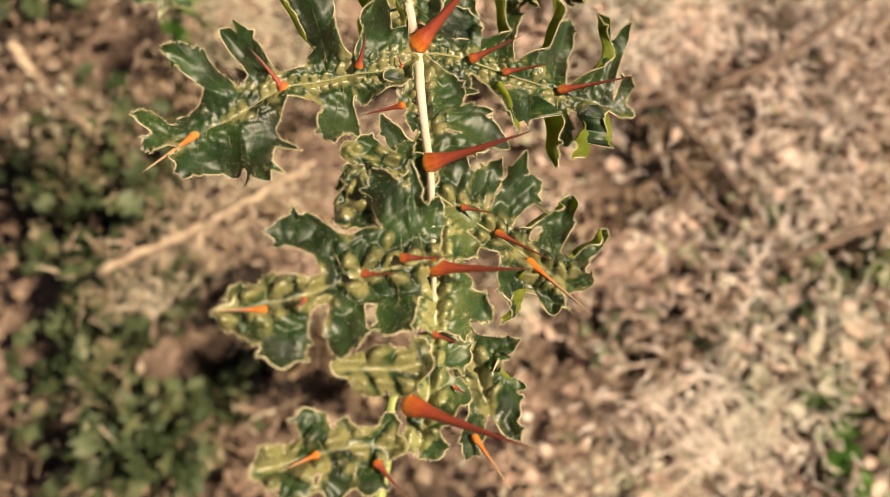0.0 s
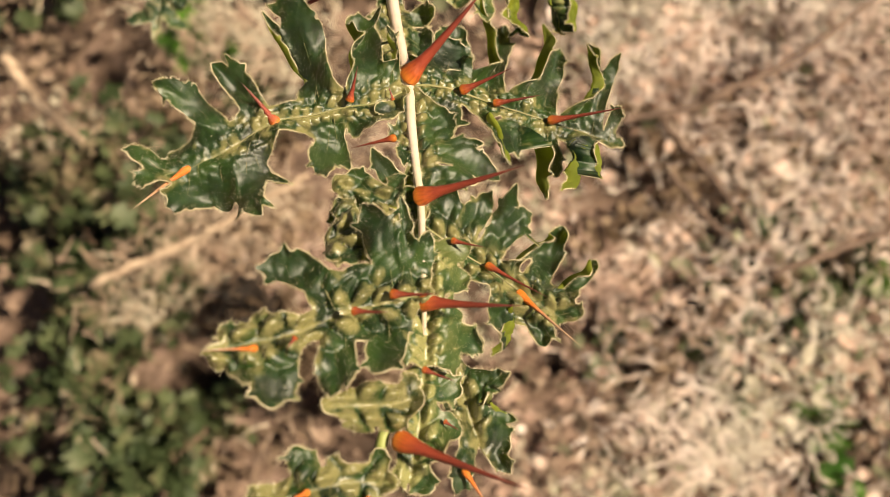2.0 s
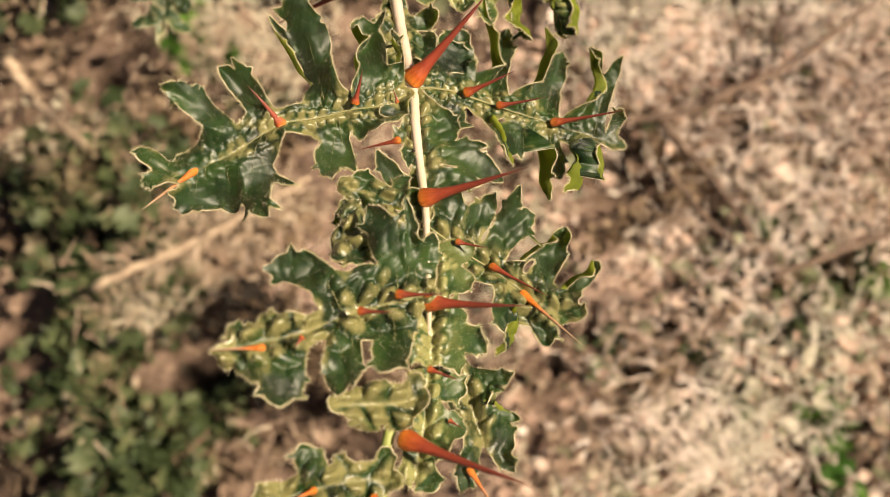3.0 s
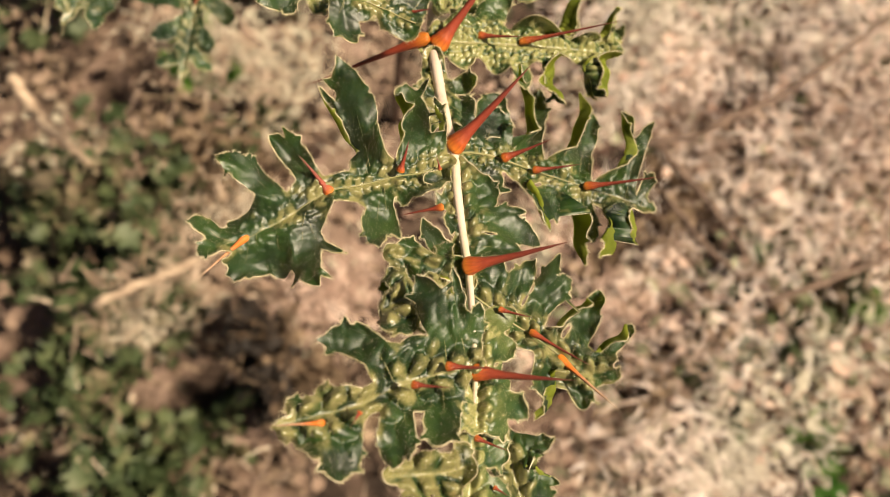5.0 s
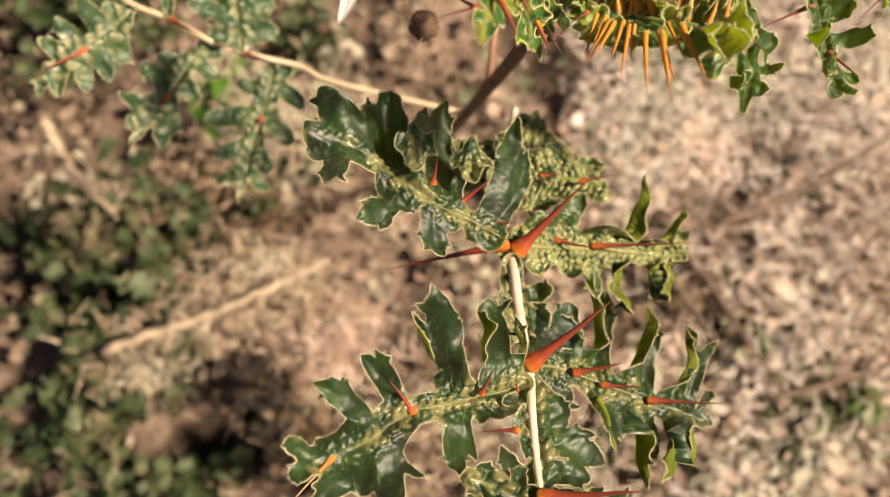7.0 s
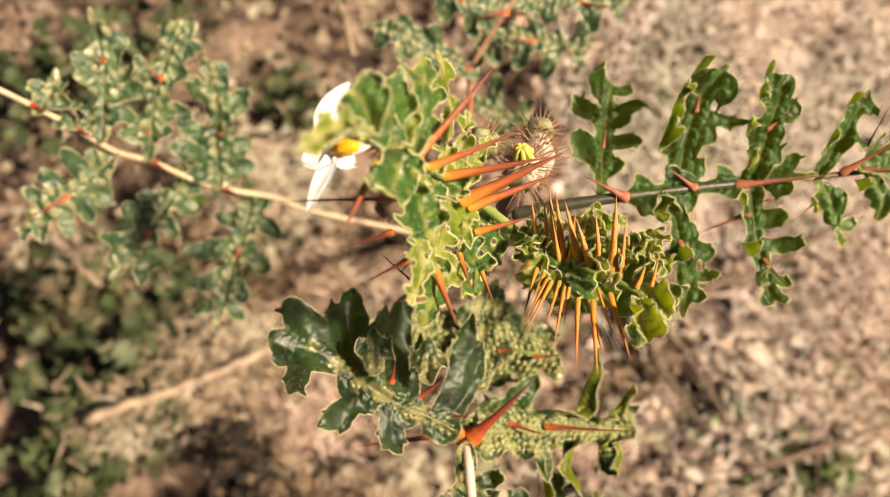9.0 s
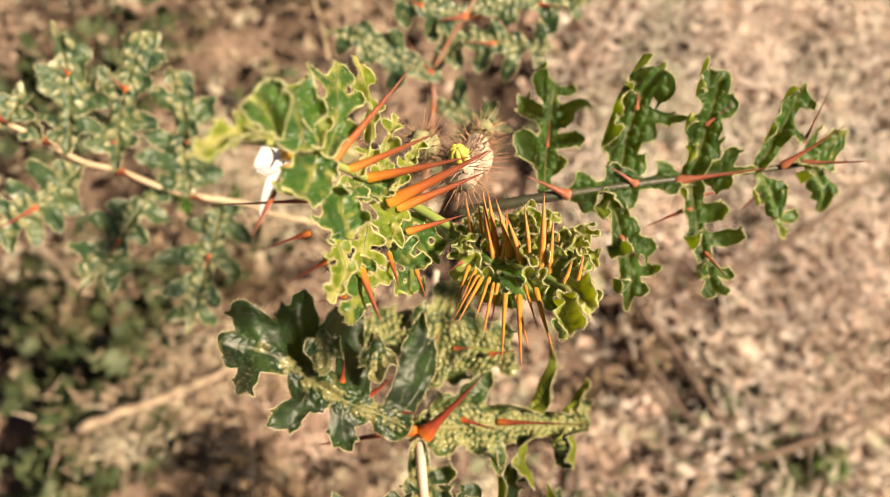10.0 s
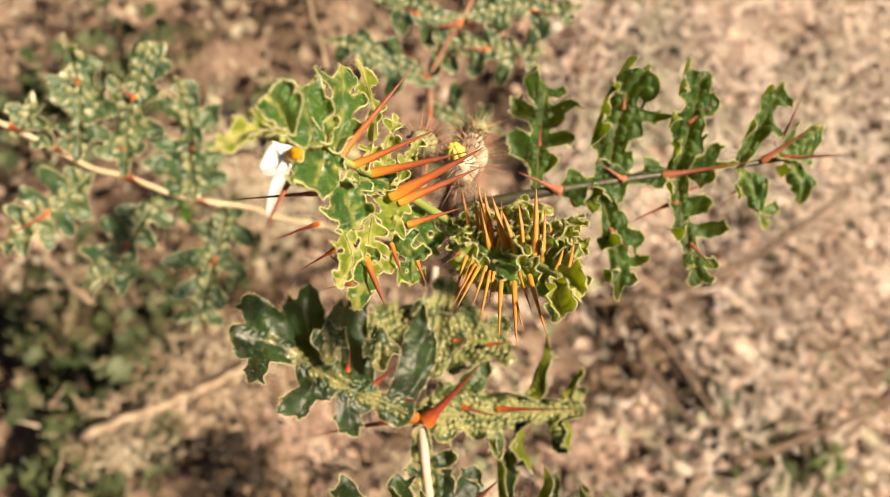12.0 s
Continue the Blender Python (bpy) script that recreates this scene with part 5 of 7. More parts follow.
leaflet(leaf_n, [(-20.2, 107.2, 540.9), (-19.1, 106.4, 537.6), (-15.9, 107.4, 529.2)], 0.8, [(0.1, -17.7, 109.5, 534.7, 0.64, 0.1), (0.11, -20.9, 103.7, 541.8, 0.58, 0.4, 0, 0.68), (0.43, -16.9, 109.2, 532.5, 0.65, 0.2), (0.39, -18.8, 104.6, 536.3, 0.65, 0, 0, 0.43), (0.7, -15.7, 109.6, 529.2, 0.76, 0), (0.76, -17.1, 105.1, 532, 0.67, 0.3, 0, 0.69)], YOUNG, bump=0.8, rib=0.07, curly=0.2)
leaflet(leaf_n, [(-21.1, 105.9, 542.9), (-21.5, 101.6, 542.9), (-20.2, 98.9, 538.8)], 1.0, [(0.13, -18.6, 105.3, 535.9, 0.77, 0.2), (0.2, -23.7, 100.9, 548.5, 0.8, 0.4, 0, 0.67), (0.45, -19.6, 102.6, 538, 0.91, 0.3), (0.47, -23.2, 98.6, 546.7, 0.93, 0.2, 0, 0.55), (0.74, -18.8, 101.8, 535.6, 0.8, 0.3), (0.77, -22.2, 97.2, 543.5, 0.83, 0.2, 0, 0.39)], YOUNG, bump=0.8, rib=0.07, curly=0.2)
leaflet(leaf_n, [(-17.7, 106.8, 533.9), (-14.9, 105.9, 526.2), (-15.5, 101.5, 526.7)], 0.6, [(0.2, -14.7, 109.1, 526.5, 0.71, 0), (0.25, -17.3, 104, 532.3, 0.7, 0.3, 0, 0.61), (0.61, -13.2, 107.5, 522.2, 0.63, 0.2), (0.54, -16.2, 103.5, 529.2, 0.69, 0.4, 0, 0.53), (0.84, -13.8, 103.6, 522.7, 0.71, 0.2), (0.84, -16.6, 101.9, 529.9, 0.72, 0.1, 0, 0.59)], LIME, bump=0.8, rib=0.07, curly=0.2)
leaflet(leaf_n, [(-14.6, 108.6, 526.1), (-10.7, 105.9, 515.0), (-7.4, 104.5, 505.9)], 0.9, [(0.17, -10.2, 111.1, 514.9, 0.76, 0.1), (0.18, -14.8, 104.3, 525.5, 0.69, 0.1, 0, 0.64), (0.41, -8.9, 109.3, 511, 0.76, 0.4), (0.46, -12.6, 103.5, 519.6, 0.71, 0.3, 0, 0.44), (0.72, -6.9, 108, 505.2, 0.76, 0.1), (0.75, -10.2, 102.8, 513, 0.68, 0.3, 0, 0.49)], YOUNG, bump=0.8, rib=0.07, curly=0.2)
leaflet(leaf_n, [(-18.4, 102.1, 534.7), (-18.4, 97.7, 533.5), (-15.1, 95.6, 524.2)], 0.6, [(0.11, -16.3, 101.3, 528.8, 0.6, 0.3), (0.12, -20.1, 98.3, 538.2, 0.52, 0.3, 0, 0.42), (0.33, -16.3, 99, 528.4, 0.68, 0.1), (0.32, -19.6, 95.4, 536.2, 0.65, 0.4, 0, 0.6), (0.72, -14.6, 98.3, 523.4, 0.63, 0.1), (0.73, -17.1, 94.3, 529.3, 0.57, 0.1, 0, 0.6)], LIME, bump=0.8, rib=0.07, curly=0.2)
leaflet(leaf_n, [(-21.8, 97.9, 542.6), (-20.4, 94.3, 538.0), (-21.6, 90.0, 540.3)], 0.4, [(0.16, -20.3, 97.6, 538.6, 0.46, 0.2), (0.18, -22.4, 94.7, 543.5, 0.36, 0.4, 0, 0.64), (0.5, -19.4, 95, 535.7, 0.47, 0.1), (0.43, -21.6, 93.3, 541.2, 0.38, 0.3, 0, 0.42), (0.77, -20.3, 91.7, 537.1, 0.47, 0.3), (0.83, -22.1, 90.9, 541.7, 0.37, 0.3, 0, 0.59)], LIME, bump=0.8, rib=0.07, curly=0.2)
leaflet(leaf_n, [(-15.1, 103.0, 526.1), (-11.8, 101.0, 516.8), (-12.1, 96.1, 516.3)], 0.8, [(0.15, -11.6, 105.4, 517.2, 0.63, 0.3), (0.17, -15.4, 99.7, 526, 0.8, 0.1, 0, 0.49), (0.62, -9.6, 103, 511.2, 0.7, 0.2), (0.6, -13.5, 98.7, 520.6, 0.68, 0.4, 0, 0.43), (0.82, -9.8, 99.1, 511, 0.73, 0.3), (0.85, -13.8, 96.4, 520.9, 0.78, 0.2, 0, 0.64)], YOUNG, bump=0.8, rib=0.07, curly=0.2)
leaflet(leaf_n, [(-18.9, 97.2, 534.7), (-18.4, 93.5, 532.6), (-20.0, 88.7, 535.7)], 0.6, [(0.13, -17.2, 96.7, 530.2, 0.56, 0), (0.15, -20, 94.2, 537, 0.6, 0.3, 0, 0.69), (0.47, -17.1, 92.7, 528.8, 0.52, 0.1), (0.38, -19.8, 92.3, 536.1, 0.47, 0, 0, 0.65), (0.75, -18.3, 90, 531.5, 0.56, 0.4), (0.75, -20.6, 90, 537.7, 0.59, 0.1, 0, 0.54)], YOUNG, bump=0.8, rib=0.07, curly=0.2)
leaflet(leaf_n, [(-10.7, 109.8, 515.9), (-7.3, 110.9, 507.1), (-4.1, 111.1, 498.6)], 0.7, [(0.19, -7.2, 113.6, 507.6, 0.6, 0.1), (0.18, -9.7, 108.3, 512.9, 0.55, 0.2, 0, 0.47), (0.51, -5.1, 114, 501.9, 0.66, 0), (0.46, -8, 108.3, 508.3, 0.55, 0.3, 0, 0.65), (0.8, -3.3, 113.5, 497.1, 0.54, 0), (0.76, -6.2, 109.1, 503.7, 0.58, 0.2, 0, 0.6)], YOUNG, bump=0.8, rib=0.07, curly=0.2)
leaflet(leaf_n, [(-28.7, 101.4, 562.1), (-31.0, 99.4, 567.8), (-33.0, 95.7, 572.3)], 0.4, [(0.19, -30.1, 98.8, 565.2, 0.36, 0.2), (0.21, -29.9, 101.8, 565.5, 0.42, 0.3, 0, 0.41), (0.52, -31.2, 97.9, 568, 0.41, 0), (0.49, -31.4, 100.1, 568.9, 0.32, 0.1, 0, 0.48), (0.81, -32.2, 96, 570.3, 0.41, 0.3), (0.79, -32.7, 97.4, 571.7, 0.33, 0.3, 0, 0.58)], LIME, bump=0.8, rib=0.07, curly=0.2)
leaflet(leaf_n, [(-28.0, 102.0, 560.4), (-29.8, 101.7, 565.0), (-31.5, 99.3, 569.0)], 0.3, [(0.19, -29.3, 100.7, 563.5, 0.32, 0.3), (0.16, -28.5, 103.1, 561.9, 0.28, 0.4, 0, 0.64), (0.45, -30.2, 100.3, 565.8, 0.29, 0.3), (0.49, -29.9, 102.4, 565.5, 0.29, 0.4, 0, 0.44), (0.75, -30.7, 99.5, 567.1, 0.28, 0.1), (0.8, -31.1, 100.6, 568.4, 0.32, 0.2, 0, 0.41)], LIME, bump=0.8, rib=0.07, curly=0.2)
thorn(leaf_n, (-23.6, 105.1, 547.2), (-13.3, 120.0, 549.0), 0.95, THORN_ORANGE)
thorn(leaf_n, (-21.0, 107.4, 542.3), (-9.1, 113.3, 543.6), 0.90, THORN_ORANGE)
thorn(leaf_n, (-18.8, 108.1, 537.8), (-4.5, 111.2, 540.8), 1.12, THORN_ORANGE)
thorn(leaf_n, (-15.8, 107.2, 531.4), (-1.6, 114.9, 534.8), 1.51, THORN_ORANGE)
thorn(leaf_n, (-14.5, 107.4, 528.7), (-1.7, 113.5, 530.1), 1.21, THORN_ORANGE)
thorn(leaf_n, (-27.0, 102.5, 553.7), (-30.0, 92.9, 555.5), 0.79, THORN_ORANGE)
thorn(leaf_n, (-29.3, 103.6, 558.8), (-29.3, 109.2, 560.6), 0.59, THORN_ORANGE)
thorn(leaf_n, (-18.8, 96.0, 534.6), (-15.4, 88.3, 535.4), 0.91, THORN_ORANGE)
thorn(leaf_n, (-13.0, 105.0, 524.9), (-4.4, 108.0, 525.7), 0.90, THORN_ORANGE)
thorn(leaf_n, (-19.0, 92.4, 533.4), (-26.8, 99.7, 528.1), 0.47, THORN)
thorn(leaf_n, (-24.8, 96.7, 546.9), (-31.8, 94.9, 543.3), 0.42, THORN)
thorn(leaf_n, (-22.7, 94.8, 542.0), (-28.3, 92.2, 538.2), 0.44, THORN)
thorn(leaf_n, (-21.4, 96.4, 539.7), (-24.1, 93.5, 537.5), 0.28, THORN)
thorn(leaf_n, (-20.4, 91.6, 536.3), (-25.4, 91.0, 533.8), 0.28, THORN)
thorn(leaf_n, (-11.2, 100.3, 519.9), (-9.3, 95.6, 520.4), 0.59, THORN_ORANGE)
thorn(leaf_n, (-15.4, 100.3, 528.6), (-13.4, 94.7, 529.7), 0.65, THORN_ORANGE)
thorn(leaf_n, (-25.0, 100.5, 548.3), (-39.3, 101.4, 540.6), 0.47, THORN)
leaf_y = leaf([(-5.4, 109.9, 510.6), (-0.9, 106.3, 514.4), (4.5, 102.5, 519.6), (9.5, 99.4, 524.0), (12.7, 96.7, 526.7)], (1.0, 0.6), LIME_STEM, 'crinkled young leaf with long orange thorns')
leaflet(leaf_y, [(-5.3, 104.5, 514.1), (-0.1, 102.7, 517.3), (5.4, 101.8, 520.0), (9.7, 100.1, 522.7), (11.5, 96.3, 525.9), (10.7, 89.9, 529.8)], 1.2, [(0.19, -0.6, 96.6, 521.1, 1.77, 0), (0.14, -2.8, 99.6, 518.3, 1.4, 0), (0.33, 3.1, 94, 524.3, 1.77, 0), (0.41, 6.7, 97.5, 523.3, 1.49, 0), (0.75, 15.1, 95.3, 528, 1.4, 0, 0.41), (0.66, 14.9, 99.9, 524.9, 1.03, 0.3), (0.58, 9.5, 94.2, 526.6, 1.03, 0), (0.92, 12.6, 93, 528.6, 0.93, 0)] + [(0.92, 9.8, 91.2, 528.7, 0.84, 0), (0.08, -4.8, 107.4, 512.3, 0.84, 0.8), (0.19, -0.9, 107.9, 513.5, 0.84, 0.9), (0.29, 3, 108.6, 514.6, 0.84, 0.9), (0.39, 6.2, 107.7, 516.4, 0.84, 0.9), (0.49, 9.5, 107.4, 517.8, 0.84, 0.9), (0.56, 12.8, 105.9, 520.1, 0.84, 0.8), (0.62, 14.2, 102.8, 522.7, 0.84, 0.5)], YOUNG, bump=1.0, curly=0.05)
thorn(leaf_y, (0.5, 105.2, 516.5), (-1.5, 115.5, 520.4), 1.05, THORN_YELLOW)
thorn(leaf_y, (1.6, 104.4, 517.5), (-0.6, 114.4, 521.3), 1.05, THORN_YELLOW)
thorn(leaf_y, (3.8, 103.6, 519.1), (0.6, 112.6, 522.8), 1.16, THORN_YELLOW)
thorn(leaf_y, (5.3, 102.8, 520.4), (2.3, 109.7, 523.3), 1.03, THORN_YELLOW)
thorn(leaf_y, (8.1, 101.3, 522.8), (7.6, 112.6, 527.1), 1.26, THORN_YELLOW)
thorn(leaf_y, (1.0, 103.8, 517.7), (-1.0, 111.0, 520.5), 0.65, THORN_YELLOW)
thorn(leaf_y, (10.6, 104.3, 521.6), (10.7, 107.9, 523.0), 0.63, THORN_YELLOW)
thorn(leaf_y, (11.0, 98.7, 525.7), (12.2, 102.3, 527.1), 0.73, THORN_YELLOW)
thorn(leaf_y, (-2.0, 106.0, 514.9), (-4.0, 114.4, 518.1), 0.80, THORN_YELLOW)
thorn(leaf_y, (2.6, 103.7, 518.5), (2.6, 111.5, 521.5), 0.78, THORN_YELLOW)
thorn(leaf_y, (6.6, 102.0, 521.6), (4.8, 111.0, 524.9), 0.89, THORN_YELLOW)
thorn(leaf_y, (9.1, 100.6, 523.7), (9.1, 109.3, 526.9), 0.74, THORN_YELLOW)
thorn(leaf_y, (-0.6, 105.5, 515.8), (-2.0, 113.8, 518.9), 0.80, THORN_YELLOW)
thorn(leaf_y, (12.7, 98.1, 526.6), (13.5, 103.5, 528.7), 0.61, THORN_YELLOW)
thorn(leaf_y, (3.9, 95.3, 528.6), (4.0, 84.1, 531.8), 0.72, THORN_YELLOW)
thorn(leaf_y, (6.2, 96.4, 529.1), (8.3, 86.2, 533.0), 0.72, THORN_YELLOW)
thorn(leaf_y, (2.0, 95.6, 527.6), (1.5, 85.5, 530.0), 0.62, THORN_YELLOW)
thorn(leaf_y, (3.5, 95.3, 528.5), (5.3, 87.2, 530.1), 0.62, THORN_YELLOW)
thorn(leaf_y, (-1.8, 99.1, 523.8), (-5.9, 90.5, 526.0), 0.65, THORN_YELLOW)
thorn(leaf_y, (-1.3, 98.7, 524.3), (-4.9, 90.9, 526.9), 0.55, THORN_YELLOW)
thorn(leaf_y, (-0.2, 98.7, 524.8), (-2.3, 91.7, 526.8), 0.55, THORN_YELLOW)
thorn(leaf_y, (-3.2, 101.1, 521.9), (-5.3, 92.8, 524.2), 0.57, THORN_YELLOW)
thorn(leaf_y, (1.0, 97.6, 526.0), (0.2, 91.8, 527.0), 0.46, THORN_YELLOW)
thorn(leaf_y, (-2.2, 100.3, 522.8), (-4.3, 95.0, 524.9), 0.47, THORN_YELLOW)
thorn(leaf_y, (-4.3, 102.0, 520.9), (-7.4, 99.1, 521.7), 0.35, THORN_DARK)
thorn(leaf_y, (4.8, 97.1, 528.1), (6.5, 89.9, 530.7), 0.45, THORN_YELLOW)
thorn(leaf_y, (0.4, 97.6, 525.7), (-1.2, 88.6, 527.4), 0.55, THORN_YELLOW)
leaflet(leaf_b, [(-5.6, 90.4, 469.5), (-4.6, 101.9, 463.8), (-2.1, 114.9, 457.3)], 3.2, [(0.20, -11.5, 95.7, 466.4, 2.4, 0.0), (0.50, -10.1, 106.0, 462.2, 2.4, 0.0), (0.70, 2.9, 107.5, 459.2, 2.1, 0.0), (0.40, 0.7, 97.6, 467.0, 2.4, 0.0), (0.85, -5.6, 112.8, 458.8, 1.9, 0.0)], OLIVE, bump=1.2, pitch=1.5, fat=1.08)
leaflet(leaf_a, [(-26.8, 87.9, 492.1), (-27.3, 91.7, 491.6), (-27.7, 95.1, 491.1)], 1.6, [(0.50, -29.9, 91.4, 492.2, 1.5, 0.0), (0.50, -24.6, 92.0, 491.0, 1.5, 0.0)], BLADE, bump=1.2, rib=0, pitch=1.5, curly=0)
leaflet(leaf_a, [(-16.9, 87.5, 488.3), (-17.2, 91.3, 488.7), (-17.4, 94.6, 489.0)], 1.7, [(0.50, -19.9, 90.9, 489.7, 1.6, 0.0), (0.50, -14.4, 91.6, 487.7, 1.6, 0.0)], BLADE, bump=1.2, rib=0, pitch=1.5, curly=0)
leaflet(leaf_y, [(0.3, 100.3, 519.2), (-0.3, 98.0, 521.7), (-1.3, 96.1, 523.7)], 0.8, [(0.24, 0.9, 98.0, 521.6, 0.5, 0.8), (0.17, -1.3, 99.8, 519.2, 0.5, 0.7), (0.46, 0.6, 97.1, 522.6, 0.5, 0.5), (0.51, -2.0, 98.5, 520.7, 0.5, 0.3), (0.82, -0.2, 95.8, 523.9, 0.5, 0.4), (0.82, -2.3, 97.1, 522.2, 0.5, 0.9)], LIME, bump=0.9, rib=0.06, curly=0.5)
leaflet(leaf_y, [(10.1, 95.6, 528.4), (10.0, 92.5, 531.5), (10.3, 89.8, 534.2)], 0.9, [(0.18, 11.6, 94.4, 530.1, 0.6, 0.7), (0.16, 8.9, 93.7, 529.4, 0.6, 0.6), (0.50, 11.5, 92.5, 532.0, 0.6, 0.2), (0.52, 8.8, 91.5, 531.5, 0.6, 0.3), (0.82, 11.6, 90.7, 533.7, 0.6, 0.5), (0.75, 9.3, 90.3, 532.8, 0.6, 0.7)], LIME, bump=0.9, rib=0.06, curly=0.5)
leaflet(leaf_y, [(-2.1, 103.3, 517.2), (-3.7, 101.7, 518.4), (-5.0, 99.8, 519.9)], 1.0, [(0.17, -1.8, 100.3, 519.6, 0.6, 0.6), (0.22, -4.0, 103.7, 516.5, 0.6, 0.6), (0.46, -3.0, 99.9, 519.8, 0.6, 0.4), (0.50, -4.8, 102.6, 517.4, 0.6, 0.8), (0.83, -4.0, 98.6, 520.7, 0.6, 0.6), (0.77, -5.5, 101.4, 518.4, 0.6, 0.4)], LIME, bump=0.9, rib=0.06, curly=0.5)
leaflet(leaf_y, [(11.5, 97.7, 527.8), (13.0, 96.0, 528.4), (14.0, 94.0, 528.8)], 0.9, [(0.16, 13.3, 97.7, 528.1, 0.5, 0.5), (0.18, 11.1, 95.6, 528.5, 0.5, 0.6), (0.45, 14.0, 96.5, 528.5, 0.5, 0.5), (0.54, 11.9, 94.2, 528.8, 0.5, 0.5), (0.81, 14.6, 95.0, 528.8, 0.5, 0.9), (0.84, 12.9, 93.3, 529.0, 0.5, 0.8)], LIME, bump=0.9, rib=0.06, curly=0.5)
# ---- young frills ----
leaflet(leaf_y, [(-4.0, 104.1, 515.4), (-3.7, 105.4, 515.5), (-4.0, 106.5, 515.6)], 0.3, [(0.28, -5, 106.4, 512.9, 0.42, 0.6), (0.34, -2.1, 105.2, 514.8, 0.36, 0.8, 0, 0.49), (0.95, -4.9, 106.9, 512.6, 0.4, 0.7), (0.98, -2.6, 107.7, 513, 0.46, 0.5, 0, 0.67)], LIME, bump=0.7, rib=0.05, curly=0.5)
leaflet(leaf_y, [(-3.9, 107.2, 514.4), (-3.0, 109.5, 514.1), (-2.5, 110.5, 514.6)], 0.3, [(0.5, -4.4, 110.2, 510.7, 0.41, 0.2), (0.51, -1.8, 108.6, 512.7, 0.47, 0.1, 0, 0.46), (0.68, -3.7, 112.3, 509.5, 0.44, 0.1), (0.68, -1.4, 110.6, 511.6, 0.36, 0.9, 0, 0.71)], LIME, bump=0.7, rib=0.05, curly=0.5)
leaflet(leaf_y, [(-2.1, 101.3, 520.2), (-1.7, 103.5, 519.7), (-1.5, 104.4, 520.1)], 0.3, [(0.68, -2.7, 104.2, 515.3, 0.45, 0.3), (0.68, -0.3, 103.6, 516.6, 0.35, 0.8, 0, 0.64), (0.68, -2.4, 106.4, 514, 0.34, 0.3), (0.68, -0.1, 105, 515.7, 0.38, 0.8, 0, 0.63)], LIME, bump=0.7, rib=0.05, curly=0.5)
leaflet(leaf_y, [(-1.6, 107.1, 514.9), (-1.9, 108.7, 514.6), (-2.1, 109.5, 514.9)], 0.3, [(0.54, -2.9, 108.8, 512.2, 0.38, 0.9), (0.65, -0.3, 109.5, 512.7, 0.42, 0.9, 0, 0.8), (0.7, -2.8, 110.2, 511.3, 0.41, 0.4), (0.72, -0.6, 110.8, 511.7, 0.46, 0.6, 0, 0.79)], LIME, bump=0.7, rib=0.05, curly=0.5)
leaflet(leaf_y, [(-0.9, 109.2, 514.8), (-2.1, 111.1, 514.0), (-2.6, 112.4, 513.8)], 0.3, [(0.66, -2.9, 110.8, 510.9, 0.44, 1), (0.62, -0.3, 112.6, 510.6, 0.39, 0, 0, 0.48), (1, -3.3, 113, 509.2, 0.45, 0.9), (1, -1.1, 114.1, 509.4, 0.41, 0.1, 0, 0.43)], LIME, bump=0.7, rib=0.05, curly=0.5)
leaflet(leaf_y, [(0.2, 102.9, 517.7), (0.0, 104.6, 517.5), (0.4, 105.5, 517.9)], 0.3, [(0.41, -1.3, 104.8, 515.4, 0.39, 0.7), (0.48, 1.3, 104.8, 516.4, 0.42, 0.4, 0, 0.46), (0.64, -0.5, 106.6, 514.5, 0.44, 0.5), (0.66, 1.7, 105.4, 516.2, 0.39, 0.8, 0, 0.79)], LIME, bump=0.7, rib=0.05, curly=0.5)
leaflet(leaf_y, [(0.3, 107.3, 516.0), (1.0, 108.7, 516.3), (1.0, 110.3, 516.0)], 0.3, [(0.68, 0.1, 110.7, 512.1, 0.38, 0.6), (0.36, 2.4, 108.4, 514.5, 0.44, 0.1, 0, 0.7), (1, 0.1, 111.3, 511.7, 0.38, 0.9), (1, 2.5, 111.5, 512.5, 0.39, 0.7, 0, 0.58)], LIME, bump=0.7, rib=0.05, curly=0.5)
leaflet(leaf_y, [(-0.3, 109.3, 515.6), (-0.8, 111.7, 514.7), (-1.3, 112.0, 515.1)], 0.3, [(0.77, -1.9, 111.8, 510.6, 0.36, 0.5), (0.77, 1.2, 112.7, 511.1, 0.45, 0.1, 0, 0.66), (0.77, -1.7, 113.4, 509.6, 0.43, 0.5), (0.77, 0.6, 113.9, 510.1, 0.4, 0.1, 0, 0.5)], LIME, bump=0.7, rib=0.05, curly=0.5)
leaflet(leaf_y, [(3.0, 102.7, 519.5), (4.0, 104.6, 519.5), (4.4, 105.4, 520.1)], 0.3, [(0.48, 2.9, 105.9, 516.3, 0.41, 0.5), (0.48, 4.8, 103.9, 518.4, 0.4, 0.3, 0, 0.82), (0.68, 3.7, 106.8, 516, 0.44, 0.4), (0.68, 5.4, 105.2, 517.7, 0.44, 0.2, 0, 0.64)], LIME, bump=0.7, rib=0.05, curly=0.5)
leaflet(leaf_y, [(3.0, 106.5, 518.1), (4.3, 107.1, 519.1), (4.2, 108.0, 519.4)], 0.3, [(0, 3.9, 110.1, 513.9, 0.44, 0.4), (0, 5, 106.6, 516.6, 0.4, 0.9, 0, 0.59), (0.14, 3.6, 109.5, 514.2, 0.46, 0.5), (0.15, 5.9, 108.9, 515.5, 0.43, 0, 0, 0.77)], LIME, bump=0.7, rib=0.05, curly=0.5)
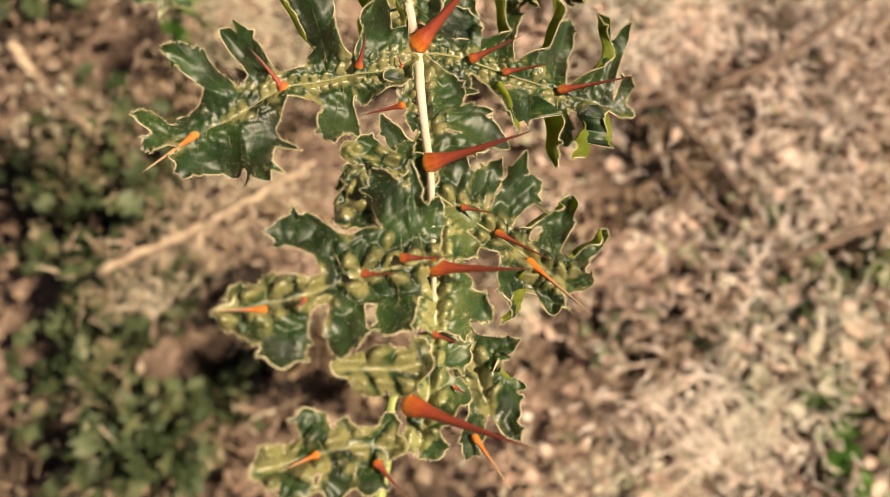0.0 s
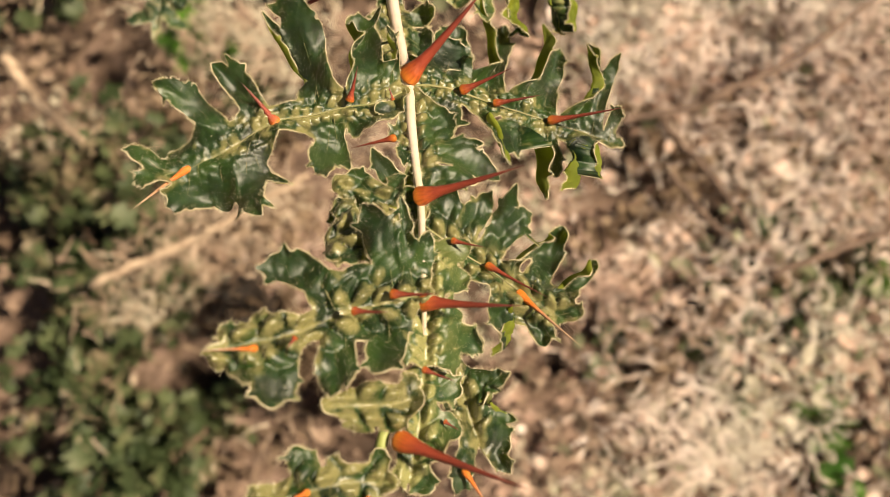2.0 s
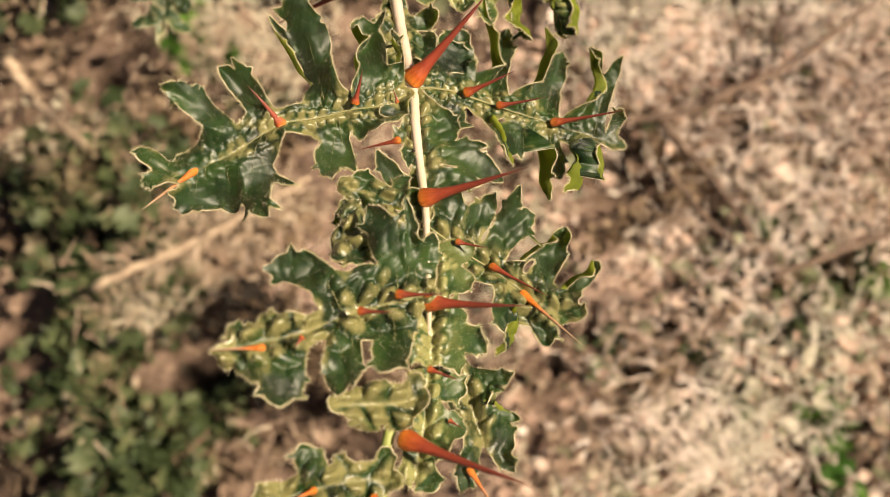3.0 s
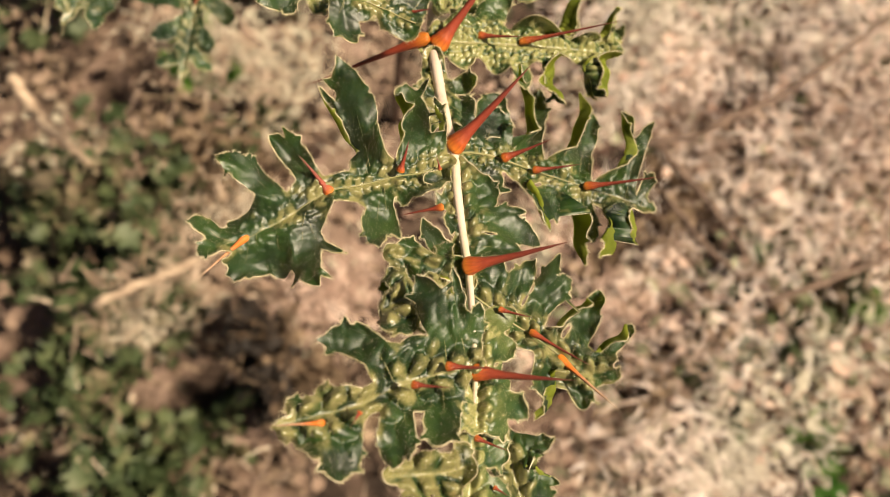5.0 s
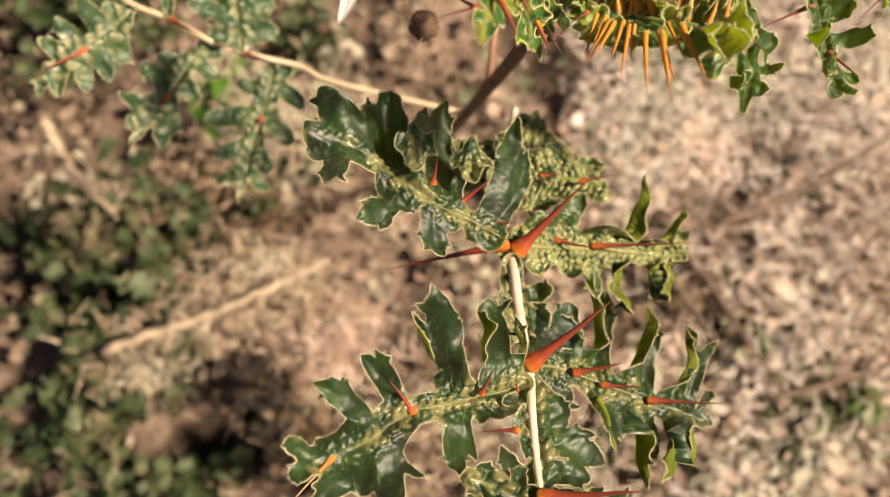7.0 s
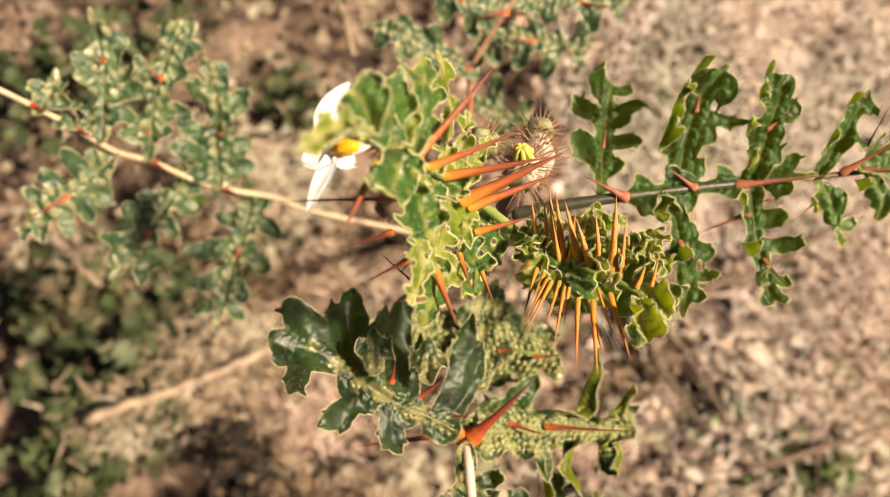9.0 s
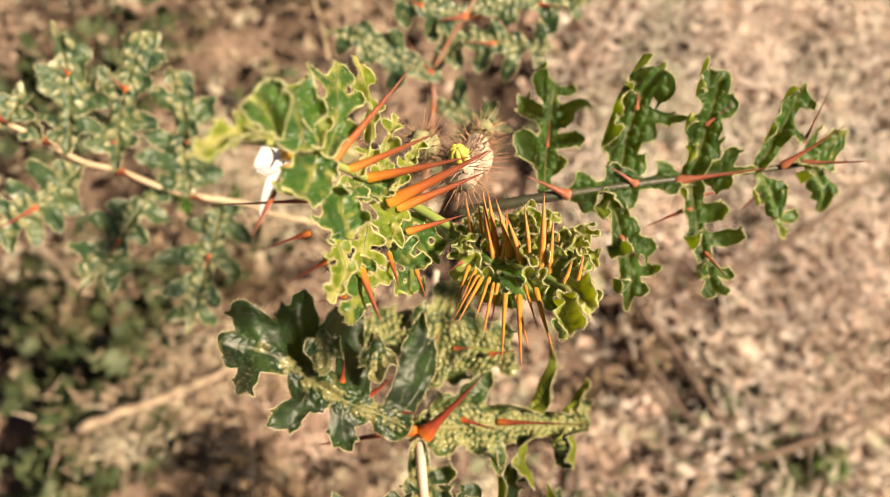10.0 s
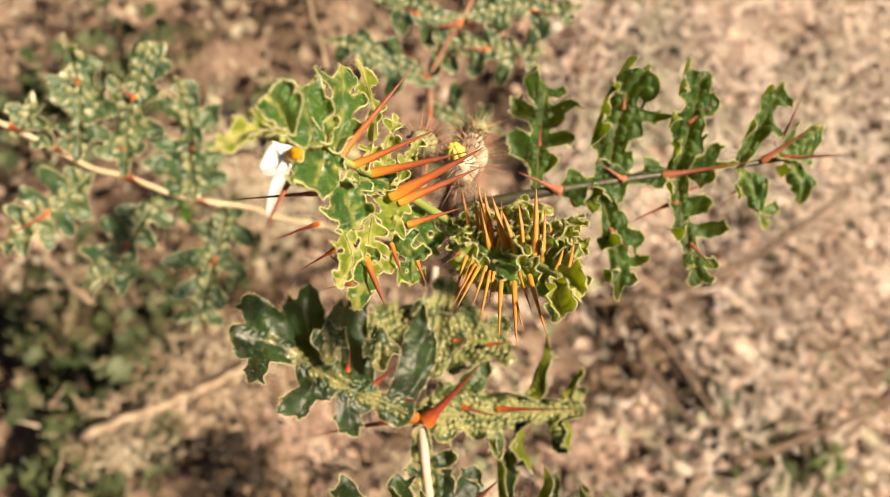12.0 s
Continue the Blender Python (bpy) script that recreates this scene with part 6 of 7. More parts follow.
leaflet(leaf_y, [(4.1, 109.5, 514.9), (4.3, 111.4, 514.6), (3.7, 112.7, 514.5)], 0.3, [(0.45, 3.2, 111.9, 512.5, 0.47, 0.6), (0.43, 5.6, 111.2, 513.9, 0.43, 0.5, 0, 0.5), (0.95, 3.1, 112.6, 511.9, 0.44, 0.4), (0.9, 5.4, 113.8, 512.1, 0.46, 0.3, 0, 0.79)], LIME, bump=0.7, rib=0.05, curly=0.5)
leaflet(leaf_y, [(5.3, 102.2, 521.3), (5.7, 103.2, 521.6), (6.0, 104.1, 522.1)], 0.3, [(0.18, 4.9, 104.9, 517.8, 0.37, 0.2), (0.2, 7.3, 103.4, 519.6, 0.4, 0.6, 0, 0.44), (0.51, 5.4, 106, 517.2, 0.39, 1), (0.59, 7.5, 104.8, 518.8, 0.37, 0.1, 0, 0.69)], LIME, bump=0.7, rib=0.05, curly=0.5)
leaflet(leaf_y, [(5.4, 106.1, 519.8), (5.9, 108.3, 519.5), (6.8, 109.0, 520.3)], 0.3, [(0.61, 5, 109.5, 514.7, 0.45, 0.9), (0.61, 7.6, 108.8, 516.2, 0.43, 0.1, 0, 0.46), (0.62, 6.3, 111.8, 513.7, 0.42, 0.8), (0.62, 7.8, 109.5, 515.8, 0.35, 0.2, 0, 0.73)], LIME, bump=0.7, rib=0.05, curly=0.5)
leaflet(leaf_y, [(6.4, 109.9, 516.1), (6.1, 112.3, 515.3), (5.6, 113.4, 515.3)], 0.3, [(0.63, 5.1, 112.4, 512.9, 0.46, 0), (0.51, 8, 112.5, 513.9, 0.43, 0.9, 0, 0.45), (0.97, 4.9, 113.6, 512, 0.36, 0.3), (1, 7.3, 115.1, 511.9, 0.47, 0.5, 0, 0.59)], LIME, bump=0.7, rib=0.05, curly=0.5)
leaflet(leaf_y, [(6.4, 101.6, 522.7), (5.9, 103.0, 522.4), (5.5, 103.9, 522.6)], 0.3, [(0.62, 5.4, 103.5, 518.9, 0.41, 0.9), (0.62, 7.9, 104.5, 519.1, 0.34, 0.2, 0, 0.56), (0.79, 5, 104.7, 517.9, 0.37, 0.6), (0.74, 7.2, 105.6, 518.2, 0.42, 0.1, 0, 0.72)], LIME, bump=0.7, rib=0.05, curly=0.5)
leaflet(leaf_y, [(7.7, 105.4, 519.0), (7.1, 106.9, 518.6), (7.5, 107.9, 519.1)], 0.3, [(0.4, 6.2, 106.4, 517.2, 0.41, 0.7), (0.39, 8.8, 108, 517.2, 0.4, 0.3, 0, 0.64), (0.65, 6.6, 109, 515.7, 0.4, 0.5), (0.75, 8.7, 108, 517.2, 0.45, 0.6, 0, 0.69)], LIME, bump=0.7, rib=0.05, curly=0.5)
leaflet(leaf_y, [(7.6, 109.1, 517.6), (7.4, 110.5, 517.5), (7.4, 111.1, 518.0)], 0.3, [(0.63, 6.3, 111.2, 514.1, 0.4, 0.6), (0.61, 9.1, 111.5, 515, 0.44, 0.7, 0, 0.62), (0.63, 6.6, 112.7, 513.2, 0.41, 0.2), (0.63, 9.2, 112.2, 514.6, 0.37, 0.7, 0, 0.5)], LIME, bump=0.7, rib=0.05, curly=0.5)
leaflet(leaf_y, [(9.3, 101.8, 524.2), (9.7, 103.8, 523.9), (9.7, 104.3, 524.5)], 0.3, [(0.73, 9, 104.8, 519.4, 0.34, 0.5), (0.73, 11.6, 103.9, 520.9, 0.36, 0.8, 0, 0.44), (0.73, 9.5, 105.9, 518.9, 0.38, 0.8), (0.73, 11.8, 105.5, 520, 0.35, 0.2, 0, 0.73)], LIME, bump=0.7, rib=0.05, curly=0.5)
leaflet(leaf_y, [(10.9, 105.6, 520.6), (10.6, 106.9, 520.6), (10.3, 107.5, 521.0)], 0.3, [(0.5, 9.8, 107.1, 518.2, 0.38, 0.2), (0.57, 12.5, 108.1, 518.6, 0.35, 1, 0, 0.54), (0.64, 9.7, 108.3, 517.4, 0.42, 0.3), (0.63, 12.2, 109.1, 517.8, 0.35, 0, 0, 0.62)], LIME, bump=0.7, rib=0.05, curly=0.5)
leaflet(leaf_y, [(9.6, 109.5, 518.7), (9.7, 110.9, 518.7), (10.0, 112.3, 518.8)], 0.3, [(0.61, 9.1, 112.6, 514.3, 0.38, 0.8), (0.6, 11.9, 112, 515.8, 0.39, 0, 0, 0.53), (1, 9.5, 114.4, 513.3, 0.43, 0.8), (1, 11.9, 113.4, 514.8, 0.38, 0.4, 0, 0.77)], LIME, bump=0.7, rib=0.05, curly=0.5)
leaflet(leaf_y, [(12.9, 102.9, 522.6), (13.0, 104.6, 522.4), (13.4, 105.3, 523.1)], 0.3, [(0.4, 12, 104.8, 520.5, 0.35, 0.6), (0.41, 14.3, 104.5, 521.6, 0.37, 0.2, 0, 0.47), (0.63, 13.2, 106.7, 519.7, 0.38, 0.8), (0.63, 14.4, 105.2, 521.2, 0.42, 0.2, 0, 0.8)], LIME, bump=0.7, rib=0.05, curly=0.5)
leaflet(leaf_y, [(11.8, 105.3, 521.8), (11.9, 106.2, 522.1), (11.5, 107.1, 522.3)], 0.3, [(0.28, 11.2, 107.8, 518.2, 0.37, 0.2), (0.26, 13.9, 107.1, 519.7, 0.36, 0.1, 0, 0.56), (0.87, 11.2, 108.1, 518.1, 0.36, 0.9), (0.78, 13.3, 108.5, 518.6, 0.43, 1, 0, 0.68)], LIME, bump=0.7, rib=0.05, curly=0.5)
leaflet(leaf_y, [(13.7, 101.0, 526.4), (14.2, 102.0, 526.8), (14.3, 102.9, 527.2)], 0.3, [(0.3, 14.1, 104.5, 521.6, 0.41, 0.4), (0.21, 16.1, 102.3, 523.8, 0.36, 0.8, 0, 0.46), (0.56, 14.5, 104.4, 521.7, 0.34, 0.2), (0.56, 16.1, 103.9, 522.7, 0.42, 0.3, 0, 0.75)], LIME, bump=0.7, rib=0.05, curly=0.5)
leaflet(leaf_y, [(14.6, 106.2, 521.7), (14.7, 107.3, 521.9), (14.6, 109.2, 521.5)], 0.3, [(0.54, 13.9, 108.8, 518.6, 0.37, 0.9), (0.54, 16.4, 107.8, 520.2, 0.44, 0.5, 0, 0.59), (1, 14.3, 109.7, 518.2, 0.45, 0.4), (1, 16.3, 110.1, 518.7, 0.4, 0.3, 0, 0.75)], LIME, bump=0.7, rib=0.05, curly=0.5)
leaflet(leaf_y, [(11.1, 100.0, 525.5), (13.1, 100.4, 526.9), (14.2, 98.3, 529.6)], 0.3, [(0.06, 13.3, 103.2, 522.1, 0.35, 0.9), (0, 13, 99.6, 524.4, 0.33, 0.2, 0, 0.72), (0.28, 15.2, 101.6, 523.9, 0.43, 0.5), (0.33, 13.9, 99.2, 525, 0.37, 0.8, 0, 0.48)], LIME, bump=0.7, rib=0.05, curly=0.5)
leaflet(leaf_y, [(0.2, 100.2, 519.5), (1.6, 97.2, 522.9), (1.0, 94.7, 525.3)], 0.3, [(0.12, 2.3, 99.8, 520.1, 0.33, 0.8), (0.15, 0.1, 97.4, 520.8, 0.34, 0.7, 0, 0.59), (0.53, 2.3, 95.9, 522.7, 0.34, 0.7), (0.46, 0.4, 96.8, 521.3, 0.43, 0.4, 0, 0.67)], LIME, bump=0.7, rib=0.05, curly=0.5)
leaflet(leaf_y, [(5.5, 99.6, 523.1), (6.9, 96.9, 526.3), (6.9, 94.6, 528.7)], 0.3, [(0.02, 7.8, 99.5, 522.4, 0.35, 0.8), (0, 5.7, 97.5, 522.9, 0.36, 0.1, 0, 0.64), (0.32, 8.3, 97.1, 524.2, 0.42, 0.9), (0.35, 6.4, 96.1, 524.1, 0.33, 0.2, 0, 0.72)], LIME, bump=0.7, rib=0.05, curly=0.5)
# ---- end of leaves ----


def flower(centre, normal, tip_way, petals):
    """White flower; petals: (turn in degrees, length, half-width, droop); a cone of orange anthers along tip_way. Millimetres."""
    c = np.array(centre, float)
    nrm = Vector(normal).normalized()
    frame_m = nrm.to_track_quat("Z", "Y").to_matrix()
    v, f = tube([c - np.array(nrm) * 8, c - np.array(nrm) * 3, c], (0.7, 0.8, 1.2), 8)
    root = under(new("flower", mesh_from("flower", np.array(v) / 1000, f, (LIME_STEM,))), plant)
    tagged(root, "white flower with crumpled petals and orange anthers")
    for k, (degrees, size, broad, droop) in enumerate(petals):
        vs, fs = [], []
        nu, nv = 16, 9
        turn = radians(degrees)
        for layer in (0, -0.22):
            for i in range(nu + 1):
                u = i / nu
                half = broad * math.sin(math.pi * min(1, u * 0.9 + 0.09)) ** 0.65 * (1.1 - 0.25 * u)
                for j in range(nv + 1):
                    s = 2 * j / nv - 1
                    x, y = size * u, half * s + 0.10 * broad * math.sin(4 * u + 2 * k)
                    z = size * (0.25 * u - droop * u * u) + 0.22 * broad * s * s + 0.10 * broad * math.sin(6 * u + 3 * s + k) - 0.12 * broad * math.exp(-(s / 0.18) ** 2) + layer
                    q = frame_m @ Vector((x * math.cos(turn) - y * math.sin(turn), x * math.sin(turn) + y * math.cos(turn), z))
                    vs.append(tuple((c + np.array(q)) / 1000))
        m = (nu + 1) * (nv + 1)
        idx = lambda i, j, l: l * m + i * (nv + 1) + j
        for i in range(nu):
            for j in range(nv):
                fs.append((idx(i, j, 0), idx(i + 1, j, 0), idx(i + 1, j + 1, 0), idx(i, j + 1, 0)))
                fs.append((idx(i, j + 1, 1), idx(i + 1, j + 1, 1), idx(i + 1, j, 1), idx(i, j, 1)))
        for i in range(nu):
            for j in (0, nv):
                fs.append((idx(i, j, 0), idx(i, j, 1), idx(i + 1, j, 1), idx(i + 1, j, 0)))
        for j in range(nv):
            fs.append((idx(nu, j, 0), idx(nu, j, 1), idx(nu, j + 1, 1), idx(nu, j + 1, 0)))
        under(new("petal", mesh_from("petal", vs, fs, (PETAL,))), root)
    cone = Vector(tip_way).normalized().to_track_quat("Z", "Y").to_matrix()
    for k in range(5):
        a = 2 * math.pi * k / 5
        q = lambda r, h: c + np.array(nrm) * 1.2 + np.array(cone @ Vector((r * math.cos(a), r * math.sin(a), h)))
        v, f = tube([q(0.9, -0.5), q(1.25, 2.0), q(0.75, 4.8), q(0.5, 5.4)], (0.7, 0.95, 0.75, 0.2), 8)
        under(new("anther", mesh_from("anther", np.array(v) / 1000, f, (ANTHER,))), root)


def bud(centre, way, radius, mat, spines, seed, core=None):
    """Spiny calyx round an unopened bud. Millimetres."""
    rng = np.random.default_rng(seed)
    c, w = np.array(centre, float), Vector(way).normalized()
    m = w.to_track_quat("Z", "Y").to_matrix()
    vs, fs, nu, nv = [], [], 14, 20
    for i in range(nu + 1):
        t = i / nu
        for j in range(nv):
            a = 2 * math.pi * j / nv
            r = radius * math.sin(math.pi * (0.04 + 0.92 * t)) ** 0.75 * (1 + 0.07 * math.cos(5 * a)) * (1 + rng.uniform(-0.03, 0.03))
            vs.append(tuple((c + np.array(m @ Vector((r * math.cos(a), r * math.sin(a), radius * 2.6 * (t - 0.5))))) / 1000))
    for i in range(nu):
        for j in range(nv):
            fs.append((i * nv + j, i * nv + (j + 1) % nv, (i + 1) * nv + (j + 1) % nv, (i + 1) * nv + j))
    fs.append(tuple(range(nv))[::-1])
    fs.append(tuple(range(nu * nv, (nu + 1) * nv)))
    root = under(new("flower_bud", mesh_from("flower_bud", vs, fs, (mat,))), plant)
    tagged(root, "bristly flower bud with tan spines")
    for _ in range(spines):
        a, t = rng.uniform(0, 6.283), rng.uniform(-0.9, 0.95)
        d = np.array(m @ Vector((math.cos(a), math.sin(a), 0.9 * t + 0.15))) + rng.normal(0, 0.12, 3)
        d /= np.linalg.norm(d)
        foot = c + np.array(m @ Vector((0.85 * radius * math.cos(a) * math.cos(t), 0.85 * radius * math.sin(a) * math.cos(t), 1.15 * radius * t)))
        thorn(root, foot, foot + d * rng.uniform(1.6, 5.4), 0.14, SPINE, "spine")
    if core:
        for k in range(7):
            a = 2 * math.pi * k / 7
            q = lambda r, h: c + np.array(m @ Vector((r * math.cos(a), r * math.sin(a), h)))
            v, f = tube([q(radius * 0.28, radius * 0.9), q(radius * 0.40, radius * 1.35), q(radius * 0.2, radius * 1.7), q(0.1, radius * 1.8)], (radius * 0.15, radius * 0.18, radius * 0.13, 0.1), 7)
            under(new("sepal", mesh_from("sepal", np.array(v) / 1000, f, (core,))), root)


# ---- flowers and buds ----
flower((-39.7, 132.8, 484.0), (-0.05, -0.15, 1.0), (0.85, 0.1, 0.5), [(104, 14.5, 5.0, 0.30), (76, 11.5, 5.4, 0.25), (222, 7.5, 3.6, 0.30), (268, 14.0, 1.9, 0.45), (345, 5.0, 2.6, 0.6)])
bud((-4.6, 121.0, 512.0), (-0.25, 0.25, 1.0), 3.5, CALYX, 210, 3, CORE)
bud((-2.4, 124.6, 509.0), (0.15, 0.85, 0.45), 3.5, CALYX, 190, 13)
bud((-11.4, 126.9, 508.0), (-0.5, 0.3, 0.8), 2.7, CALYX_GREEN, 110, 4)
bud((-5.0, 117.5, 490.0), (0.0, -0.4, 1.0), 2.4, DRY_BROWN, 40, 5)
bud((-29.8, 141.4, 468.0), (-0.3, 0.0, 1.0), 3.6, CALYX_GREEN, 120, 6)
bud((-1.5, 131.9, 504.0), (0.4, 0.3, 0.8), 2.7, CALYX_GREEN, 110, 9)
bud((-28.1, 127.0, 470.0), (-0.2, -0.5, 0.6), 3.2, DRY_BROWN, 50, 12)
# ---- end of flowers ----


# ---- ground ----
def near_far(reach, fine, step):
    inner = np.arange(-fine, fine + step / 2, step)
    outer = fine * (reach / fine) ** (np.arange(1, 13) / 12)
    return np.r_[-outer[::-1], inner, outer]


def ground_height(x, y):
    return 0.018 * np.sin(7 * x + 1) * np.sin(6 * y + 2) + 0.008 * np.sin(23 * x + 3) * np.sin(19 * y) + 0.004 * np.sin(61 * x) * np.sin(57 * y + 1)


gx = near_far(60, 0.8, 0.02)
gy = near_far(60, 0.8, 0.02)
X, Y = np.meshgrid(gx, gy, indexing="ij")
Z = ground_height(X, Y) * (np.hypot(X, Y) < 3)
n1, n2 = X.shape
verts = np.c_[X.ravel(), Y.ravel() + 0.1, Z.ravel()]
faces = [(i * n2 + j, (i + 1) * n2 + j, (i + 1) * n2 + j + 1, i * n2 + j + 1) for i in range(n1 - 1) for j in range(n2 - 1)]
tagged(new("ground", mesh_from("ground", verts, faces, (SOIL,))), "bare brown soil under dry plant litter", "ground", kind="structure")


def ribbons(name, label, category, mat, places, length, width, rise, seed, bend=0.5):
    """Many curved dry blades lying or leaning about, as one mesh."""
    rng = np.random.default_rng(seed)
    verts, faces = [], []
    for x, y, z in places:
        a, l, w = rng.uniform(0, 6.283), rng.uniform(*length), rng.uniform(*width)
        up = rng.uniform(*rise)
        turn = rng.normal(0, bend)
        p = np.array((x, y, z + ground_height(x, y) + 0.004))
        base = len(verts)
        steps = 3
        for i in range(steps + 1):
            t = i / steps
            side = np.array((-math.sin(a), math.cos(a), rng.uniform(-0.5, 0.5)))
            half = w * (0.9 - 0.7 * t)
            verts += [p - side * half, p + np.array((0, 0, half * 0.5)), p + side * half]
            p = p + l / steps * np.array((math.cos(a) * math.cos(up), math.sin(a) * math.cos(up), math.sin(up)))
            a += turn / steps
            up -= 0.25 * abs(up) + 0.04
        for i in range(steps):
            b = base + 3 * i
            faces += [(b, b + 1, b + 4, b + 3), (b + 1, b + 2, b + 5, b + 4)]
    return tagged(new(name, mesh_from(name, verts, faces, (mat,))), label, category, kind="stuff")


def small_leaves(name, label, category, mat, places, size, tilt, seed, lobed=False):
    """Many small cupped leaves as one mesh."""
    rng = np.random.default_rng(seed)
    verts, faces = [], []
    for x, y, z in places:
        s = rng.uniform(*size)
        m = Euler((rng.normal(0, tilt), rng.normal(0, tilt), rng.uniform(0, 6.283))).to_matrix()
        base = len(verts)
        wide = rng.uniform(0.3, 0.5)
        cup = rng.uniform(-0.5, 0.6)
        for i in range(6):
            t = i / 5
            half = wide * math.sin(math.pi * min(0.97, 0.06 + t * 0.94)) ** 0.8
            if lobed:
                half *= 1.35 if i % 2 else 0.5
            for q in (-1, 0, 1):
                v = m @ Vector((t - 0.5, half * q, cup * (t - 0.5) ** 2 + 0.25 * half * q * q)) * s
                verts.append((x + v.x, y + v.y, z + v.z))
        for i in range(5):
            b = base + 3 * i
            faces += [(b, b + 3, b + 4, b + 1), (b + 1, b + 4, b + 5, b + 2)]
    return tagged(new(name, mesh_from(name, verts, faces, (mat,))), label, category, kind="stuff" if label else "")


def cover(x, y):
    """How thickly the litter lies: in tufts with bare gaps, thinning out away from the plant."""
    n = noise.noise(Vector((x * 9, y * 9, 3.0))) + 0.8 * noise.noise(Vector((x * 24, y * 24, 8.0)))
    return min(1, max(0.10, 0.48 + 1.3 * n)) * math.exp(-max(0.0, math.hypot(x, y - 0.2) - 0.45) * 3.5)


def spread(rng, count, x0, x1, y0, y1, z0, z1):
    """Places in tufts that leave uneven bare gaps between them; the tufts stand higher."""
    out = []
    while len(out) < count:
        x, y = rng.uniform(x0, x1), rng.uniform(y0, y1)
        x += rng.normal(0, 0.03)
        c = cover(x, y)
        if rng.random() < c:
            out.append((x, y, z0 + (z1 - z0) * rng.random() ** 1.5 * (0.3 + 0.9 * c)))
    return np.array(out)


g = np.random.default_rng(21)
P = np.c_[g.uniform(0.12, 0.75, 24000), g.uniform(0.06, 0.80, 24000), g.uniform(0.02, 0.08, 24000)]
P = P[P[:, 1] + 0.4 * P[:, 0] + g.normal(0, 0.06, len(P)) > 0.24]
P = P[[g.random() < 0.15 + cover(x, y) for x, y, z in P]]
ribbons("dry_grass", "sun-bleached matted straw, almost white", "dry grass", BLEACHED, P, (0.006, 0.022), (0.0004, 0.0011), (-0.1, 0.9), 35, 0.9)
P = np.c_[g.uniform(0.18, 0.60, 420), g.uniform(0.22, 0.64, 420), g.uniform(0.05, 0.11, 420)]
ribbons("dry_grass", "long curved bleached grass blades", "dry grass", BLEACHED, P, (0.02, 0.06), (0.0004, 0.0009), (-0.1, 0.5), 37, 1.6)
P = np.c_[g.normal(0.156, 0.022, 70), g.normal(0.018, 0.022, 70), g.uniform(0.03, 0.07, 70)]
ribbons("dry_grass", "bright tuft of broad bleached grass blades", "dry grass", BLEACHED, P, (0.012, 0.032), (0.0006, 0.0015), (0.0, 0.7), 39, 0.6)
P = np.c_[g.uniform(0.08, 0.75, 10000), g.uniform(0.27, 0.80, 10000), g.uniform(0.03, 0.09, 10000)]
ribbons("dry_grass", "white matted straw over dry ground", "dry grass", BLEACHED, P, (0.006, 0.022), (0.0004, 0.0011), (-0.1, 0.9), 41, 0.9)
ribbons("dry_grass", "sun-bleached tufts of straw", "dry grass", BLEACHED, spread(g, 8000, 0.10, 0.95, -0.25, 0.9, 0.02, 0.10), (0.006, 0.020), (0.0004, 0.0010), (-0.1, 0.9), 36, 0.7)
ribbons("dry_grass", "tangle of pale dry grass on the ground", "dry grass", STRAW, spread(g, 14000, -0.08, 0.85, -0.40, 1.0, 0.0, 0.08), (0.006, 0.020), (0.0004, 0.0010), (-0.1, 0.9), 5, 0.7)
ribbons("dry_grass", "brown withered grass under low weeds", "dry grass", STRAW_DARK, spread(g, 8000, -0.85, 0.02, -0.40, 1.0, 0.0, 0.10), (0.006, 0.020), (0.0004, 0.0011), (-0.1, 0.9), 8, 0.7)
ribbons("dry_grass", "bleached straw lying over brown grass", "dry grass", STRAW, spread(g, 1800, -0.85, 0.0, -0.40, 1.0, 0.02, 0.14), (0.006, 0.020), (0.0004, 0.0010), (-0.1, 0.9), 9, 0.7)
P = spread(g, 10000, -0.85, 0.85, -0.40, 1.0, 0.003, 0.05)
P[:, 2] += ground_height(P[:, 0], P[:, 1])
small_leaves("leaf_litter", "brown curled dead leaves scattered on the soil", "leaf litter", LITTER, P, (0.005, 0.015), 0.6, 6)
P = spread(g, 6000, 0.04, 0.85, -0.40, 1.0, 0.01, 0.07)
small_leaves("leaf_litter", "pinkish bleached curled dead leaves on dry grass", "leaf litter", PINK_LITTER, P, (0.005, 0.013), 0.8, 66)
P = spread(g, 1500, 0.04, 0.85, -0.40, 1.0, 0.02, 0.08)
small_leaves("leaf_litter", "whitish bleached dead leaves on dry grass", "leaf litter", BLEACHED, P, (0.004, 0.011), 0.9, 68)
P = spread(g, 2000, 0.0, 0.85, -0.40, 1.0, 0.01, 0.07)
small_leaves("low_weed", "grey-green dusty weed leaves among dry grass", "weed", SAGE, P + (0.03, 0.04, 0.0), (0.006, 0.016), 0.8, 67, True)


def straw_heap(x, y, wide, tall, count, mat, seed, label):
    """A loose heap of short straw between the weeds."""
    rng = np.random.default_rng(seed)
    count *= 4
    q = np.c_[rng.normal(x, wide, count), rng.normal(y, wide * 0.6, count), tall * rng.random(count)]
    ribbons("straw_heap", label, "dry grass", mat, q, (0.005, 0.016), (0.0004, 0.0012), (-0.1, 0.8), seed, 0.9)


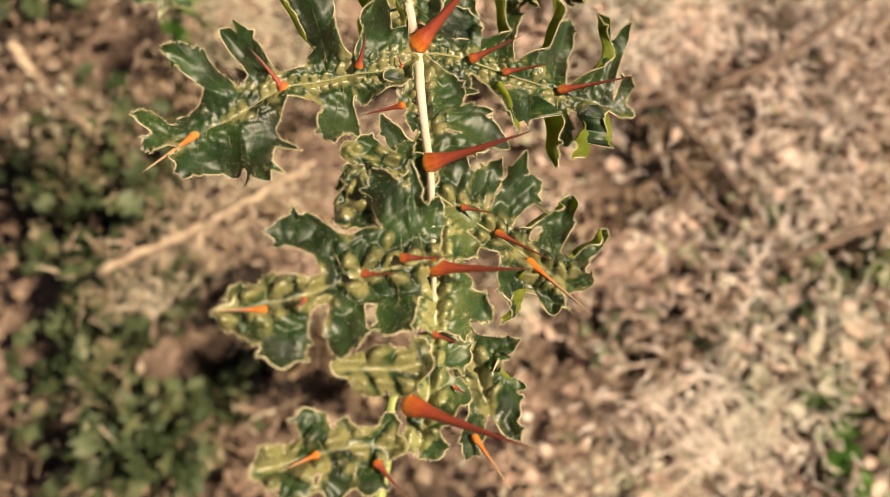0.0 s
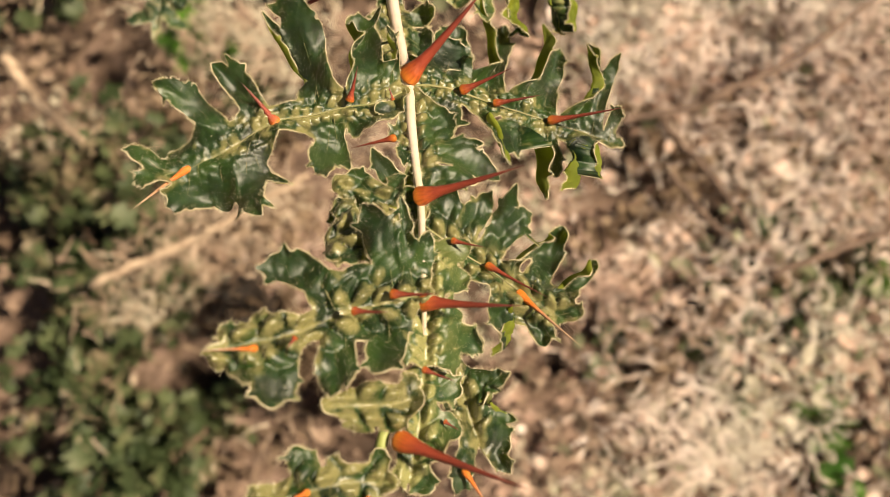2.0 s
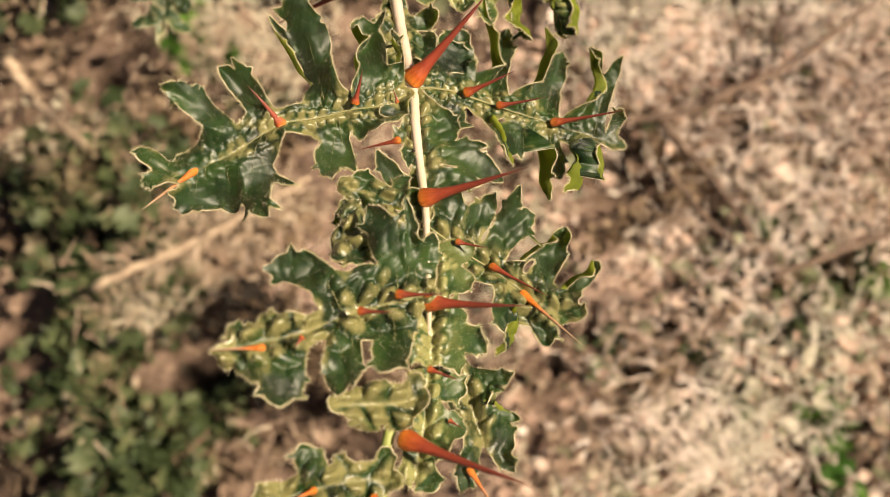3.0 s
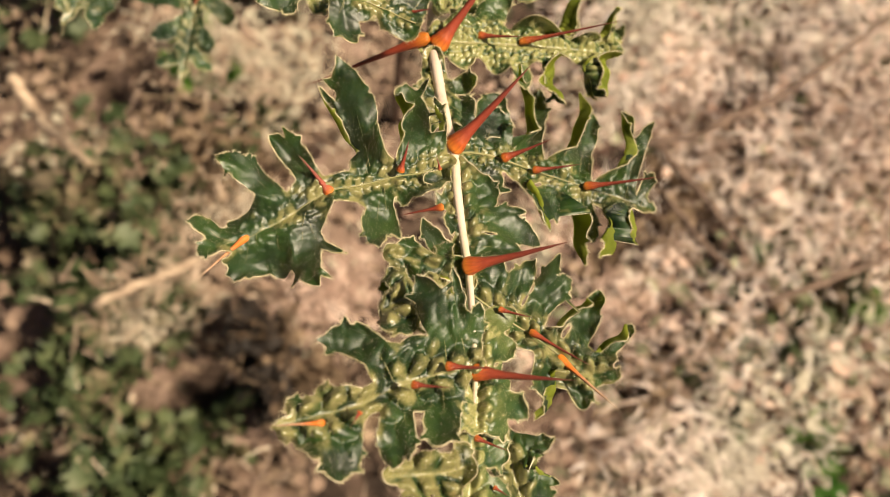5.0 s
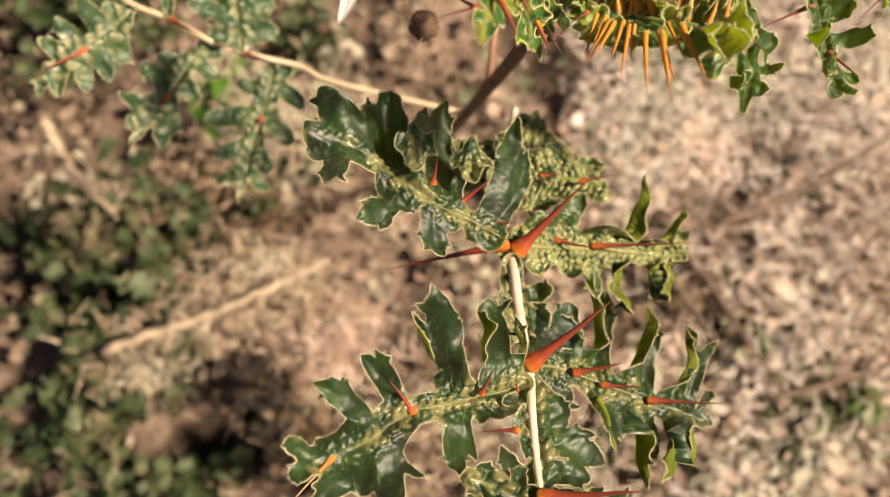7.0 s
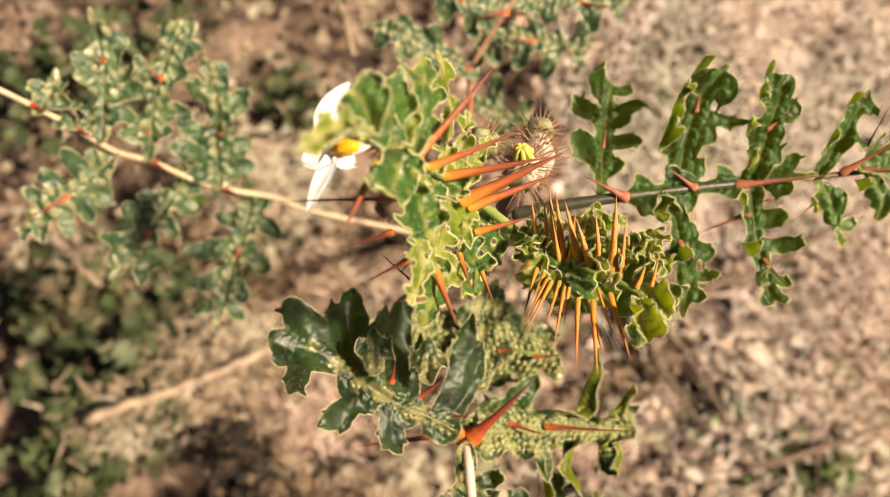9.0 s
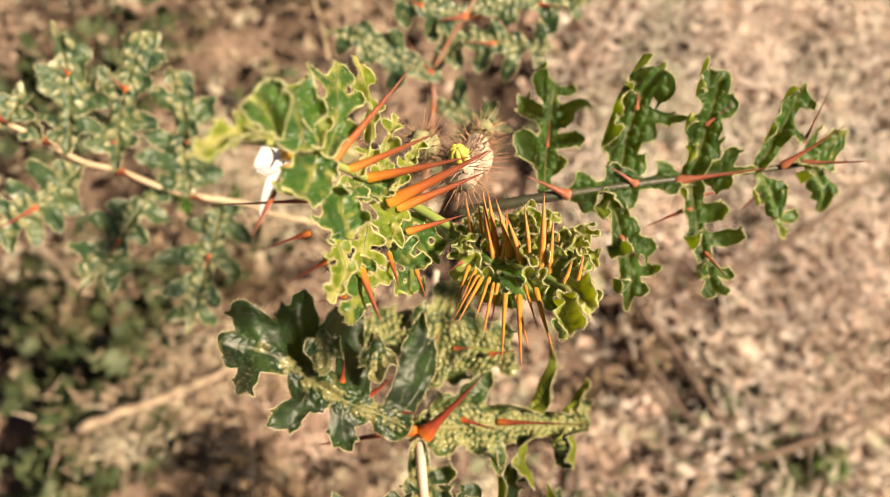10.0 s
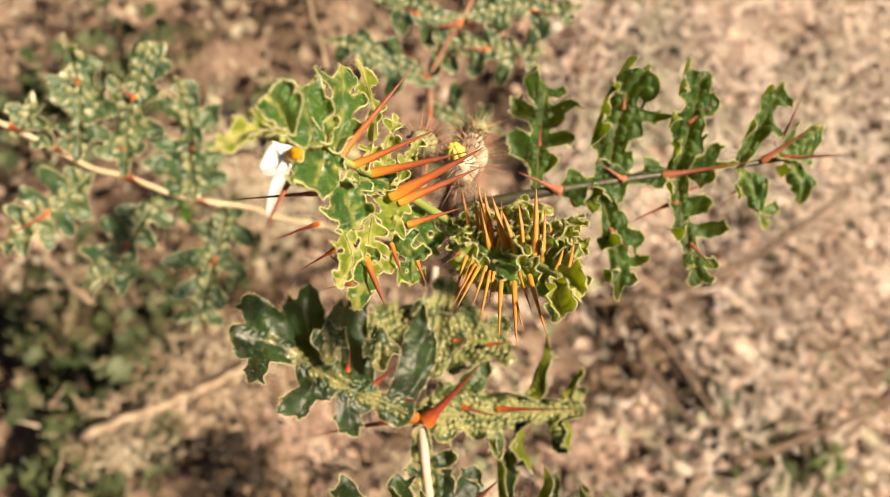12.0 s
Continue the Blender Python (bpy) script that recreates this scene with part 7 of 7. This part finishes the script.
def weed_patch(x, y, top, radius, count, mat, seed, label):
    """A low weed: small lobed leaves on thin stalks that rise from one root."""
    rng = np.random.default_rng(seed)
    foot = np.array((x, y, float(ground_height(x, y)) - 0.004))
    # brown withered weeds, and the near-black clumps that imitate shaded gaps
    dead = mat in (GAP_SHADE, STRAW_DARK)
    root = new("withered_or_gap_shade" if dead else "low_weed")
    root.location = foot
    bpy.context.view_layer.update()
    tagged(root, label, "weed", "withered weeds" if dead else "low weeds")
    leaves = []
    for _ in range(max(6, count // 8)):
        a, r = rng.uniform(0, 6.283), radius * abs(rng.normal(0, 0.62))
        tip = foot + (r * math.cos(a), r * math.sin(a), top * rng.uniform(0.35, 0.85))
        v, f = tube(spline([foot, foot + (tip - foot) * (0.35, 0.35, 0.6), tip], 6), (0.0010, 0.0007, 0.0003), 5)
        under(new("stalk", mesh_from("stalk", v, f, (STRAW_DARK if dead else WEED,))), root)
        for u in rng.uniform(0.3, 1.05, 8):
            leaves.append(foot + (tip - foot) * (0.2 + 0.8 * u, 0.2 + 0.8 * u, u) + rng.normal(0, 0.004, 3))
    crown = small_leaves("foliage", "", "", mat, leaves, (0.005, 0.012) if dead else (0.008, 0.020), 0.7, seed + 1, True)
    under(tagged(crown, kind="stuff"), root)


def twig(line, radius, mat, label):
    """A fallen stick. Millimetres."""
    pts = spline(line, 24) / 1000
    rng = np.random.default_rng(int(abs(line[0][0])) + 3)
    pts = pts + rng.normal(0, radius / 4000, pts.shape)
    v, f = tube(pts, (radius / 1000, radius * 0.85 / 1000, radius * 0.5 / 1000), 8, 0.12, rng)
    tagged(new("twig", mesh_from("twig", v, f, (mat,))), label, "twig", group="fallen twigs")


# ---- weeds, straw and twigs ----
weed_patch(-0.204, 0.139, 0.150, 0.050, 300, WEED, 107, 'dark green low weed with small lobed leaves')
weed_patch(-0.248, 0.170, 0.120, 0.050, 130, WEED, 114, 'dark green low weed with small lobed leaves')
weed_patch(-0.203, -0.017, 0.110, 0.070, 420, WEED, 121, 'dark green low weed with small lobed leaves')
weed_patch(-0.264, 0.035, 0.080, 0.060, 150, WEED, 128, 'dark green low weed with small lobed leaves')
weed_patch(-0.182, 0.014, 0.060, 0.050, 90, WEED, 135, 'dark green low weed with small lobed leaves')
weed_patch(-0.189, 0.197, 0.120, 0.040, 80, WEED, 142, 'dark green low weed with small lobed leaves')
weed_patch(-0.235, 0.150, 0.090, 0.070, 250, WEED, 149, 'dark green low weed with small lobed leaves')
weed_patch(-0.261, 0.107, 0.080, 0.060, 180, WEED, 156, 'dark green low weed with small lobed leaves')
weed_patch(-0.186, 0.118, 0.120, 0.050, 120, WEED, 163, 'dark green low weed with small lobed leaves')
weed_patch(-0.292, 0.347, 0.120, 0.070, 280, WEED, 170, 'dark green low weed with small lobed leaves')
weed_patch(-0.238, 0.398, 0.100, 0.060, 120, WEED, 177, 'dark green low weed with small lobed leaves')
weed_patch(-0.145, 0.356, 0.110, 0.050, 90, WEED, 184, 'dark green low weed with small lobed leaves')
weed_patch(-0.234, 0.098, 0.110, 0.060, 200, WEED, 191, 'dark green low weed with small lobed leaves')
weed_patch(-0.136, 0.245, 0.060, 0.050, 70, WEED, 198, 'dark green low weed with small lobed leaves')
weed_patch(0.240, 0.110, 0.060, 0.060, 120, WEED, 205, 'grey-green low weed with small lobed leaves')
weed_patch(0.267, 0.067, 0.060, 0.050, 90, WEED, 212, 'grey-green low weed with small lobed leaves')
weed_patch(0.202, 0.077, 0.040, 0.040, 60, WEED, 219, 'grey-green low weed with small lobed leaves')
weed_patch(0.125, 0.067, 0.060, 0.030, 40, WEED, 226, 'grey-green low weed with small lobed leaves')
weed_patch(0.282, 0.087, 0.060, 0.060, 110, WEED, 233, 'grey-green low weed with small lobed leaves')
weed_patch(0.210, 0.080, 0.050, 0.050, 80, WEED, 240, 'grey-green low weed with small lobed leaves')
weed_patch(0.341, 0.336, 0.060, 0.060, 90, WEED, 247, 'grey-green low weed with small lobed leaves')
weed_patch(0.154, 0.372, 0.060, 0.050, 50, WEED, 254, 'grey-green low weed with small lobed leaves')
weed_patch(0.270, 0.003, 0.070, 0.030, 40, FRESH, 261, 'fresh bright green weed among dry grass')
weed_patch(0.277, -0.044, 0.060, 0.025, 30, FRESH, 268, 'fresh bright green weed among dry grass')
weed_patch(0.319, 0.117, 0.060, 0.020, 16, FRESH, 275, 'fresh bright green weed among dry grass')
weed_patch(-0.171, 0.282, 0.140, 0.030, 30, FRESH, 282, 'fresh bright green weed among dry grass')
twig([(-262.6, 221.3, 150.0), (-239.0, 191.9, 150.0), (-209.7, 168.6, 150.0)], 3.6, TWIG, 'pale bare stick leaning among weeds')
twig([(-214.3, 88.9, 110.0), (-141.1, 125.5, 110.0), (-82.9, 160.7, 110.0)], 3.2, TWIG, 'pale dry stick lying over the ground')
twig([(145.4, 197.5, 110.0), (179.7, 152.0, 110.0), (197.9, 122.6, 110.0)], 2.6, TWIG_DARK, 'thin dark fallen branch on dry grass')
twig([(208.0, 95.4, 110.0), (271.6, 119.1, 110.0), (333.8, 145.5, 110.0)], 2.6, TWIG_DARK, 'thin dark fallen branch on dry grass')
twig([(148.3, 490.0, 70.0), (130.8, 438.6, 70.0), (116.4, 400.2, 70.0)], 3.2, TWIG_DARK, 'thin dark fallen branch on dry grass')
twig([(173.6, 212.5, 110.0), (237.8, 242.8, 110.0), (324.5, 309.5, 110.0)], 2.8, TWIG_DARK, 'long dark fallen branch on dry grass')
twig([(113.7, 199.2, 105.0), (174.0, 211.1, 105.0), (240.5, 243.4, 105.0)], 2.4, TWIG_DARK, 'thin dark fallen branch on dry grass')
twig([(-186.2, 708.7, 0.0), (-115.0, 452.5, 150.0), (-78.2, 322.7, 260.0), (-56.0, 247.5, 320.0)], 1.2, TAN_STEM, 'pale dry stalk standing among weeds')
twig([(148.8, 164.2, 105.0), (172.3, 133.9, 105.0), (195.9, 111.6, 105.0)], 2.4, TWIG_DARK, 'thin dark fallen branch on dry grass')
# near-black clumps added as painted shade where gaps between weeds look dark
weed_patch(-0.112, 0.079, 0.170, 0.016, 110, GAP_SHADE, 289, 'near-black leaf clump standing in for the shade between weeds')
weed_patch(-0.104, 0.029, 0.150, 0.014, 80, GAP_SHADE, 296, 'near-black leaf clump standing in for the shade between weeds')
weed_patch(-0.103, 0.039, 0.150, 0.014, 70, GAP_SHADE, 303, 'near-black leaf clump standing in for the shade between weeds')
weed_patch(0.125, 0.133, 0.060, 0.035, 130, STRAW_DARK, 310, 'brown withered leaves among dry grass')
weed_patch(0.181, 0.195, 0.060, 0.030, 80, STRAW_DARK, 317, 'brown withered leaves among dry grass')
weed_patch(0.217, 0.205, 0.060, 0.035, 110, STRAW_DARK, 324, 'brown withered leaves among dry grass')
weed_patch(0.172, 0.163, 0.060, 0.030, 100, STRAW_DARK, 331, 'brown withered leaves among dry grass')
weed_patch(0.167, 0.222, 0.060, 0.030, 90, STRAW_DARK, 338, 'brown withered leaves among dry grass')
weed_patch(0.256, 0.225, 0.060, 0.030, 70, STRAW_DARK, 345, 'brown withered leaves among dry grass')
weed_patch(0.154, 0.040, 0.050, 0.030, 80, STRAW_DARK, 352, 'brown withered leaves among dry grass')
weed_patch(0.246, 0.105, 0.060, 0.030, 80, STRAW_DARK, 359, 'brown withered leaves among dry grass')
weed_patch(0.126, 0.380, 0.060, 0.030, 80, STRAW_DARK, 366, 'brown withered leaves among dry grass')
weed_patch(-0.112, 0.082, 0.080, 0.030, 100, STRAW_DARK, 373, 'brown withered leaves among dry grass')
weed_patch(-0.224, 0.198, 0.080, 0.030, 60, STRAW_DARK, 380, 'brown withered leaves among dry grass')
straw_heap(-0.137, 0.274, 0.030, 0.10, 130, STRAW, 401, 'pale straw heap among green weeds')
straw_heap(-0.229, 0.194, 0.016, 0.09, 70, STRAW, 403, 'pale straw heap among green weeds')
straw_heap(-0.163, 0.134, 0.030, 0.10, 190, STRAW, 405, 'long pale straw heap beside a stick')
straw_heap(-0.204, 0.108, 0.022, 0.10, 110, STRAW, 407, 'long pale straw heap beside a stick')
straw_heap(-0.130, 0.156, 0.024, 0.095, 130, STRAW, 409, 'long pale straw heap beside a stick')
straw_heap(-0.215, 0.080, 0.013, 0.08, 60, STRAW, 411, 'small heap of dry straw between weeds')
straw_heap(-0.190, 0.292, 0.022, 0.09, 80, STRAW, 413, 'pale straw heap among green weeds')
straw_heap(-0.079, 0.107, 0.022, 0.07, 90, PINK_LITTER, 415, 'pinkish heap of dead leaves and straw')
straw_heap(0.190, -0.010, 0.030, 0.07, 130, BLEACHED, 419, 'bleached heap of straw and leaves')
straw_heap(0.124, 0.103, 0.022, 0.07, 90, PINK_LITTER, 421, 'pinkish heap of dead leaves and straw')
weed_patch(-0.255, 0.162, 0.110, 0.035, 260, WEED, 520, 'dark green low weed with small lobed leaves')
weed_patch(-0.205, 0.160, 0.110, 0.030, 200, WEED, 527, 'dark green low weed with small lobed leaves')
weed_patch(-0.286, 0.179, 0.110, 0.030, 160, WEED, 534, 'dark green low weed with small lobed leaves')
# another near-black clump in place of gap shade
weed_patch(-0.117, 0.044, 0.110, 0.016, 90, GAP_SHADE, 541, 'near-black leaf clump standing in for the shade between weeds')
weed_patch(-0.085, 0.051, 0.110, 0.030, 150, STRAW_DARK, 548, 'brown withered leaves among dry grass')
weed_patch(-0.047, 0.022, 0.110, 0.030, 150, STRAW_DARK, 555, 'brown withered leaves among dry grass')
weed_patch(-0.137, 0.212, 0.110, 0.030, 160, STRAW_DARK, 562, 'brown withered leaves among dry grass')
weed_patch(-0.247, 0.171, 0.110, 0.030, 160, WEED, 569, 'dark green low weed with small lobed leaves')
# near-black clump, shade put into the colour here too
weed_patch(-0.133, 0.095, 0.110, 0.014, 90, GAP_SHADE, 576, 'near-black leaf clump standing in for the shade between weeds')
weed_patch(-0.277, 0.178, 0.110, 0.032, 150, WEED, 583, 'dark green low weed with small lobed leaves')
weed_patch(-0.236, 0.175, 0.110, 0.032, 150, WEED, 590, 'dark green low weed with small lobed leaves')
weed_patch(-0.188, 0.180, 0.110, 0.032, 150, WEED, 597, 'dark green low weed with small lobed leaves')
weed_patch(-0.148, 0.169, 0.110, 0.032, 150, STRAW_DARK, 604, 'brown withered leaves among dry grass')
weed_patch(-0.204, 0.147, 0.110, 0.032, 150, WEED, 611, 'dark green low weed with small lobed leaves')
weed_patch(-0.255, 0.127, 0.110, 0.032, 150, WEED, 618, 'dark green low weed with small lobed leaves')
weed_patch(-0.183, 0.213, 0.110, 0.032, 150, STRAW_DARK, 625, 'brown withered leaves among dry grass')
weed_patch(-0.114, 0.142, 0.110, 0.032, 150, STRAW_DARK, 632, 'brown withered leaves among dry grass')
